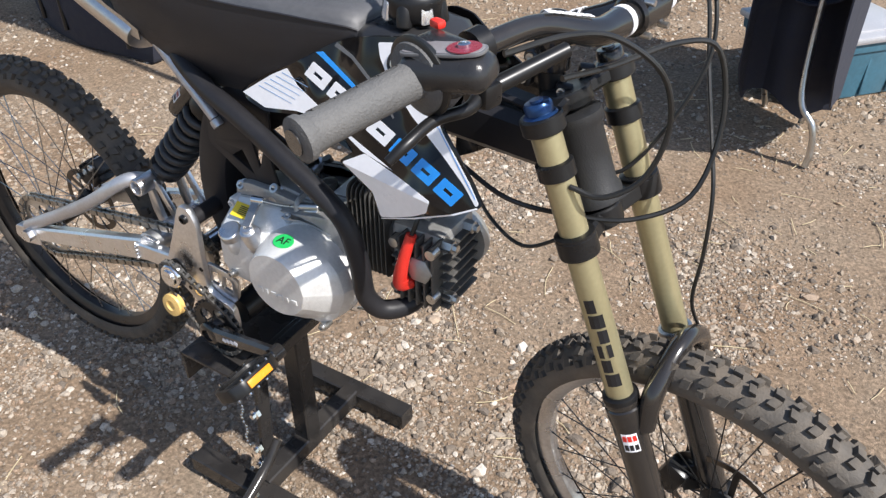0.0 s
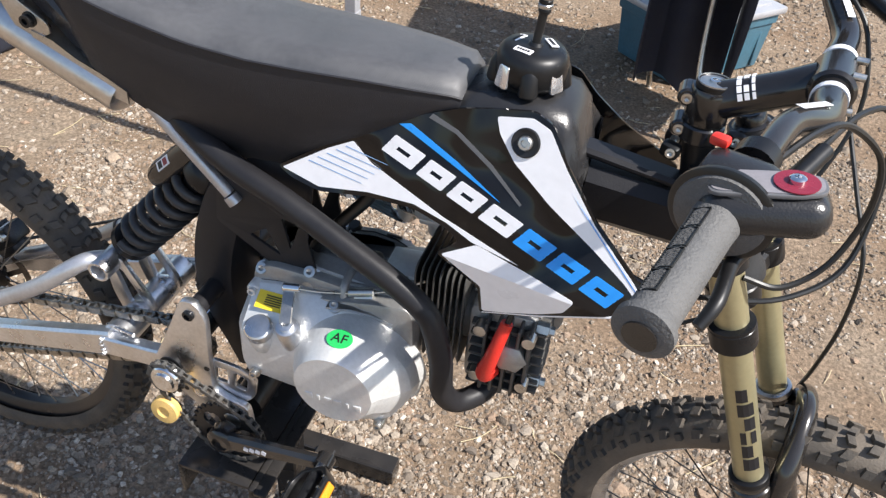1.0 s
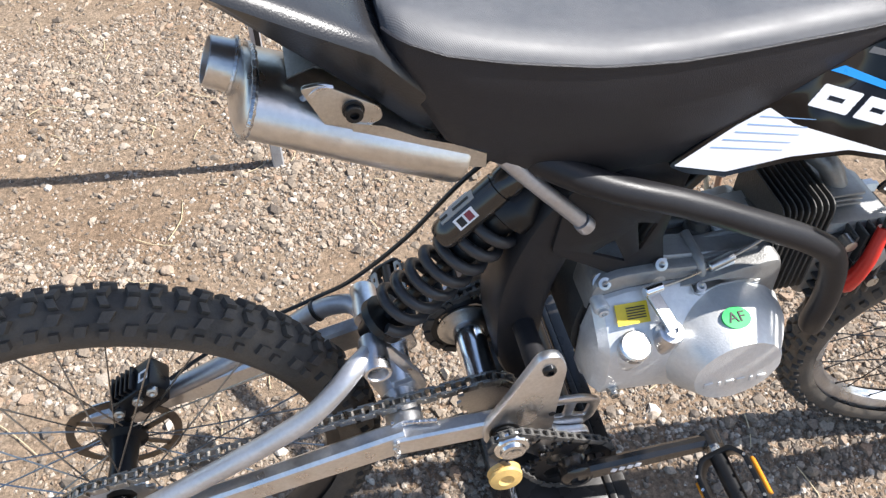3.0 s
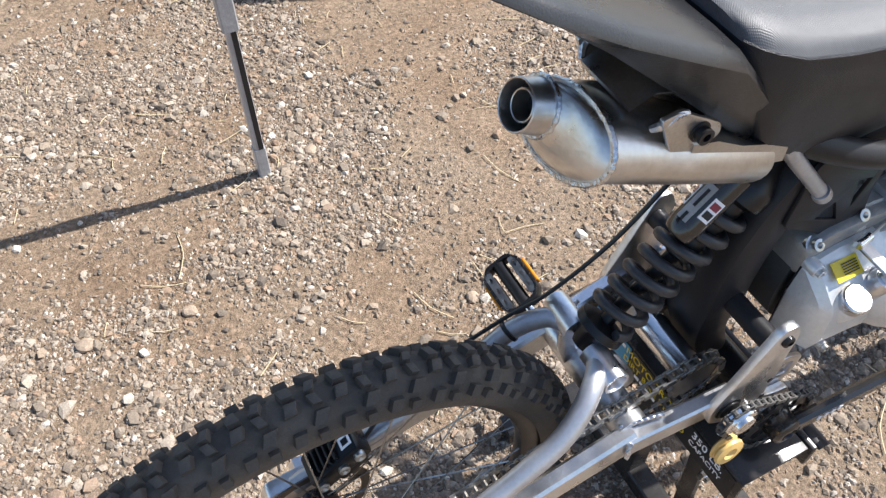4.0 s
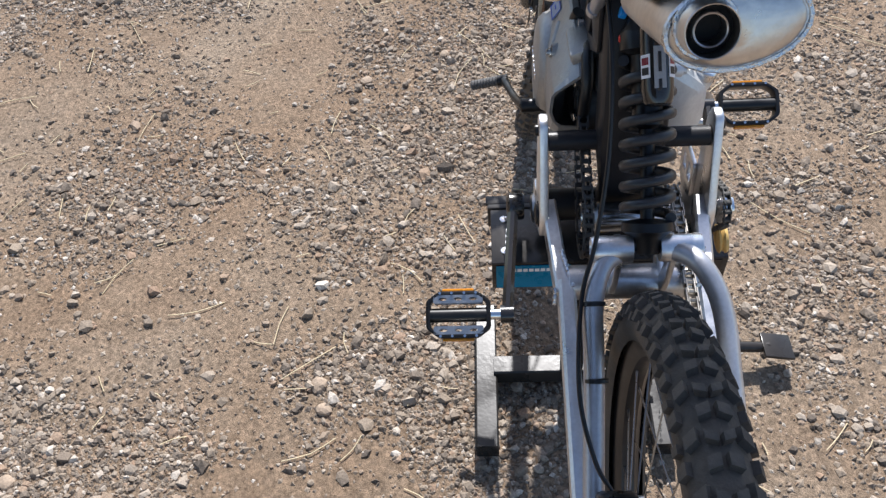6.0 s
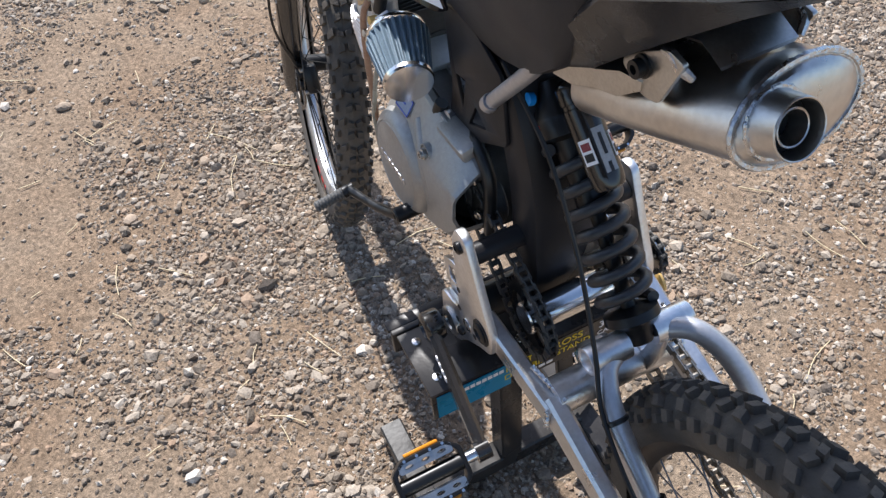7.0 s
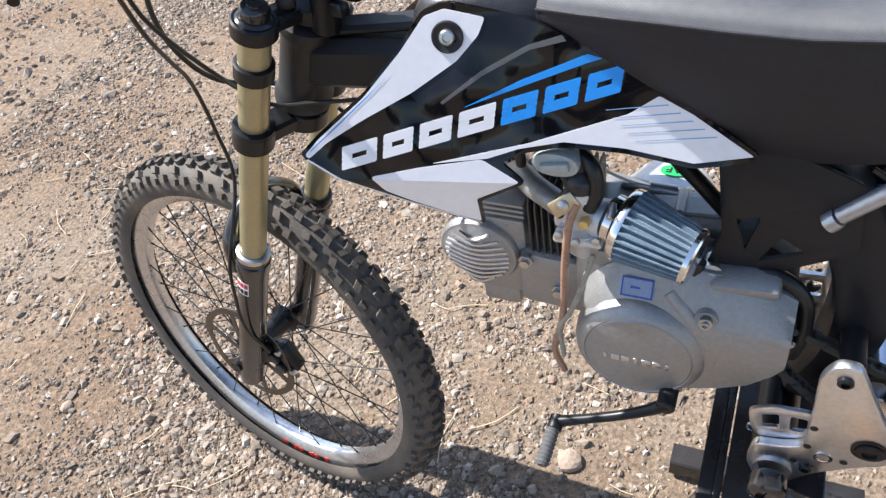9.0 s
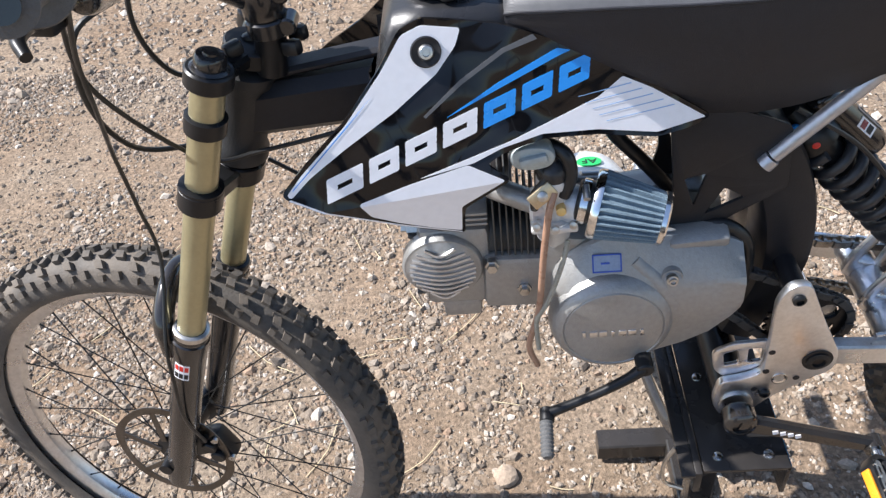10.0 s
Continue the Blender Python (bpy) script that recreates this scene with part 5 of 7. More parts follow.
    ep("cover_dome", lambda b: lathe(b, (0.214, 0.080, 0.642), (0, 1, 0.06), [(0.077, 0), (0.0755, 0.012), (0.072, 0.021), (0.066, 0.0275), (0.0615, 0.0295), (0.0600, 0.0282), (0.0585, 0.0295), (0.045, 0.0315), (0.02, 0.0325), (0.001, 0.0325)], seg=64), M_CAST, angle=30)
    ep("cover_ridge", lambda b: tube(b, [V(0.190, 0.074, 0.728), V(0.158, 0.083, 0.694), V(0.138, 0.086, 0.650), V(0.132, 0.084, 0.600)], [0.010, 0.0155, 0.0155, 0.011], seg=20), M_CAST)
    for i in range(7):
        ep("raised_name_block", lambda b: box(b, (0.0095 if i % 3 else 0.004, 0.0016, 0.0105), Matrix.Translation((0.250 - i * 0.0116, 0.1125, 0.640)) @ pose(0, 0, 0, -3.4, 2), bevel=0.0006), M_ALU)
    lab = Matrix.Translation((0.222, 0.0815, 0.7310)) @ pose(0, 0, 0, 33)
    ep("blue_label", lambda b: box(b, (0.034, 0.0012, 0.022), lab), M_LABELBLUE, "pale blue rectangular label")
    for dx, dz, w, h in ((0, 0.0102, 0.034, 0.0016), (0, -0.0102, 0.034, 0.0016), (0.0162, 0, 0.0016, 0.022), (-0.0162, 0, 0.0016, 0.022), (0.002, 0.0, 0.010, 0.0022)):
        ep("label_line", lambda b: box(b, (w, 0.0006, h), lab @ Matrix.Translation((dx, 0.0009, dz))), M_LINEBLUE)
    ep("screw_pocket", lambda b: lathe(b, (0.147, 0.084, 0.709), (0, 1, 0.1), [(0.014, 0), (0.0125, 0.0085), (0.011, 0.0085), (0.010, 0.004), (0.0002, 0.004)], seg=20), M_CAST)
    ep("cover_screw", lambda b: lathe(b, (0.147, 0.091, 0.709), (0, 1, 0.1), [(0.007, 0), (0.007, 0.005), (0.005, 0.0055), (0.005, 0.009), (0.003, 0.009), (0.003, 0.006), (0.0002, 0.006)], seg=14), M_STEEL)
    ep("mount_boss", lambda b: lathe(b, (0.150, 0.052, 0.742), (0, 1, 0.25), [(0.0145, -0.02), (0.0145, 0.008), (0.008, 0.0085), (0.008, 0.014), (0.003, 0.0145)], seg=24), M_ALU)
    ep("case_web", lambda b: box(b, (0.07, 0.03, 0.022), Matrix.Translation((0.115, 0.058, 0.744)) @ pose(0, 0, 0, -18, 4), bevel=0.006), M_CAST)
    for x, z in ((0.072, 0.715), (0.062, 0.665)):
        ep("case_screw", lambda b: lathe(b, (x, 0.062, z), (-0.4, 1, 0), [(0.006, -0.006), (0.006, 0.006), (0.004, 0.007), (0.0002, 0.006)], seg=12), M_STEEL)
    ep("breather_stub", lambda b: tube(b, [V(0.170, 0.062, 0.725), V(0.168, 0.060, 0.746), V(0.164, 0.056, 0.762)], 0.0085, seg=12), M_CABLE)
    ep("case_stamp", lambda b: lathe(b, (0.222, 0.056, 0.757), (0, 0.6, 0.8), [(0.011, 0), (0.011, 0.003), (0.0002, 0.0031)], seg=20), M_INK)
    # cylinder: barrel, fins, timing tunnel
    ep("cylinder_barrel", lambda b: cyl(b, (0.285, 0, 0.728), (0.36, 0, 0.728), 0.042, seg=28), M_CASTDARK)
    fin_out = fillet([(-0.052, -0.070), (0.042, -0.070), (0.050, 0.0), (0.050, 0.076), (-0.050, 0.076)], 0.016, 4)
    for i in range(9):
        x = 0.287 + i * 0.0078
        ep("cooling_fin", lambda b: rings(b, [[V(x + dx, y * k, 0.732 + z * k) for y, z in fin_out] for dx, k in ((0, 0.985), (0.0005, 1.0), (0.0017, 1.0), (0.0022, 0.985))]), M_CASTDARK, smooth=False)
    ep("timing_tunnel", lambda b: box(b, (0.092, 0.030, 0.088), Matrix.Translation((0.322, 0.042, 0.678)) @ pose(0, 0, 0, 0, -2), bevel=0.010), M_CAST)
    for x, z in ((0.318, 0.672), (0.356, 0.715)):
        ep("tunnel_bolt", lambda b: lathe(b, (x, 0.056, z), (0, 1, 0), [(0.009, -0.004), (0.009, 0.004), (0.0065, 0.0045), (0.0065, 0.010), (0.0002, 0.0105)], seg=6), M_STEEL)
    # head
    ep("cylinder_head", lambda b: box(b, (0.088, 0.092, 0.130), Matrix.Translation((0.400, 0.002, 0.702)), bevel=0.012), M_CAST, "grey cast cylinder head")
    for i in range(3):
        ep("head_rib", lambda b: box(b, (0.052, 0.070, 0.0045), Matrix.Translation((0.383, 0.012, 0.773 + i * 0.0078)), bevel=0.0018), M_CAST)
    # right and front ribs: black paint plus shade, both put into the dark colour
    for i in range(5):
        ep("head_rib", lambda b: box(b, (0.0045, 0.030, 0.112), Matrix.Translation((0.385 + i * 0.0135, -0.050, 0.706)), bevel=0.0018), M_CASTDARK)
    for i in range(7):
        ep("head_fin", lambda b: box(b, (0.016, 0.084, 0.0042), Matrix.Translation((0.4475, -0.006, 0.650 + i * 0.0165)), bevel=0.0016), M_CASTDARK)
        ep("head_fin", lambda b: box(b, (0.075, 0.012, 0.0042), Matrix.Translation((0.402, -0.0495, 0.650 + i * 0.0165)), bevel=0.0016), M_CASTDARK)
    for y, z in ((-0.036, 0.662), (-0.036, 0.752), (0.020, 0.752)):
        ep("head_nut", lambda b: lathe(b, (0.448, y, z), (1, 0, 0), [(0.0095, -0.006), (0.0095, 0.009), (0.006, 0.010), (0.006, 0.016), (0.0002, 0.016)], seg=6), M_STEEL)
    ep("exhaust_flange", lambda b: box(b, (0.050, 0.046, 0.034), Matrix.Translation((0.398, 0.022, 0.628)), bevel=0.006), M_CAST)
    ep("round_cam_cover", lambda b: lathe(b, (0.416, 0.040, 0.712), (0, 1, 0), [(0.050, -0.004), (0.050, 0.012), (0.047, 0.016), (0.043, 0.0165), (0.040, 0.0195), (0.012, 0.0225), (0.001, 0.0225)], seg=40), M_CAST, "round polished cover with curved ribs")
    for i in range(10):
        z = -0.036 + i * 0.008
        w = math.sqrt(max(0.0, 0.0405**2 - z * z))
        ep("cover_rib", lambda b: tube(b, [V(0.416 - w, 0.0595, 0.712 + z), V(0.416, 0.0635, 0.712 + z - 0.007), V(0.416 + w, 0.0595, 0.712 + z)], 0.0024, seg=6, per=6), M_ALU)
    for dx, dz in ((-0.03, 0.048), (0.03, 0.048), (-0.03, -0.048), (0.03, -0.048)):
        ep("head_bolt", lambda b: lathe(b, (0.408 + dx, -0.062, 0.712 + dz * 0.8), (0, -1, 0), [(0.008, -0.01), (0.008, 0.006), (0.005, 0.0065)], seg=10), M_STEEL)
    ep("valve_cap", lambda b: lathe(b, (0.418, -0.056, 0.716), (0, -1, 0), [(0.022, -0.01), (0.022, 0.010), (0.017, 0.014), (0.002, 0.015)], seg=6), M_CAST)
    ep("spark_plug_boot", lambda b: tube(b, [V(0.398, -0.058, 0.684), V(0.392, -0.074, 0.690), V(0.400, -0.078, 0.730), V(0.410, -0.068, 0.776)], [0.0105, 0.011, 0.009, 0.0075], seg=14), M_RED, "bright red spark plug boot")
    ep("boot_collar", lambda b: tube(b, [V(0.392, -0.0735, 0.690), V(0.3935, -0.0745, 0.700)], 0.0118, seg=14, per=1), M_RED)
    ep("plug_lead", lambda b: tube(b, [V(0.410, -0.068, 0.774), V(0.415, -0.058, 0.80), V(0.410, -0.03, 0.84), V(0.40, 0.0, 0.88)], 0.0035, seg=8), M_CABLE)
    ep("sprocket_housing", lambda b: cyl(b, (0.085, 0.03, 0.665), (0.085, 0.058, 0.665), 0.040, seg=28, bevel=0.003), M_CASTDARK)
    ep("case_hose", lambda b: tube(b, [V(0.118, 0.045, 0.745), V(0.085, 0.050, 0.752), V(0.056, 0.052, 0.725), V(0.050, 0.055, 0.675), V(0.056, 0.052, 0.63)], 0.0085, seg=12), M_CABLE)
    ep("rear_casting", lambda b: swell(b, closed([(0.105, 0.735), (0.072, 0.715), (0.060, 0.67), (0.066, 0.62), (0.10, 0.60), (0.12, 0.66)]), [(-0.05, 0), (0.030, 0), (0.038, 0.006), (0.040, 0.02)]), M_CASTDARK)
    ep("upper_casting", lambda b: slab(b, fillet([(0.066, 0.700), (0.072, 0.744), (0.096, 0.757), (0.150, 0.757), (0.205, 0.752), (0.278, 0.742), (0.284, 0.700)], 0.010, 3), -0.060, -0.004, bevel=0.007), M_CAST)
    ep("case_ledge", lambda b: bar(b, (0.150, -0.030, 0.7575), (0.278, -0.030, 0.744), 0.030, 0.008, bevel=0.002), M_CAST)
    ep("case_rib", lambda b: tube(b, [V(0.196, -0.012, 0.758), V(0.198, -0.052, 0.752), V(0.200, -0.062, 0.736)], 0.006, seg=10), M_CAST)
    for x, y, z in ((0.150, -0.046, 0.752), (0.084, -0.050, 0.740)):
        ep("case_bolt", lambda b: lathe(b, (x, y, z), (0, -0.75, 0.66), [(0.0115, -0.012), (0.0115, 0.003), (0.0075, 0.004), (0.0075, 0.012), (0.004, 0.0125), (0.0002, 0.009)], seg=14), M_STEEL)
    # starter boss under the tank, seen through the gap
    ep("intake_manifold", lambda b: tube(b, [V(0.385, 0.0, 0.785), V(0.370, 0.014, 0.812), V(0.340, 0.045, 0.822), V(0.30, 0.064, 0.815)], 0.0135, seg=16), M_CAST)
    # carburettor on the left
    cb = new("carburettor")
    cb.parent = bike
    cb["label"] = "small die cast carburettor with amber overflow hoses"

    def cp(name, fn, material, label=""):
        return ep(name, fn, material, label, cb)

    cp("throttle_body", lambda b: lathe(b, (0.308, 0.064, 0.815), (-1, 0.10, 0), [(0.018, 0), (0.020, 0.004), (0.017, 0.008), (0.0165, 0.03), (0.021, 0.04), (0.022, 0.052), (0.020, 0.056)], seg=28), M_CASTBRIGHT)
    cp("slide_tower", lambda b: lathe(b, (0.283, 0.069, 0.80), (0, 0, 1), [(0.0165, 0), (0.0165, 0.046), (0.0185, 0.048), (0.0185, 0.056), (0.016, 0.060)], seg=24), M_CASTBRIGHT)
    cp("tower_cap", lambda b: lathe(b, (0.283, 0.069, 0.858), (0, 0, 1), [(0.0175, 0), (0.0178, 0.012), (0.013, 0.018), (0.006, 0.022), (0.004, 0.034)], seg=20), M_PLASTIC)
    cp("float_bowl", lambda b: lathe(b, (0.283, 0.072, 0.800), (0, 0, -1), [(0.021, -0.004), (0.0225, 0.0), (0.0225, 0.006), (0.0205, 0.008), (0.019, 0.024), (0.013, 0.033), (0.006, 0.036), (0.005, 0.043), (0.0002, 0.043)], seg=28), M_CASTBRIGHT)
    cp("bowl_flange", lambda b: box(b, (0.052, 0.046, 0.008), Matrix.Translation((0.283, 0.072, 0.799)), bevel=0.003), M_CASTBRIGHT)
    for dx, dy in ((-0.02, 0.02), (0.02, 0.02), (0.0, 0.026)):
        cp("bowl_screw", lambda b: lathe(b, (0.283 + dx, 0.074 + dy, 0.806), (0, 1, 0.3), [(0.0045, -0.004), (0.0045, 0.002), (0.0002, 0.003)], seg=10), M_STEEL)
    cp("idle_screw", lambda b: lathe(b, (0.276, 0.084, 0.825), (0, 1, 0.1), [(0.0055, -0.003), (0.0055, 0.010), (0.004, 0.011), (0.0002, 0.011)], seg=12), M_BRASS)
    cp("choke_bracket", lambda b: box(b, (0.030, 0.004, 0.018), Matrix.Translation((0.296, 0.090, 0.848)) @ pose(0, 0, 0, 20, 35, 15), bevel=0.0015), M_BRASSPLATE, "passivated gold choke lever")
    cp("choke_pin", lambda b: lathe(b, (0.296, 0.089, 0.848), (0, 1, 0.35), [(0.006, 0), (0.006, 0.006), (0.003, 0.008), (0.0002, 0.008)], seg=12), M_STEEL)
    cp("breather_elbow", lambda b: tube(b, [V(0.304, 0.050, 0.888), V(0.284, 0.064, 0.894), V(0.269, 0.074, 0.886), V(0.265, 0.078, 0.862), V(0.273, 0.080, 0.838)], 0.0078, seg=12), M_CABLE, "fat black rubber elbow")
    cp("throttle_cable", lambda b: tube(b, [V(0.283, 0.069, 0.886), V(0.30, 0.066, 0.905), V(0.34, 0.055, 0.915), V(0.42, 0.03, 0.915), V(0.50, 0.02, 0.90)], 0.003, seg=8), M_CABLE)
    cp("fuel_tap", lambda b: slab(b, closed([(0.328, 0.893), (0.323, 0.903), (0.305, 0.907), (0.287, 0.903), (0.281, 0.892), (0.287, 0.881), (0.305, 0.877), (0.323, 0.881)]), 0.062, 0.084, bevel=0.004), M_TAP, "pale blue grey die cast fuel tap")
    cp("tap_lever", lambda b: box(b, (0.030, 0.008, 0.011), Matrix.Translation((0.304, 0.0865, 0.893)) @ pose(0, 0, 0, 0, 12), bevel=0.003), M_TAP)
    cp("fuel_hose", lambda b: tube(b, [V(0.300, 0.074, 0.876), V(0.292, 0.080, 0.862), V(0.304, 0.084, 0.845), V(0.304, 0.080, 0.822)], 0.0048, seg=10), M_CABLE)
    cp("vent_hose", lambda b: tube(b, [V(0.318, 0.055, 0.905), V(0.335, 0.05, 0.895), V(0.355, 0.04, 0.87), V(0.36, 0.03, 0.84)], 0.006, seg=10), M_CABLE)
    cp("overflow_hose", lambda b: tube(b, [V(0.283, 0.088, 0.850), V(0.290, 0.096, 0.825), V(0.296, 0.098, 0.767), V(0.303, 0.096, 0.671), V(0.316, 0.094, 0.605), V(0.306, 0.092, 0.560)], 0.0042, seg=10), M_HOSE, "amber tinted clear hose")
    cp("drain_hose", lambda b: tube(b, [V(0.268, 0.086, 0.776), V(0.276, 0.096, 0.745), V(0.292, 0.099, 0.69), V(0.306, 0.098, 0.655), V(0.304, 0.097, 0.60)], 0.0032, seg=10), M_HOSEGREY, "greyish clear hose")
    # air filter
    fl = new("air_filter")
    fl.parent = bike
    fl["label"] = "pleated blue grey cone air filter with chrome end cap"
    f0, f1 = V(0.234, 0.076, 0.8185), V(0.167, 0.094, 0.808)
    fdir = (f1 - f0).normalized()
    FL = (f1 - f0).length
    m = Matrix.Translation(f0) @ axes_to(fdir)

    def cone(b):
        rows = []
        for z, r in ((-0.004, 0.033), (0.0, 0.0360), (0.004, 0.0365), (FL - 0.002, 0.0265), (FL + 0.002, 0.026)):
            rows.append([m @ V((r + (0.0026 if k % 4 in (1, 2) else -0.0026)) * math.cos(2 * math.pi * k / 112), (r + (0.0026 if k % 4 in (1, 2) else -0.0026)) * math.sin(2 * math.pi * k / 112), z) for k in range(112)])
        rings(b, rows)

    ep("filter_pleats", cone, M_FILTER, "", fl, smooth=False)
    ep("end_cap", lambda b: lathe(b, f0 + fdir * (FL - 0.003), fdir, [(0.0290, 0), (0.0305, 0.001), (0.0305, 0.006), (0.0285, 0.008), (0.012, 0.009), (0.001, 0.009)], seg=40), M_CHROME, "chrome end cap", fl)
    ep("cone_collar", lambda b: lathe(b, f0 - fdir * 0.008, fdir, [(0.027, 0), (0.037, 0.001), (0.0392, 0.004), (0.0392, 0.010), (0.037, 0.011)], seg=40), M_CHROME, "chrome collar", fl)
    ep("rubber_neck", lambda b: lathe(b, f0 - fdir * 0.024, fdir, [(0.021, 0), (0.0235, 0.002), (0.0245, 0.016), (0.030, 0.018)], seg=32), M_CABLE, "", fl)
    ep("hose_clamp", lambda b: lathe(b, f0 - fdir * 0.020, fdir, [(0.0245, 0), (0.0256, 0.0005), (0.0256, 0.0085), (0.0245, 0.009)], seg=36), M_CHROME, "", fl)
    ep("clamp_screw", lambda b: cyl(b, f0 - fdir * 0.0155 + V(0, 0.006, 0.027), f0 - fdir * 0.0155 + V(0, 0.022, 0.021), 0.004, seg=10), M_STEEL, "", fl)
    # gear lever on the left
    gl = new("gear_lever")
    gl.parent = bike
    gl["label"] = "black gear lever with a ribbed grey rubber toe peg"
    ep("pivot_clamp", lambda b: cyl(b, (0.176, 0.085, 0.590), (0.176, 0.135, 0.590), 0.011, seg=16, bevel=0.002), M_BLACKALU, "", gl)
    ep("lever_arm", lambda b: tube(b, [V(0.176, 0.128, 0.590), V(0.196, 0.134, 0.578), V(0.228, 0.142, 0.565), V(0.264, 0.150, 0.554), V(0.298, 0.157, 0.544)], [0.0085, 0.007, 0.0062, 0.006, 0.0075], per=4, seg=12), M_BLACKALU, "", gl)
    ep("peg_clamp", lambda b: cyl(b, (0.299, 0.150, 0.544), (0.300, 0.168, 0.541), 0.0095, seg=14, bevel=0.001), M_BLACKALU, "", gl)
    prof = [(0.005, -0.002)] + [((0.0090 if i % 2 else 0.0074), i * 0.0026) for i in range(18)] + [(0.006, 0.048)]
    ep("rubber_toe_peg", lambda b: lathe(b, (0.301, 0.166, 0.541), V(0.04, 1, -0.22), prof, seg=18), M_GRIP, "grey ribbed rubber", gl)


engine()


# swingarm, links, shock
def swingarm():
    sw = new("swingarm")
    sw.parent = bike
    sw["label"] = "bare aluminium box section swingarm with grey brace tubes"
    for s in (-1, 1):
        bm = bm_new()
        bar(bm, (-0.15, s * 0.088, 0.556), (-0.545, s * 0.088, 0.452), 0.022, 0.046, bevel=0.004, h2=0.030)
        part("arm_beam", bm, M_ALU, sw)
        bm = bm_new()
        bar(bm, (-0.025, s * 0.104, 0.576), (-0.165, s * 0.092, 0.552), 0.020, 0.034, bevel=0.003)
        part("arm_clamp", bm, M_ALU, sw)
        bm = bm_new()
        tube(bm, [V(-0.168 + 0.0036 * i, s * (0.080 + 0.0008 * i), 0.5765 + 0.0005 * i) for i in range(16)], [0.0028 + 0.0009 * (i % 2) for i in range(16)], seg=8, per=2)
        part("weld_bead", bm, M_WELD, sw)
        bm = bm_new()
        tube(bm, [V(-0.166 + 0.002 * math.sin(i * 2.2), s * 0.1035, 0.570 - 0.0026 * i) for i in range(14)], [0.0022 + 0.0008 * (i % 2) for i in range(14)], seg=8, per=2)
        part("weld_bead", bm, M_WELD, sw)
        bm = bm_new()
        run = [V(-0.178, 0.030, 0.656), V(-0.195, 0.052, 0.652), V(-0.235, 0.066, 0.632), V(-0.30, 0.068, 0.588), V(-0.40, 0.074, 0.528), V(-0.53, 0.082, 0.465)]
        if s < 0:
            run = [V(-0.178, -0.030, 0.660), V(-0.200, -0.054, 0.666), V(-0.228, -0.073, 0.651), V(-0.26, -0.083, 0.627), V(-0.31, -0.086, 0.594), V(-0.40, -0.088, 0.542), V(-0.53, -0.090, 0.472)]
        tube(bm, run, 0.0125, seg=14)
        part("brace_tube", bm, M_ALUTUBE, sw, "painted grey bent tube")
        bm = bm_new()
        lathe(bm, (-0.176, s * 0.016, 0.660), (0, s, 0), [(0.0165, 0), (0.0165, 0.047), (0.0155, 0.049), (0.0125, 0.049), (0.0115, 0.047), (0.0115, 0.018), (0.0002, 0.018)], seg=28)
        part("shock_yoke_boss", bm, M_ALU, sw)
        bm = bm_new()
        slab(bm, fillet([(-0.190, 0.668), (-0.158, 0.668), (-0.122, 0.602), (-0.114, 0.574), (-0.135, 0.558), (-0.172, 0.562), (-0.184, 0.60)], 0.006), s * 0.028, s * 0.036, bevel=0.001, holes=[fillet([(-0.174, 0.648), (-0.161, 0.648), (-0.132, 0.592), (-0.158, 0.584)], 0.004)[::-1]])
        part("gusset_plate", bm, M_ALU, sw)
        bm = bm_new()
        slab(bm, fillet([(-0.49, 0.478), (-0.565, 0.468), (-0.575, 0.44), (-0.55, 0.428), (-0.49, 0.44)], 0.008), s * 0.078, s * 0.100, bevel=0.002)
        cyl(bm, (-0.515, s * 0.098, 0.462), (-0.515, s * 0.112, 0.462), 0.013, seg=6)
        part("axle_plate", bm, M_ALU, sw)
        # frame link plates
        lp = new("link_plate")
        lp.parent = bike
        lp["label"] = "machined aluminium link plate with pivot bolts"
        bm = bm_new()
        slab(bm, fillet([(0.018, 0.712), (-0.004, 0.712), (-0.036, 0.64), (-0.063, 0.585), (-0.062, 0.552), (-0.036, 0.536), (0.006, 0.500), (0.034, 0.462), (0.066, 0.462), (0.080, 0.492), (0.076, 0.536), (0.048, 0.540), (0.024, 0.552), (0.026, 0.617), (0.030, 0.685)], 0.012), s * 0.106, s * 0.118, bevel=0.0025)
        slab(bm, fillet([(0.088, 0.584), (0.064, 0.598), (0.020, 0.602), (0.012, 0.545), (0.060, 0.525), (0.082, 0.548)], 0.008), s * 0.100, s * 0.106, bevel=0.001, holes=[fillet([(0.074, 0.580), (0.056, 0.587), (0.052, 0.560), (0.070, 0.555)], 0.004)[::-1], fillet([(0.044, 0.588), (0.026, 0.588), (0.024, 0.562), (0.042, 0.560)], 0.004)[::-1]])
        part("plate", bm, M_ALU, lp)
        # drilled holes drawn as black discs, the shade inside put into their colour
        for x, z in ((0.020, 0.594), (0.021, 0.556), (0.014, 0.512), (-0.019, 0.540), (0.030, 0.520)):
            bm = bm_new()
            lathe(bm, (x, s * 0.117, z), (0, s, 0), [(0.0042, 0), (0.0042, 0.0016), (0.0030, 0.0018), (0.0002, 0.0012)], seg=12)
            part("dark_hole_disc", bm, M_INK, lp)
        bm = bm_new()
        lathe(bm, (0.002, s * 0.117, 0.540), (0, s, 0), [(0.010, 0), (0.010, 0.0018), (0.0085, 0.0020), (0.006, 0.0008), (0.0002, 0.0004)], seg=24)
        part("milled_recess", bm, M_CHROME, lp)
        bm = bm_new()
        lathe(bm, (-0.038, s * 0.117, 0.575), (0, s, 0), [(0.0185, 0), (0.0185, 0.0025), (0.016, 0.003)], seg=28)
        part("pivot_washer", bm, M_BLACKALU, lp)
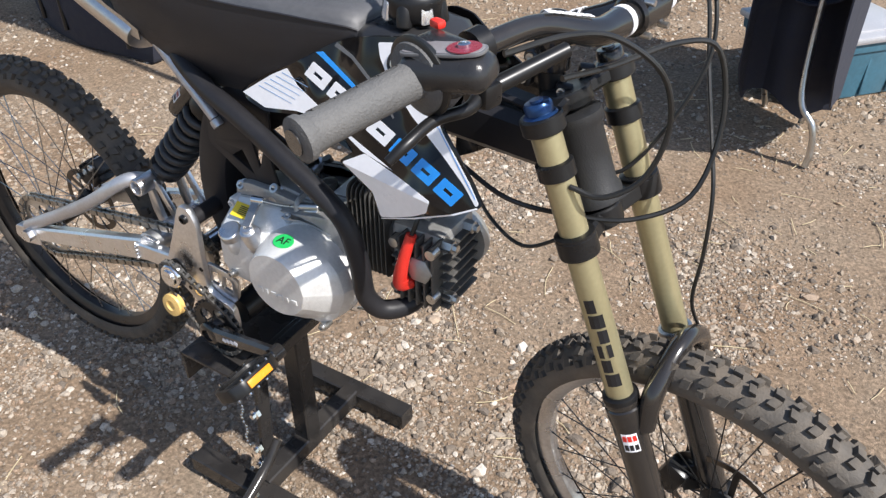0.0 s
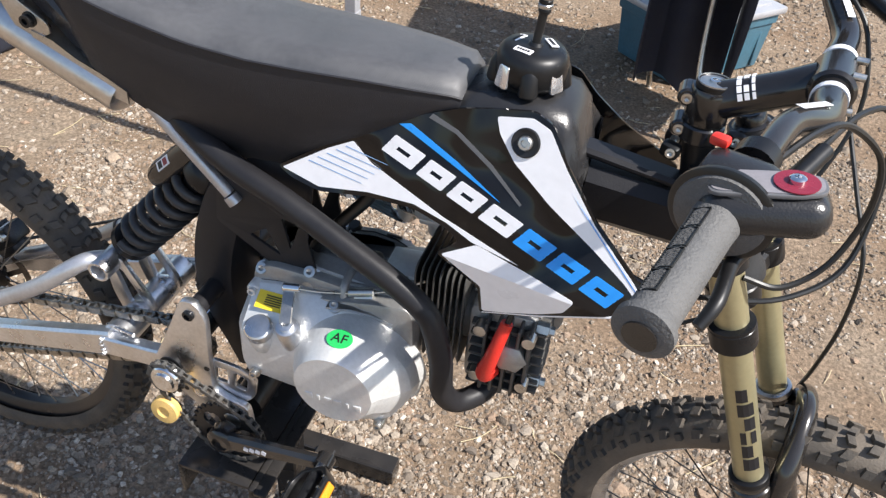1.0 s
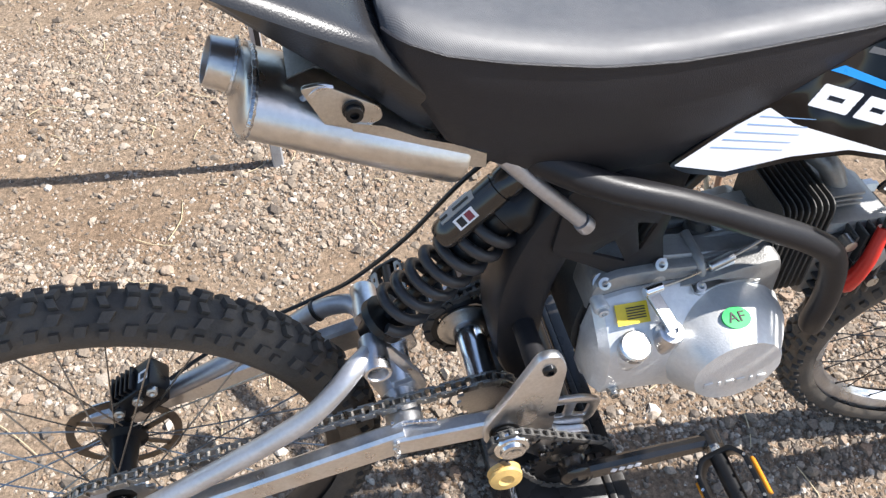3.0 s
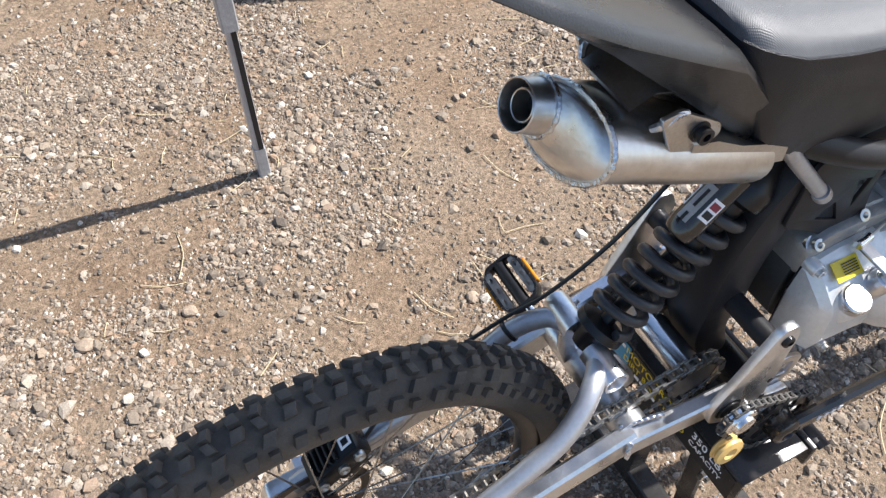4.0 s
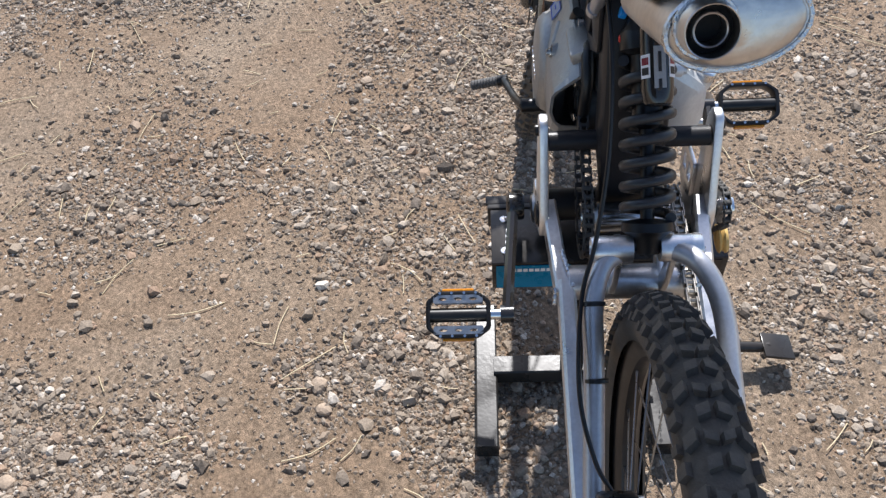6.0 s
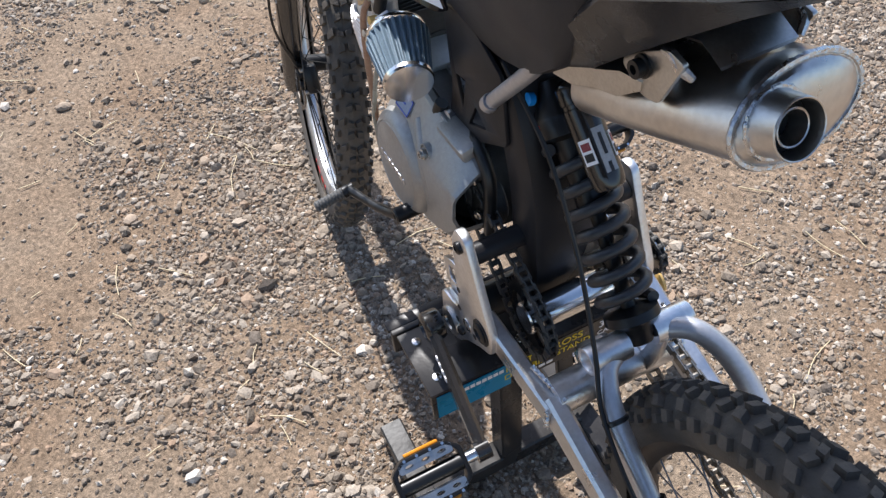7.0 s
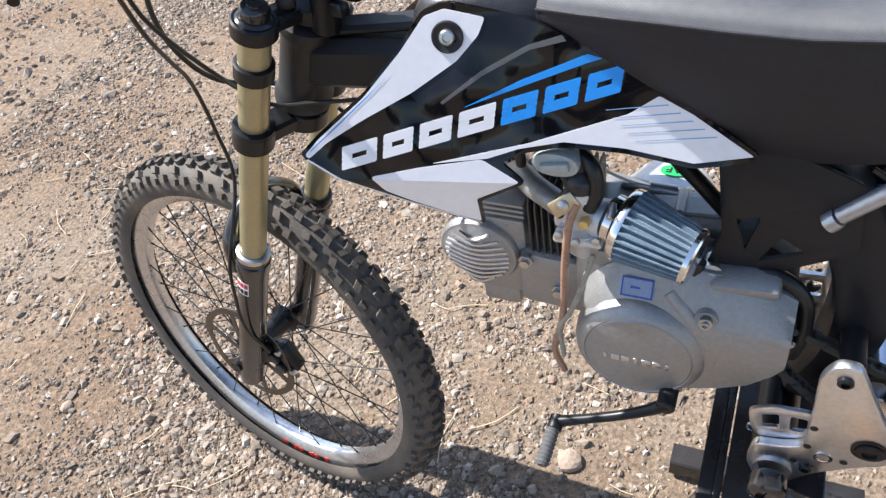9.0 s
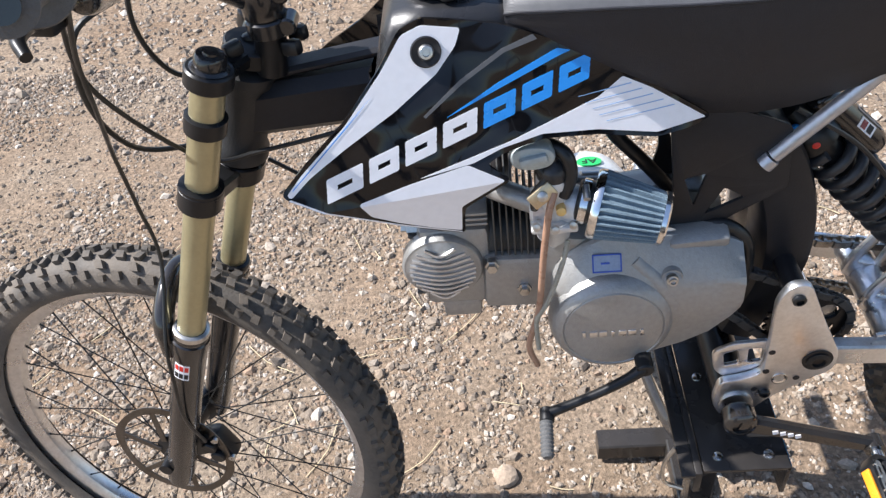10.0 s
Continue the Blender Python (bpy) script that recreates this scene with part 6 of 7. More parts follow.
        for x, z, r in ((0.007, 0.690, 0.008), (-0.038, 0.575, 0.0145), (0.050, 0.492, 0.022), (0.016, 0.512, 0.007)):
            bm = bm_new()
            lathe(bm, (x, s * 0.116, z), (0, s, 0), [(r, 0), (r, 0.006), (r * 0.8, 0.0075), (r * 0.55, 0.008), (r * 0.5, 0.005), (0.001, 0.005)], seg=24)
            part("pivot_bolt", bm, M_STEEL if r > 0.015 else M_BLACKALU, lp)
    bm = bm_new()
    cyl(bm, (-0.045, -0.062, 0.572), (-0.045, 0.062, 0.572), 0.021, seg=32, bevel=0.002)
    part("pivot_tube", bm, M_CHROME, sw, "polished round pivot tube")
    bm = bm_new()
    cyl(bm, (-0.150, -0.085, 0.562), (-0.150, 0.085, 0.562), 0.023, seg=28)
    part("cross_tube", bm, M_ALU, sw)
    bm = bm_new()
    cyl(bm, (0.052, -0.085, 0.496), (0.052, 0.108, 0.496), 0.025, seg=28)
    part("bottom_bracket_shell", bm, M_BLACKALU, sw)
    cal = Matrix.Translation((-0.474, 0.056, 0.548)) @ pose(0, 0, 0, 0, -35)
    bm = bm_new()
    box(bm, (0.078, 0.044, 0.034), cal, bevel=0.006)
    box(bm, (0.044, 0.036, 0.020), cal @ Matrix.Translation((0.0, 0.0, -0.022)), bevel=0.004)
    part("caliper_body", bm, M_BLACKALU, sw, "black rear brake caliper")
    for i in range(5):
        bm = bm_new()
        box(bm, (0.0032, 0.034, 0.010), cal @ Matrix.Translation((-0.024 + i * 0.0085, 0.0, 0.019)), bevel=0.001)
        part("caliper_fin", bm, M_BLACKALU, sw)
    for dx, dy in ((-0.030, -0.022), (0.030, -0.022), (0.004, -0.022)):
        bm = bm_new()
        lathe(bm, cal @ V(dx, dy, 0.004), (0, -1, 0.2), [(0.007, -0.002), (0.007, 0.006), (0.004, 0.007), (0.0002, 0.005)], seg=12)
        part("caliper_bolt", bm, M_STEEL, sw)
    for dx, dz, w, h in ((0, 0.006, 0.016, 0.003), (0, -0.006, 0.016, 0.003), (-0.0065, 0, 0.003, 0.012), (0.0065, 0, 0.003, 0.012)):
        bm = bm_new()
        box(bm, (w, h, 0.0008), cal @ Matrix.Translation((0.027 + dx, dz - 0.004, 0.0174)))
        part("caliper_marking", bm, M_WHITE, sw)
    bm = bm_new()
    tube(bm, [V(-0.435, 0.058, 0.552), V(-0.40, 0.075, 0.56), V(-0.33, 0.088, 0.59), V(-0.235, 0.080, 0.640), V(-0.185, 0.062, 0.685), V(-0.12, 0.046, 0.760), V(-0.05, 0.042, 0.845), V(0.03, 0.046, 0.905)], 0.0028, seg=8)
    part("rear_brake_hose", bm, M_CABLE, sw)
    for k, (x, z) in enumerate(((-0.235, 0.632), (-0.31, 0.583))):
        bm = bm_new()
        d = V(-0.83, 0.0, -0.56)
        lathe(bm, V(x, 0.066, z), d, [(0.0130, -0.002), (0.0146, -0.001), (0.0146, 0.003), (0.0130, 0.004)], seg=20)
        part("zip_tie", bm, M_CABLE, sw)


def shock():
    sk = new("rear_shock")
    sk.parent = bike
    sk["label"] = "coil sprung rear shock absorber with black piggyback reservoir"
    a, b = V(0.012, -0.004, 0.862), V(-0.172, -0.002, 0.664)
    d = (b - a).normalized()
    L = (b - a).length
    u = V(0, 1, 0)
    w = d.cross(u).normalized()
    bm = bm_new()
    pts = []
    turns = 7.6
    for i in range(int(turns * 16) + 1):
        t = i / (turns * 16)
        ang = 2 * math.pi * turns * t
        pts.append(a + d * (0.055 + (L - 0.085) * t) + (u * math.cos(ang) + w * math.sin(ang)) * 0.0275)
    tube(bm, pts, 0.0066, seg=10, per=1)
    part("coil_spring", bm, M_COIL, sk, "dark grey coated steel coil")
    bm = bm_new()
    lathe(bm, a, d, [(0.014, -0.012), (0.018, 0), (0.030, 0.022), (0.032, 0.026), (0.032, 0.044), (0.020, 0.05), (0.018, 0.10), (0.018, 0.13), (0.0085, 0.135), (0.0085, L - 0.03), (0.030, L - 0.026), (0.031, L - 0.016), (0.020, L - 0.008), (0.014, L + 0.012)], seg=28)
    part("damper_body", bm, M_BLACKALU, sk)
    up = -w if (-w).z > 0 else w
    r0, r1 = V(-0.010, -0.006, 0.886), V(-0.100, -0.008, 0.800)
    bm = bm_new()
    rd = (r1 - r0).normalized()
    lathe(bm, r0, rd, [(0.010, -0.004), (0.0165, 0), (0.0180, 0.004), (0.0180, 0.020), (0.0168, 0.021), (0.0168, 0.025), (0.0180, 0.026), (0.0180, 0.096), (0.0170, 0.106), (0.0150, 0.111), (0.010, 0.113)], seg=32)
    rs = part("reservoir", bm, M_LOWER, sk, "black reservoir with a grey label")
    back = (V(-1, 0, 0.9) - rd * V(-1, 0, 0.9).dot(rd)).normalized()
    acr = rd.cross(back)
    for y_off, along, sz, mt in ((0.0, 0.072, (0.013, 0.046), M_TAPE), (0.0, 0.066, (0.0035, 0.022), M_INK), (0.0, 0.090, (0.0035, 0.010), M_INK), (0.95, 0.070, (0.013, 0.026), M_WHITE), (0.95, 0.0645, (0.0095, 0.008), M_CRIMSON), (0.95, 0.0755, (0.0095, 0.008), M_INK), (-0.95, 0.070, (0.013, 0.026), M_WHITE), (-0.95, 0.0645, (0.0095, 0.008), M_CRIMSON), (-0.95, 0.0755, (0.0095, 0.008), M_INK)):
        q = (back * math.cos(y_off) + acr * math.sin(y_off)).normalized()
        bm = bm_new()
        m = Matrix.Translation(r0 + rd * along + q * (0.0176 if mt in (M_TAPE, M_WHITE) else 0.0181)) @ Matrix((q.cross(rd) * -1, rd, q)).transposed().to_4x4()
        box(bm, (sz[0], sz[1], 0.001), m)
        part("label_patch", bm, mt, rs)
    bm = bm_new()
    lathe(bm, a + V(0.004, 0.024, -0.004), (0, 1, 0.3), [(0.007, 0), (0.007, 0.007), (0.005, 0.008)], seg=14)
    part("blue_adjuster", bm, M_BLUE, sk)
    bm = bm_new()
    lathe(bm, a + d * 0.03 + u * 0.026, (0, 1, 0), [(0.0045, 0), (0.0045, 0.006), (0.003, 0.007)], seg=14)
    part("red_adjuster", bm, M_RED, sk)
    bm = bm_new()
    cyl(bm, b + V(0, -0.018, 0), b + V(0, 0.018, 0), 0.010, seg=16)
    part("lower_eye", bm, M_BLACKALU, sk)


swingarm()
shock()


# drive: chains, sprockets, cranks, pedals
def sprocket(parent, c, y, r, teeth, material, t=0.004, name="sprocket", holes=5):
    bm = bm_new()
    out = []
    for i in range(teeth * 4):
        u = 2 * math.pi * i / (teeth * 4)
        rr = r + (0.0035 if i % 4 in (1, 2) else -0.002)
        out.append((c[0] + rr * math.cos(u), c[1] + rr * math.sin(u)))
    hl = []
    for k in range(holes):
        u = 2 * math.pi * k / holes
        hr = r * 0.28
        hl.append([(c[0] + r * 0.55 * math.cos(u) + hr * math.cos(v), c[1] + r * 0.55 * math.sin(u) + hr * math.sin(v)) for v in (2 * math.pi * j / 10 for j in range(10))][::-1])
    slab(bm, out, y - t / 2, y + t / 2, holes=hl)
    return part(name, bm, material, parent)


def chain(parent, pts, y, name="chain", material=None, k=1.0):
    """Links along a closed (x, z) path: side plates and rollers."""
    path = [V(x, y, z) for x, z in pts]
    segs, total = [], 0
    for i, p in enumerate(path):
        q = path[(i + 1) % len(path)]
        segs.append((total, p, q))
        total += (q - p).length
    n = int(total / 0.0127)
    step = total / n

    def at(s):
        s %= total
        for s0, p, q in segs:
            ln = (q - p).length
            if s <= s0 + ln:
                return p + (q - p) * ((s - s0) / ln)
        return path[0]

    bm = bm_new()
    for i in range(n):
        a, b = at(i * step), at((i + 1) * step)
        d = (b - a).normalized()
        w = (0.0068 if i % 2 else 0.0046) * k
        for s in (-1, 1):
            o = V(0, s * w, 0)
            bar(bm, a - d * 0.0035 + o, b + d * 0.0035 + o, 0.0020 * k, 0.0112 * k, up=d.cross(V(0, 1, 0)), bevel=0.0004)
        cyl(bm, a - V(0, 0.0082 * k, 0), a + V(0, 0.0082 * k, 0), 0.0036, seg=8)
    return part(name, bm, material or M_CHAIN, parent)


def wrap(c0, r0, c1, r1, k=16):
    """An outer belt round two circles, as a closed outline."""
    a, b = Vector(c0), Vector(c1)
    d = b - a
    base = math.atan2(d.y, d.x)
    al = math.acos((r0 - r1) / d.length)
    out = []
    for i in range(k + 1):
        u = base + al + (2 * math.pi - 2 * al) * i / k
        out.append((a.x + r0 * math.cos(u), a.y + r0 * math.sin(u)))
    for i in range(k + 1):
        u = base - al + 2 * al * i / k
        out.append((b.x + r1 * math.cos(u), b.y + r1 * math.sin(u)))
    return out


def drive():
    dr = new("drivetrain")
    dr.parent = bike
    dr["label"] = "oily drive chains and sprockets"
    # chain from the pivot to the rear wheel on the right
    sprocket(dr, (-0.045, 0.572), -0.064, 0.035, 16, M_STEEL, holes=0)
    sprocket(dr, (-0.515, 0.462), -0.062, 0.066, 30, M_STEEL)
    chain(dr, wrap((-0.515, 0.462), 0.068, (-0.045, 0.572), 0.037), -0.0635)
    # engine chain to the jackshaft on the left
    sprocket(dr, (-0.045, 0.572), 0.052, 0.052, 26, M_BLACKALU)
    chain(dr, wrap((-0.045, 0.572), 0.053, (0.085, 0.665), 0.026), 0.055, "engine_chain", M_CASTDARK, 0.9)
    # round spacer disc by the pivot
    bm = bm_new()
    lathe(bm, (-0.045, 0.050, 0.572), V(0, -1, 0), [(0.038, 0), (0.040, 0.001), (0.040, 0.004), (0.030, 0.006), (0.026, 0.010), (0.0215, 0.011)], seg=36)
    part("disc_guard", bm, M_STEEL, dr)
    # pedal chain on the right, from the crank to a small freewheel
    sprocket(dr, (0.052, 0.496), -0.134, 0.052, 28, M_BLACKALU, name="chainring", holes=5)
    fw = sprocket(dr, (-0.034, 0.572), -0.136, 0.024, 13, M_BLACKALU, name="freewheel", holes=0)
    bm = bm_new()
    lathe(bm, (-0.034, -0.130, 0.572), (0, -1, 0), [(0.025, 0), (0.025, 0.006), (0.021, 0.012), (0.016, 0.013), (0.015, 0.017), (0.009, 0.018), (0.004, 0.016)], seg=28)
    part("hub_nut", bm, M_CHROME, fw)
    chain(dr, wrap((-0.034, 0.572), 0.026, (0.052, 0.496), 0.053), -0.135, "pedal_chain", M_CASTDARK, 0.62)
    bm = bm_new()
    lathe(bm, (-0.040, -0.136, 0.512), (0, -1, 0.12), [(0.019, 0), (0.0215, 0.002), (0.0175, 0.006), (0.0215, 0.010), (0.0205, 0.014), (0.010, 0.0155), (0.006, 0.012), (0.0002, 0.012)], seg=32)
    part("chain_roller", bm, M_BRASS, dr, "amber plastic chain roller")
    # cranks and pedals
    for s, end in ((1, V(-0.120, 0.165, 0.452)), (-1, V(0.214, -0.172, 0.540))):
        c = V(0.052, s * 0.150, 0.496)
        cr = new("crank")
        cr.parent = bike
        cr["label"] = "black crank arm with pale marking"
        bm = bm_new()
        e = V(end.x, s * 0.165, end.z)
        bar(bm, c, e, 0.016, 0.030, up=V(0, 0, 1), bevel=0.005, h2=0.022)
        lathe(bm, c - V(0, s * 0.016, 0), (0, s, 0), [(0.020, 0), (0.022, 0.003), (0.022, 0.022), (0.018, 0.026), (0.012, 0.027), (0.011, 0.022), (0.001, 0.022)], seg=24)
        cyl(bm, e - V(0, s * 0.009, 0), e + V(0, s * 0.010, 0), 0.013, seg=18)
        part("crank_arm", bm, M_LOWER, cr)
        bm = bm_new()
        d = (e - c).normalized()
        for i in range(4):
            box(bm, (0.007, 0.001, 0.007), Matrix.Translation(c + d * (0.045 + i * 0.010) + V(0, s * 0.0085, 0)) @ pose(0, 0, 0, 0, 15))
        part("pale_marking", bm, M_WHITE, cr)
        pedal(dr, e, s)


def pedal(parent, e, s):
    """A black cage pedal on its axle."""
    tilt = -30 if s > 0 else -36
    pd = new("pedal")
    pd.parent = bike
    pd["label"] = "black cage pedal with amber reflectors and bright pins"
    m = Matrix.Translation(V(e.x, s * (0.236 if s > 0 else 0.229), e.z)) @ pose(0, 0, 0, 0, tilt, 0)

    def pp(name, fn, material, label=""):
        bm = bm_new()
        fn(bm)
        part(name, bm, material, pd, label)

    def cage(b):
        def ring(k):
            return fillet([(-0.034 + k, -0.028), (-0.034 + k, 0.028), (-0.020 + k * 0.4, 0.047 - k), (0.020 - k * 0.4, 0.047 - k), (0.034 - k, 0.028), (0.034 - k, -0.028), (0.020 - k * 0.4, -0.047 + k), (-0.020 + k * 0.4, -0.047 + k)], 0.005, 2)
        slab(b, ring(0.0), -0.0105, 0.0105, bevel=0.0012, holes=[ring(0.0065)[::-1]])
        bmesh.ops.transform(b, matrix=m @ pose(0, 0, 0, 90), verts=b.verts)

    pp("pedal_cage", cage, M_BLACKALU)
    for x in (-0.034, 0.034):
        pp("pedal_reflector", lambda b: box(b, (0.004, 0.046, 0.012), m @ Matrix.Translation((x * 1.06, 0, 0)), bevel=0.001), M_ORANGE, "amber reflector strip")
        if s > 0:
            for z in (-1, 1):
                pp("tread_plate", lambda b: slab(b, fillet([(-0.006, -0.036), (0.006, -0.036), (0.006, 0.036), (-0.006, 0.036)], 0.003, 2), -0.001, 0.001, holes=[[(0.0025 * math.cos(a), k + 0.006 * math.sin(a)) for a in (2 * math.pi * j / 8 for j in range(8))][::-1] for k in (-0.022, 0.0, 0.022)]) and bmesh.ops.transform(b, matrix=m @ Matrix.Translation((x * 0.66, 0, z * 0.0095)) @ pose(0, 0, 0, 90), verts=b.verts), M_STEEL, "serrated metal plate")
    pp("centre_barrel", lambda b: cyl(b, m @ V(0, -0.046, 0), m @ V(0, 0.046, 0), 0.0105, seg=16, bevel=0.002), M_BLACKALU)
    for x in (-0.031, 0.031):
        for y in (-0.026, -0.009, 0.009, 0.026):
            pp("grip_pin", lambda b: cyl(b, m @ V(x, y, -0.0135), m @ V(x, y, 0.0135), 0.0022, seg=6), M_CHROME)
    pp("pedal_axle", lambda b: cyl(b, e, V(e.x, s * 0.19, e.z), 0.008, seg=14), M_CHROME)


drive()


# handlebar and controls
def cockpit():
    hb = new("handlebar")
    hb.parent = bike
    hb["label"] = "black riser handlebar with white markings, grey grips and levers"
    mid = V(0.662, 0.004, 1.108)
    across = V(0.14, 1, 0.0).normalized()
    fwd = V(0.97, -0.12, 0).normalized()

    def P(y, f=0.0, z=0.0):
        return mid + across * y + fwd * f + V(0, 0, z)

    R = [mid, V(0.655, -0.045, 1.108), V(0.648, -0.09, 1.113), V(0.617, -0.14, 1.130), V(0.597, -0.20, 1.131), V(0.570, -0.285, 1.122), V(0.537, -0.40, 1.108)]
    Lp = [p - 2 * (p - mid).dot(across) * across + V(0, 0, 0.06 * abs((p - mid).y)) for p in R]
    Lp[4:] = [V(0.662, 0.165, 1.150), V(0.650, 0.235, 1.192), V(0.605, 0.345, 1.228)]
    bm = bm_new()
    tube(bm, Lp[:0:-1] + R, [0.011, 0.011, 0.011, 0.0115, 0.014, 0.0158, 0.0158, 0.0158, 0.014, 0.0115, 0.011, 0.011, 0.011], seg=18)
    part("bar_tube", bm, M_LOWER, hb)
    # white markings on the bar
    for s in (-1, 1):
        for y, ln in ((0.034, 0.008), (0.100, 0.055)):
            bm = bm_new()
            n = 1 if ln < 0.02 else 7
            for i in range(n):
                f0 = (R if s < 0 else Lp)
                t = y + (ln * i / n if n > 1 else 0)
                k = np.interp(t, [0, 0.045, 0.09, 0.15, 0.21], [0, 1, 2, 3, 4])
                j = int(k)
                p = f0[j].lerp(f0[j + 1], k - j)
                d = (f0[j + 1] - f0[j]).normalized()
                rad = 0.0165 if t < 0.06 else float(np.interp(t, [0.06, 0.10, 0.17], [0.0165, 0.0158, 0.0135]))
                if n == 1:
                    cyl(bm, p, p + d * ln, rad, seg=24)
                else:
                    u = V(0, 0, 1)
                    u = (u - d * u.dot(d)).normalized()
                    box(bm, (0.0070, 0.0075, 0.0008), Matrix.Translation(p + u * (rad - 0.0002)) @ Matrix((d, u.cross(d), u)).transposed().to_4x4(), bevel=0.0004)
            part("white_marking", bm, M_WHITE, hb)
    # stem: two stacked split clamps on the steerer, a round arm to the bar
    st = V(0.562, 0.010, 1.062)
    sd_ = (mid - st).normalized()
    back = V(-1, 0.1, 0).normalized()
    bm = bm_new()
    lathe(bm, st - V(0, 0, 0.022), (0, 0, 1), [(0.019, 0), (0.0215, 0.003), (0.0215, 0.034), (0.0195, 0.038), (0.0165, 0.0385)], seg=32)
    tube(bm, [st + sd_ * 0.010, st + sd_ * 0.040, st + sd_ * 0.070, mid - sd_ * 0.012], [0.0195, 0.0180, 0.0180, 0.0205], seg=24)
    cyl(bm, mid - across * 0.027, mid + across * 0.027, 0.0215, seg=24, bevel=0.003)
    part("stem", bm, M_LOWER, hb)
    for dz in (0.004, -0.030):
        bm = bm_new()
        p = st + V(0, 0, dz)
        cyl(bm, p + back * 0.022 - V(0, 0.013, 0), p + back * 0.022 + V(0, 0.013, 0), 0.0095, seg=18, bevel=0.002)
        if dz < 0:
            lathe(bm, p - V(0, 0, 0.011), (0, 0, 1), [(0.020, 0), (0.0222, 0.002), (0.0222, 0.017), (0.020, 0.019)], seg=28)
        part("stem_clamp", bm, M_LOWER, hb)
        bm = bm_new()
        lathe(bm, p + back * 0.022 - V(0, 0.012, 0), (0, -1, 0), [(0.0055, 0), (0.0055, 0.003), (0.003, 0.0032), (0.0002, 0.001)], seg=14)
        part("clamp_bolt", bm, M_STEEL, hb)
    for k, (w, skip) in enumerate(((0.0045, 1), (0.0045, 3), (0.003, 0))):
        q = st + sd_ * (0.031 + k * 0.0065)
        for j in range(6):
            if j == skip:
                continue
            ang = radians(-50 + j * 24)
            side = V(0, 0, 1).cross(sd_).normalized()
            up = sd_.cross(side)
            nrm = up * math.cos(ang) - side * math.sin(ang)
            bm = bm_new()
            box(bm, (w, 0.0066, 0.0008), Matrix.Translation(q + nrm * 0.0187) @ Matrix((sd_, nrm.cross(sd_), nrm)).transposed().to_4x4())
            part("white_marking", bm, M_WHITE, hb)
    bm = bm_new()
    lathe(bm, st + V(0, 0, 0.0165), (0, 0, 1), [(0.0175, 0), (0.0175, 0.0045), (0.0150, 0.0058), (0.0140, 0.0046), (0.0002, 0.0046)], seg=32)
    part("stem_top_cap", bm, M_BLACKALU, hb)
    bm = bm_new()
    lathe(bm, st + V(0, 0, 0.0185), (0, 0, 1), [(0.0166, 0), (0.0166, 0.0042), (0.0156, 0.0044), (0.0154, 0.003)], seg=32)
    part("cap_ring", bm, M_STEEL, hb)
    bm = bm_new()
    lathe(bm, st + V(0, 0, 0.0205), (0, 0, 1), [(0.0052, 0), (0.0052, 0.0030), (0.0030, 0.0032), (0.0028, 0.0012), (0.0002, 0.0012)], seg=16)
    part("cap_bolt", bm, M_CHROME, hb)
    # steerer, its lower collar and the cable guide below the stem
    bm = bm_new()
    cyl(bm, st - V(0, 0, 0.040), st + V(0.008, 0, -0.085), 0.0165, seg=24)
    part("steerer", bm, M_BLACKALU, hb)
    for dx, dy, dz in ((-0.024, -0.016, -0.052), (-0.022, 0.014, -0.052), (0.026, -0.018, -0.056), (0.036, 0.020, -0.045)):
        bm = bm_new()
        box(bm, (0.020, 0.014, 0.016), Matrix.Translation(st + V(dx, dy, dz)) @ pose(0, 0, 0, 10, 8, dx * 900), bevel=0.004)
        part("crown_lug", bm, M_BLACKALU, hb)
        bm = bm_new()
        lathe(bm, st + V(dx, dy - 0.006, dz), (0, -1, 0.15), [(0.0050, 0), (0.0050, 0.004), (0.0028, 0.0042), (0.0002, 0.002)], seg=12)
        part("crown_bolt", bm, M_STEEL, hb)
    for a, b in ((1, 1), (1, -1), (-1, 1), (-1, -1)):
        p = mid + fwd * 0.012 + across * 0.019 * a + V(0, 0, 0.017 * b)
        bm = bm_new()
        cyl(bm, p, p + fwd * 0.011, 0.0035, seg=10)
        part("clamp_bolt", bm, M_STEEL, hb)
    for s, pts in ((-1, R), (1, Lp)):
        a, b = pts[5] + (pts[6] - pts[5]) * -0.05, pts[6]
        d = (b - a).normalized()
        gp = new("grip")
        gp.parent = bike
        gp["label"] = "grey knurled rubber grip with a round flange"
        bm = bm_new()
        prof = [(0.010, -0.004), (0.031, -0.003), (0.032, 0), (0.031, 0.003), (0.0175, 0.006), (0.0165, 0.02), (0.0160, 0.10), (0.0165, 0.112), (0.0195, 0.116), (0.0195, 0.122), (0.012, 0.125), (0.001, 0.125)]
        lathe(bm, a, d, prof, seg=36)
        part("grip_sleeve", bm, M_GRIP, gp, "grey knurled rubber grip")
        u = V(0, 0, 1)
        u = (u - d * u.dot(d)).normalized()
        w = d.cross(u)
        q = u * math.cos(0.55) + w * math.sin(0.55) * (1 if s < 0 else -1)
        gm = Matrix((d, q.cross(d), q)).transposed().to_4x4()
        for i in range(4):
            c = Matrix.Translation(a + d * (0.026 + i * 0.022) + q * 0.0160) @ gm
            bm = bm_new()
            for x, y, lx, ly in ((-0.0098, 0, 0.0011, 0.0125), (0.0098, 0, 0.0011, 0.0125), (0, -0.0058, 0.0196, 0.0011), (0, 0.0058, 0.0196, 0.0011)):
                box(bm, (lx, ly, 0.0016), c @ Matrix.Translation((x, y, -0.0006 if ly < 0.002 else 0.0)))
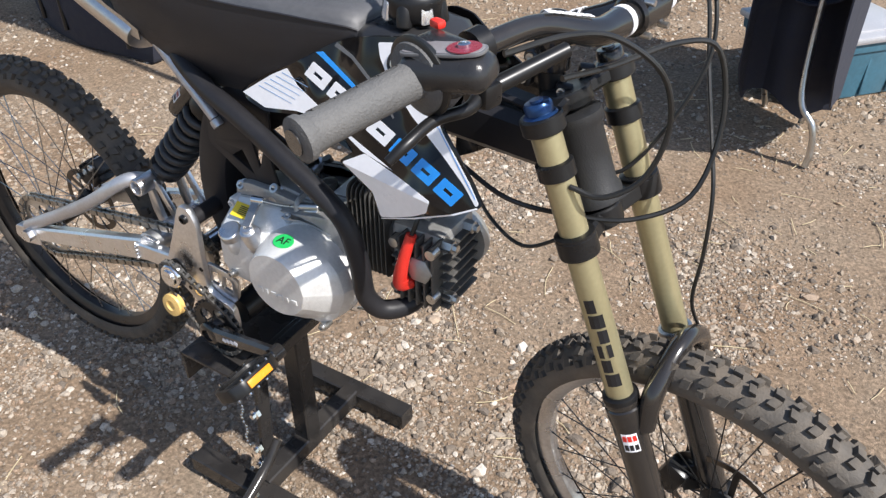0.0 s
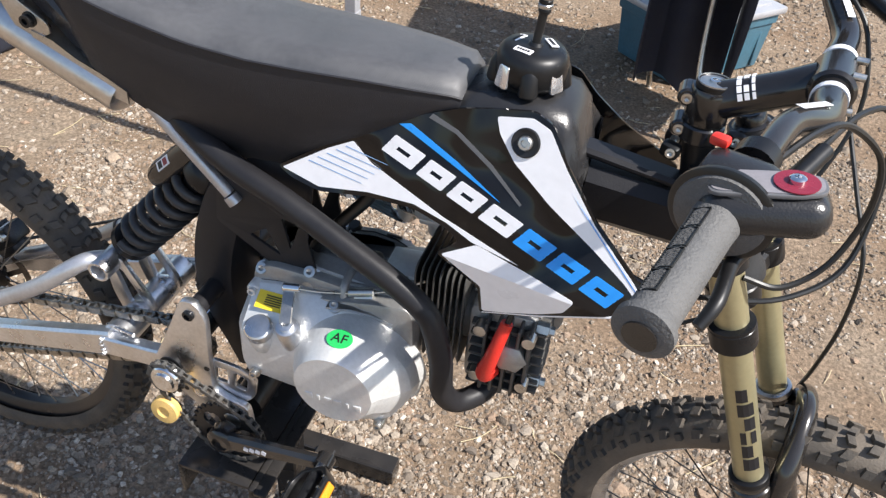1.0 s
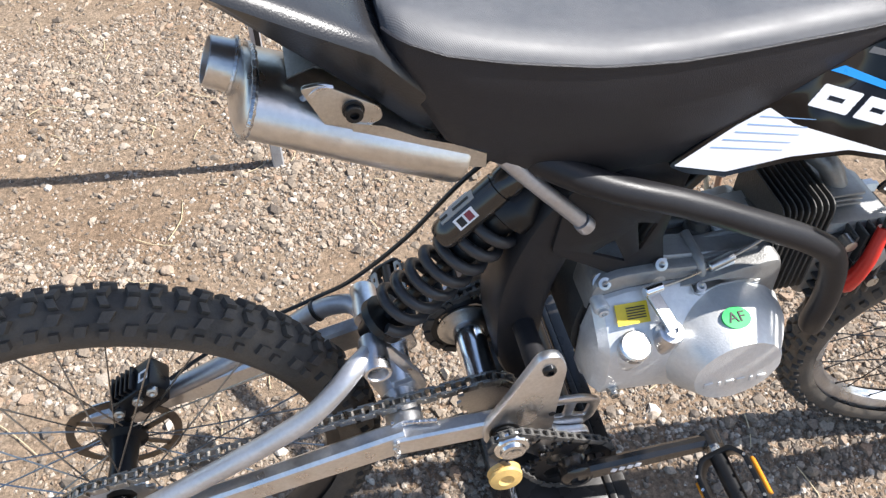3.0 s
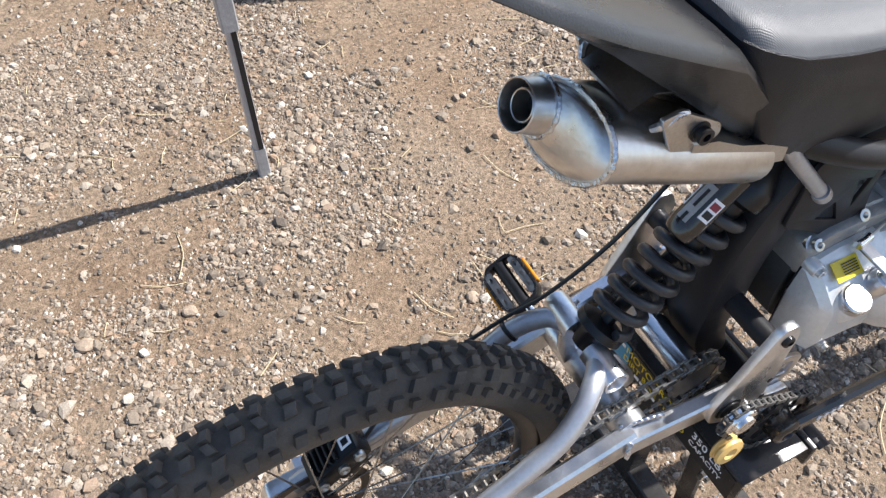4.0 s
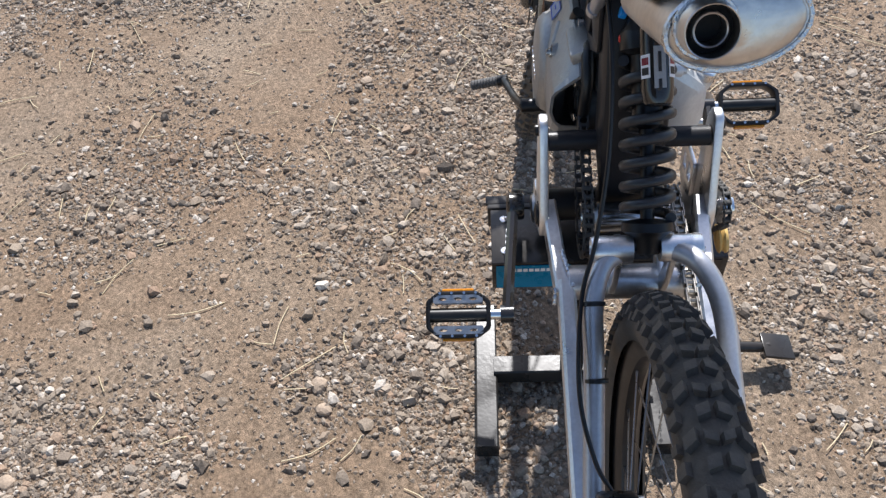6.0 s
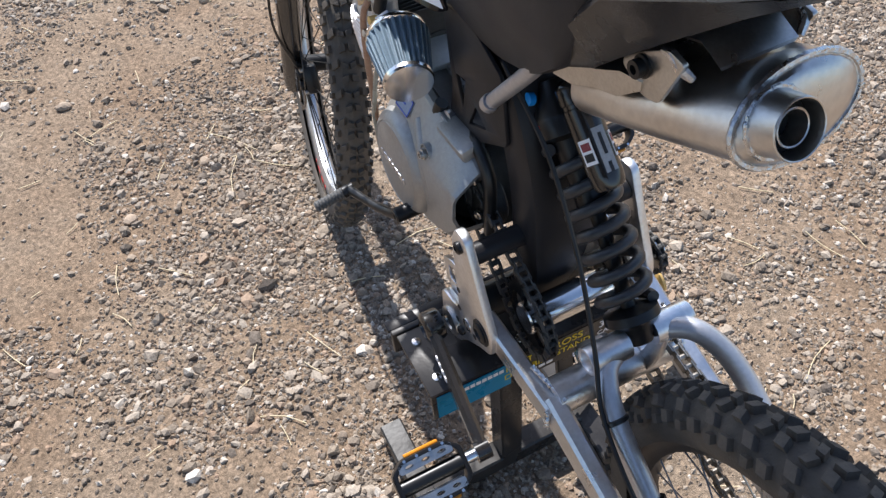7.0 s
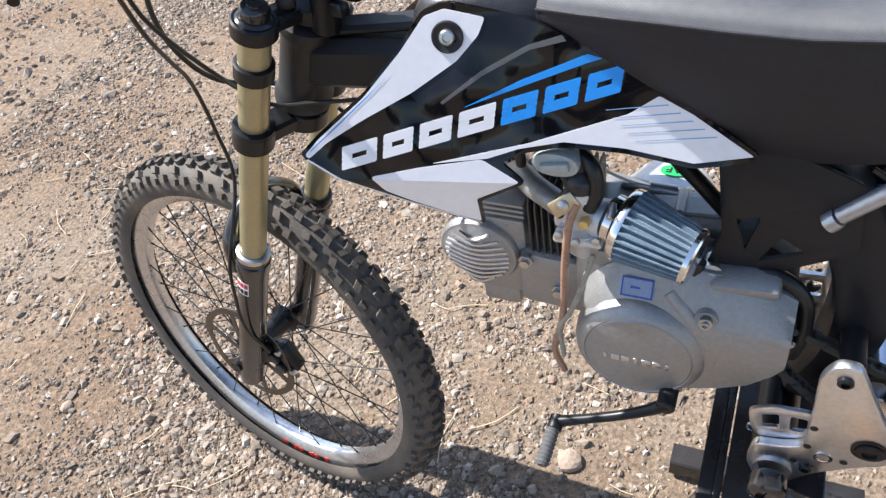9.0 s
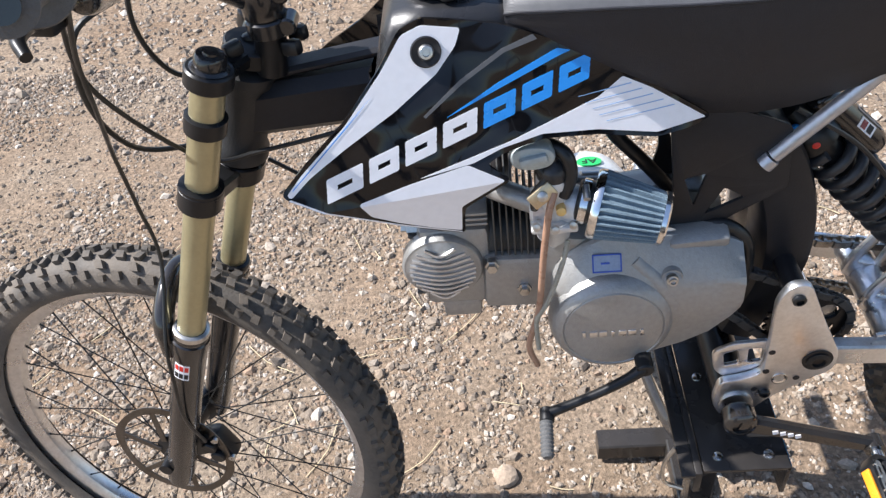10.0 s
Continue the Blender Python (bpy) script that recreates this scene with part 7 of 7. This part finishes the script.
            part("grip_window", bm, M_CABLE, gp)
            for k in range(7):
                bm = bm_new()
                box(bm, (0.0010, 0.0100, 0.0012), c @ Matrix.Translation((-0.0081 + k * 0.0027, 0, 0.0002)) @ pose(0, 0, 0, 0, 0, 32))
                part("grip_ridge", bm, M_GRIP, gp)
        # switch or throttle housing
        h0 = a - d * 0.006
        bm = bm_new()
        m = Matrix.Translation(h0 - d * 0.022) @ Matrix((d, u.cross(d), u)).transposed().to_4x4()
        box(bm, (0.040, 0.056, 0.048), m, bevel=0.012)
        box(bm, (0.030, 0.050, 0.014), m @ Matrix.Translation((0, 0.030 * (1 if s < 0 else -1), 0.014)), bevel=0.005)
        hs = part("throttle_housing" if s < 0 else "switch_housing", bm, M_PLASTIC, hb)
        if s < 0:
            bm = bm_new()
            lathe(bm, a - d * 0.004, d, [(0.020, -0.004), (0.034, -0.003), (0.0365, 0.0), (0.0365, 0.003), (0.034, 0.0045), (0.018, 0.006)], seg=40)
            part("grip_flange", bm, M_CABLE, hb, "dark rubber flange")
            bm = bm_new()
            p = V(0.593, -0.272, 1.149)
            slab_m = Matrix.Translation(p) @ pose(0, 0, 0, 0, -8, 6)
            box(bm, (0.084, 0.044, 0.032), slab_m @ Matrix.Translation((0.001, 0, -0.0175)), bevel=0.015, seg=4)
            part("throttle_body", bm, M_PLASTIC, hb)
            bm = bm_new()
            slab(bm, fillet([(-0.036, -0.015), (0.020, -0.015), (0.038, -0.010), (0.038, 0.010), (0.020, 0.015), (-0.036, 0.015)], 0.008, 4), -0.0015, 0.0015, bevel=0.0006)
            bmesh.ops.transform(bm, matrix=slab_m @ pose(0, 0, 0, 90), verts=bm.verts)
            part("window_rim", bm, M_GROOVE, hb)
            bm = bm_new()
            slab(bm, fillet([(-0.034, -0.013), (0.019, -0.013), (0.036, -0.0085), (0.036, 0.0085), (0.019, 0.013), (-0.034, 0.013)], 0.007, 4), -0.0008, 0.0008)
            bmesh.ops.transform(bm, matrix=slab_m @ Matrix.Translation((0, 0, 0.0014)) @ pose(0, 0, 0, 90), verts=bm.verts)
            part("clear_cover", bm, M_CLEAR, hb, "smoked clear window")
            bm = bm_new()
            lathe(bm, slab_m @ V(0.019, 0, 0.0022), V(-0.1, 0, 1), [(0.0145, 0), (0.0145, 0.0008), (0.001, 0.0009)], seg=24)
            part("red_patch", bm, M_CRIMSON, hb)
            bm = bm_new()
            lathe(bm, slab_m @ V(0.019, 0, 0.0028), V(-0.1, 0, 1), [(0.0055, 0), (0.0055, 0.003), (0.004, 0.004), (0.0025, 0.004), (0.002, 0.002)], seg=16)
            part("screw", bm, M_CHROME, hb)
            bm = bm_new()
            box(bm, (0.014, 0.010, 0.008), Matrix.Translation((0.562, -0.232, 1.152)) @ pose(0, 0, 0, 0, 0, -20), bevel=0.003)
            part("stop_button", bm, M_RED, hb)
        # brake lever with its clamp and hose
        lv = new("brake_lever")
        lv.parent = bike
        lv["label"] = "black hydraulic brake lever clamped to the handlebar"
        c = pts[5] - d * 0.075
        low = V(0, 0, -0.036) + fwd * 0.014
        bm = bm_new()
        cyl(bm, c - d * 0.008, c + d * 0.008, 0.017, seg=18)
        box(bm, (0.030, 0.024, 0.024), Matrix.Translation(c + low + d * 0.008) @ pose(0, 0, 0, 0, 0, -12), bevel=0.005)
        cyl(bm, c + low + d * 0.01, c + low - d * 0.075 + V(0.022, 0, 0.012), 0.0085, 0.0075, seg=16, bevel=0.002)
        part("lever_body", bm, M_BLACKALU, lv)
        bm = bm_new()
        tube(bm, [c + low + d * 0.010, c + low + d * 0.035 + fwd * 0.008 + V(0, 0, -0.002), c + low + d * 0.07 + fwd * 0.004 + V(0, 0, 0.002), c + low + d * 0.105 + fwd * 0.008 + V(0, 0, -0.002), c + low + d * 0.122 + fwd * 0.004 + V(0, 0, -0.012)], [0.0075, 0.0062, 0.0056, 0.0056, 0.0045], seg=12)
        part("lever_blade", bm, M_BLACKALU, lv)
    # cables looping in front of the head
    loops = [
        [V(0.605, -0.19, 1.118), V(0.640, -0.13, 1.122), V(0.672, -0.085, 1.11), V(0.712, -0.055, 1.07), V(0.724, -0.045, 1.01), V(0.708, -0.055, 0.95), V(0.672, -0.075, 0.925), V(0.635, -0.08, 0.93)],
        [V(0.635, -0.125, 1.076), V(0.66, -0.06, 1.07), V(0.70, 0.02, 1.075), V(0.735, 0.06, 1.06), V(0.755, 0.055, 0.98), V(0.745, 0.02, 0.90), V(0.69, -0.02, 0.87), V(0.62, -0.045, 0.868), V(0.555, -0.075, 0.886), V(0.48, -0.070, 0.915)],
        [V(0.660, 0.170, 1.150), V(0.700, 0.13, 1.11), V(0.715, 0.10, 1.02), V(0.66, 0.05, 0.90), V(0.60, 0.03, 0.89), V(0.50, 0.03, 0.91)],
    ]
    for k, lp in enumerate(loops):
        bm = bm_new()
        tube(bm, lp, 0.0032 if k < 2 else 0.0026, seg=8)
        part("control_cable", bm, M_CABLE, hb)
    # small front mudguard or number board behind the bars
    bm = bm_new()
    tube(bm, [V(0.46, 0.0, 0.845), V(0.50, -0.01, 0.80), V(0.56, -0.03, 0.79), V(0.62, -0.035, 0.83)], 0.0026, seg=8)
    part("wiring_loop", bm, M_CABLE, hb)


cockpit()


# ---- stand ----
def stand():
    sd = empty("motorcycle_stand", "black painted steel lift stand under the motorised bicycle", "stand")

    def bmp(name, fn, material=M_STANDPAINT, label=""):
        bm = bm_new()
        fn(bm)
        return part(name, bm, material, sd, label)

    top_z = 0.435
    bmp("top_plate", lambda b: box(b, (0.112, 0.36, 0.006), Matrix.Translation((0.042, 0.006, top_z)), bevel=0.001))
    bmp("folded_edge", lambda b: box(b, (0.010, 0.37, 0.046), Matrix.Translation((0.105, 0.006, top_z - 0.018)), bevel=0.002))
    bmp("front_lip", lambda b: box(b, (0.018, 0.375, 0.006), Matrix.Translation((0.119, 0.006, top_z + 0.002)), bevel=0.001))
    bmp("folded_edge", lambda b: box(b, (0.006, 0.36, 0.062), Matrix.Translation((-0.012, 0.006, top_z - 0.029)), bevel=0.001))
    for x, y in ((0.076, 0.165), (0.010, 0.165), (0.076, 0.035), (0.010, 0.035), (0.076, -0.10), (0.010, -0.10)):
        bmp("plate_screw", lambda b: lathe(b, (x, y, top_z + 0.002), (0, 0, 1), [(0.0075, 0), (0.0065, 0.003), (0.002, 0.004)], seg=12), M_CHROME)
    # rear face stickers
    fx = -0.016
    st = bmp("black_sticker", lambda b: box(b, (0.001, 0.226, 0.056), Matrix.Translation((fx, -0.052, top_z - 0.029))), M_STICKERBLACK)
    bmp("blue_sticker", lambda b: box(b, (0.0012, 0.115, 0.054), Matrix.Translation((fx - 0.0004, 0.122, top_z - 0.029))), M_STICKERBLUE)
    T = Matrix(((0, 0, -1, 0), (-1, 0, 0, 0), (0, 1, 0, 0), (0, 0, 0, 1)))
    text_mesh("printed_word", "MOTOCROSS", 0.021, Matrix.Translation((fx - 0.001, 0.010, top_z - 0.014)) @ T, M_YELLOW, sd)
    text_mesh("printed_word", "DIRT BIKE STAND", 0.018, Matrix.Translation((fx - 0.001, 0.004, top_z - 0.034)) @ T, M_YELLOW, sd)
    text_mesh("printed_word", "350 LB.", 0.021, Matrix.Translation((fx - 0.001, -0.112, top_z - 0.014)) @ T, M_WHITE, sd)
    text_mesh("printed_word", "CAPACITY", 0.014, Matrix.Translation((fx - 0.001, -0.112, top_z - 0.034)) @ T, M_WHITE, sd)
    for i in range(9):
        bmp("name_block", lambda b: box(b, (0.001, 0.007, 0.007), Matrix.Translation((fx - 0.0012, 0.152 - i * 0.009, top_z - 0.012))), M_WHITE)
    for i in range(4):
        bmp("name_block", lambda b: box(b, (0.001, 0.010, 0.006), Matrix.Translation((fx - 0.0012, 0.040 - i * 0.013, top_z - 0.046))), M_WHITE)
    # posts, base
    bmp("post", lambda b: bar(b, (0.045, 0.04, top_z - 0.003), (0.040, 0.04, 0.05), 0.040, 0.040, up=(1, 0, 0), bevel=0.003))
    bmp("cross_bar", lambda b: bar(b, (0.040, -0.105, 0.038), (0.040, 0.19, 0.038), 0.040, 0.040, bevel=0.003))
    for y in (-0.118, 0.205):
        bmp("foot_bar", lambda b: bar(b, (-0.13, y, 0.030), (0.186, y, 0.030), 0.042, 0.042, bevel=0.003))
    bmp("lift_link", lambda b: bar(b, (0.05, -0.06, top_z - 0.02), (0.045, -0.085, 0.08), 0.030, 0.012, up=(1, 0, 0), bevel=0.002))
    # lift pedal on the right
    lv = bmp("lift_arm", lambda b: tube(b, [V(0.055, -0.06, 0.14), V(0.058, -0.11, 0.10), V(0.066, -0.2, 0.068), V(0.075, -0.31, 0.045), V(0.076, -0.345, 0.043)], 0.011, seg=12))
    bm = bm_new()
    box(bm, (0.055, 0.06, 0.008), Matrix.Translation((0.075, -0.36, 0.045)) @ pose(0, 0, 0, 12), bevel=0.002)
    part("foot_pad", bm, M_STANDPAINT, lv)
    for x, y, z in ((0.045, -0.098, 0.105), (0.045, -0.098, 0.15), (0.047, -0.088, 0.24), (0.049, -0.080, 0.33), (0.062, -0.145, 0.072)):
        bmp("hex_bolt", lambda b: lathe(b, (x, y, z), (0, -1, 0), [(0.011, 0), (0.011, 0.008), (0.006, 0.009), (0.006, 0.016)], seg=6), M_CHROME)
    bmp("spring_wire", lambda b: tube(b, [V(0.128, 0.150, top_z + 0.004), V(0.140, 0.152, top_z - 0.03), V(0.138, 0.156, top_z - 0.07), V(0.112, 0.160, top_z - 0.085)], 0.003, seg=8), M_STEEL)
    # retaining pin chain
    def links(b):
        for i in range(14):
            p = V(0.05 + 0.004 * math.sin(i), -0.125, 0.30 - i * 0.009)
            tube(b, [p + V(0.0025, 0, 0.004) if i % 2 else p + V(0, 0.0025, 0.004), p + V(0, 0, 0.007), p - (V(0.0025, 0, 0) if i % 2 else V(0, 0.0025, 0)) + V(0, 0, 0.004), p], 0.0008, seg=5, per=2, close=True)
    bmp("pin_chain", links, M_CHROME)


stand()


# ---- canopy, chair, tote ----
def folding_chair():
    ch = empty("camping_chair", "folding camping chair with dark fabric and bent grey tube legs", "chair")
    for pts in ([V(0.60, 1.95, 0.62), V(0.605, 1.92, 0.40), V(0.625, 1.87, 0.22), V(0.68, 1.845, 0.15), V(0.696, 1.84, 0.06), V(0.692, 1.835, 0.008)], [V(0.42, 2.00, 0.62), V(0.43, 2.06, 0.40), V(0.44, 2.16, 0.18), V(0.46, 2.24, 0.008)], [V(0.66, 2.20, 0.6), V(0.64, 2.18, 0.3), V(0.61, 2.15, 0.008)]):
        bm = bm_new()
        tube(bm, pts, 0.011)
        part("leg_tube", bm, M_STEEL, ch)
    bm = bm_new()
    rows = []
    for i in range(11):
        t = i / 10
        x, top = 0.41 + 0.29 * t, 0.60 - 0.05 * math.sin(t * math.pi)
        low = 0.05 + 0.05 * abs(math.sin(t * 4.5)) + 0.10 * (1 - t) ** 2
        y = 1.97 + 0.10 * t + 0.03 * math.sin(t * 9)
        rows.append([V(x, y, top), V(x, y + 0.02 * math.sin(t * 14), (top + low) / 2), V(x, y + 0.03, low), V(x, y + 0.036, low), V(x, y + 0.03, (top + low) / 2), V(x, y + 0.008, top)])
    rings(bm, rows)
    part("hanging_fabric", bm, M_CANVAS, ch)
    bm = bm_new()
    rows = []
    for i in range(9):
        t = i / 8
        x, z = 0.41 + 0.30 * t, 0.56 - 0.07 * math.sin(t * math.pi)
        rows.append([V(x, 1.97, z), V(x, 1.97, z + 0.006), V(x, 2.54, z - 0.02), V(x, 2.54, z - 0.026)])
    rings(bm, rows)
    part("fabric_seat", bm, M_CANVAS, ch)
    # unseen back, added tall and deep to lengthen the chair's shadow
    bm = bm_new()
    rows = []
    for i in range(9):
        t = i / 8
        x, sag = 0.41 + 0.30 * t, 0.05 * math.sin(t * math.pi)
        rows.append([V(x, y, z) for y, z in ((2.54 + sag, 0.52), (2.57 + sag, 0.82), (2.60 + sag * 0.6, 1.20 - sag), (2.605 + sag * 0.6, 1.20 - sag), (2.576 + sag, 0.82), (2.546 + sag, 0.52))])
    rings(bm, rows)
    part("fabric_back", bm, M_CANVAS, ch)
    # unseen arm panels, outlined to cast the dark lobe left of the chair
    rear = [(2.15, 0.14, 1.04), (2.25, 0.48, 1.14), (2.60, 0.52, 1.20)]
    for x, front in ((0.405, [(1.872, 0.28, 0.70), (1.95, 0.18, 0.80), (2.03, 0.11, 0.90)]), (0.708, [(1.67, 0.56, 0.66), (1.71, 0.46, 0.82), (1.76, 0.36, 0.98), (1.90, 0.20, 1.02)])):
        bm = bm_new()
        rings(bm, [[V(x, y, z0), V(x + 0.005, y, z0), V(x + 0.005, y, z1), V(x, y, z1)] for y, z0, z1 in front + rear])
        part("shade_arm_panel", bm, M_CANVAS, ch)
        bm = bm_new()
        tube(bm, [V(x, 1.88, 0.68), V(x, 2.05, 0.70), V(x, 2.50, 0.72), V(x, 2.60, 1.21)], 0.011)
        part("arm_tube", bm, M_STEEL, ch)


folding_chair()


def tote():
    tb = empty("storage_tote", "blue plastic storage tote with a grey lid on dirt", "storage box")
    m = Matrix.Translation((0.555, 2.25, 0.0)) @ pose(0, 0, 0, 0, 0, 48.6)
    bm = bm_new()
    rings(bm, [[m @ V(0.255 + sx * (0.235 + k), 0.200 + sy * (0.175 + k), z) for sx, sy in ((-1, -0.92), (-0.92, -1), (0.92, -1), (1, -0.92), (1, 0.92), (0.92, 1), (-0.92, 1), (-1, 0.92))] for z, k in ((0.0, -0.006), (0.006, 0.0), (0.19, 0.014), (0.195, 0.022), (0.235, 0.024))])
    part("tub", bm, M_TOTE, tb)
    for i in range(4):
        bm = bm_new()
        box(bm, (0.012, 0.010, 0.17), m @ Matrix.Translation((0.075 + i * 0.12, 0.018, 0.098)), bevel=0.003)
        part("wall_rib", bm, M_TOTE, tb)
    bm = bm_new()
    box(bm, (0.535, 0.425, 0.030), m @ Matrix.Translation((0.255, 0.200, 0.246)), bevel=0.010)
    box(bm, (0.44, 0.33, 0.012), m @ Matrix.Translation((0.255, 0.200, 0.262)), bevel=0.005)
    part("lid", bm, M_POLE, tb, "grey lid")


tote()


def duffel():
    bg = empty("gear_bag", "dark grey upright fabric gear bag standing on the gravel", "bag")
    foot = [V(-2.78, 1.42, 0), V(-2.55, 1.335, 0), V(-2.33, 1.29, 0), V(-2.12, 1.30, 0), V(-1.86, 1.32, 0), V(-1.84, 1.62, 0), V(-2.30, 1.66, 0), V(-2.74, 1.72, 0)]
    mid = sum(foot, V(0, 0, 0)) / len(foot)
    bm = bm_new()
    rings(bm, [[mid + (p - mid) * k + V(0.012 * math.sin(9 * i + 20 * z), 0.010 * math.sin(7 * i + 26 * z), z) for i, p in enumerate(foot)] for z, k in ((0.0, 0.97), (0.02, 1.0), (0.16, 1.0), (0.32, 0.985), (0.44, 0.97), (0.47, 0.93))])
    part("bag_body", bm, M_CANVAS, bg, angle=50)
    for x in (-2.62, -2.40, -1.98):
        bm = bm_new()
        y = 1.36 - (x + 2.62) * 0.22 if x < -2.3 else 1.306
        tube(bm, [V(x, y - 0.012, 0.06), V(x, y - 0.010, 0.25), V(x, y - 0.002, 0.44)], 0.010, ry=0.004)
        part("bag_strap", bm, M_CABLE, bg)


duffel()


def canopy():
    """The shade roof whose leg and shadow are seen; its cloth edge sags unevenly."""
    cn = empty("shade_canopy", "dark cloth shade canopy on a taped grey leg", "canopy")
    bm = bm_new()
    rows = []
    for i in range(25):
        t = i / 24
        y = 1.10 + 3.0 * t
        sag = 0.03 * math.sin(t * math.pi * 4) + 0.02 * noise.noise((y * 4, 7, 0))
        rows.append([V(-0.26, y, 2.17 - sag), V(-1.77, y, 2.72), V(-3.28, y, 2.17 - sag), V(-3.28, y, 2.16 - sag), V(-1.77, y, 2.71), V(-0.26, y, 2.16 - sag)])
    rings(bm, rows)
    part("roof_cloth", bm, M_CANVAS, cn)
    base, top = V(-0.300, 1.106, -0.01), V(-0.280, 1.126, 2.17)
    lg = new("leg")
    lg.parent = cn
    lg["label"] = "grey square tube leg wrapped with duct tape"

    def at(z):
        return base.lerp(top, z / 2.2)

    for name, z0, z1, w, mt in (("lower_tube", 0.0, 0.62, 0.024, M_POLE), ("upper_tube", 0.55, 2.2, 0.032, M_POLE), ("tape_wrap", 0.0, 0.10, 0.029, M_TAPE), ("tape_wrap", 0.44, 0.60, 0.036, M_TAPE)):
        bm = bm_new()
        bar(bm, at(z0), at(z1), w, w, up=(1, 0, 0), bevel=0.003)
        part(name, bm, mt, lg)
    bm = bm_new()
    bar(bm, at(0.10) + V(0.004, -0.0125, 0), at(0.44) + V(0.004, -0.0125, 0), 0.012, 0.004, up=(0, 1, 0), bevel=0.0005)
    part("black_slot", bm, M_INK, lg)
    bm = bm_new()
    bar(bm, top - V(0, 0, 0.02), V(-0.28, 4.08, 2.13), 0.024, 0.024, bevel=0.002)
    part("roof_rail", bm, M_POLE, cn)


canopy()


# ---- loose rocks, straw ----
M_ROCK = mat("tan_rock", (0.34, 0.26, 0.19), 0.9, var=0.25, scale=25, bump=0.8, bump_scale=120)


def rock(x, y, r, seed):
    rng = random.Random(seed)
    bm = bm_new()
    bmesh.ops.create_icosphere(bm, subdivisions=2, radius=r)
    off = V(rng.uniform(0, 9), rng.uniform(0, 9), rng.uniform(0, 9))
    for v in bm.verts:
        k = 1 + 0.35 * noise.noise(v.co / r * 0.9 + off) + 0.12 * noise.noise(v.co / r * 2.5 + off)
        v.co = Vector((v.co.x * k * 1.2, v.co.y * k, v.co.z * k * 0.6))
    ob = part("rock", bm, M_ROCK, None, smooth=False)
    ob.location = (x, y, ground_height(x, y) + r * 0.25)
    ob.rotation_euler = (0, 0, rng.uniform(0, 6.28))
    tagged(ob, "pale tan rock lying on the gravel", "rock", "rocks on the ground")


for i, (x, y, r) in enumerate([(-0.318, 0.478, 0.035), (-0.02, 0.53, 0.018), (0.037, 0.546, 0.022), (0.364, -0.069, 0.03), (1.069, 0.13, 0.02), (1.117, 0.311, 0.018), (1.012, 0.527, 0.02), (1.832, 0.108, 0.026), (1.467, 0.114, 0.018), (-0.586, 0.78, 0.02), (1.525, 0.595, 0.024), (0.654, 0.237, 0.014), (-0.168, 1.127, 0.02), (-1.069, 1.007, 0.03), (-0.806, 0.792, 0.024)]):
    rock(x, y, r * 0.75, i)


def straw():
    rng = random.Random(4)
    bm = bm_new()
    for i in range(420):
        x, y = rng.uniform(-1.8, 2.4), rng.uniform(-0.9, 2.6)
        a = rng.uniform(0, math.pi)
        L = rng.choice((0.015, 0.025, 0.035, 0.06)) * rng.uniform(0.7, 1.3)
        d = V(math.cos(a), math.sin(a), rng.uniform(-0.08, 0.08)) * L
        p = V(x, y, ground_height(x, y) + 0.006)
        bend = V(-d.y, d.x, 0) * rng.uniform(-0.2, 0.2)
        tube(bm, [p - d, p + bend, p + d], 0.0011, seg=4, per=2)
    ob = part("straw", bm, mat("dry_straw", (0.55, 0.45, 0.28), 0.7, var=0.2, scale=40), None)
    tagged(ob, "scattered dry straw stalks on the ground", "straw", kind="stuff")


straw()
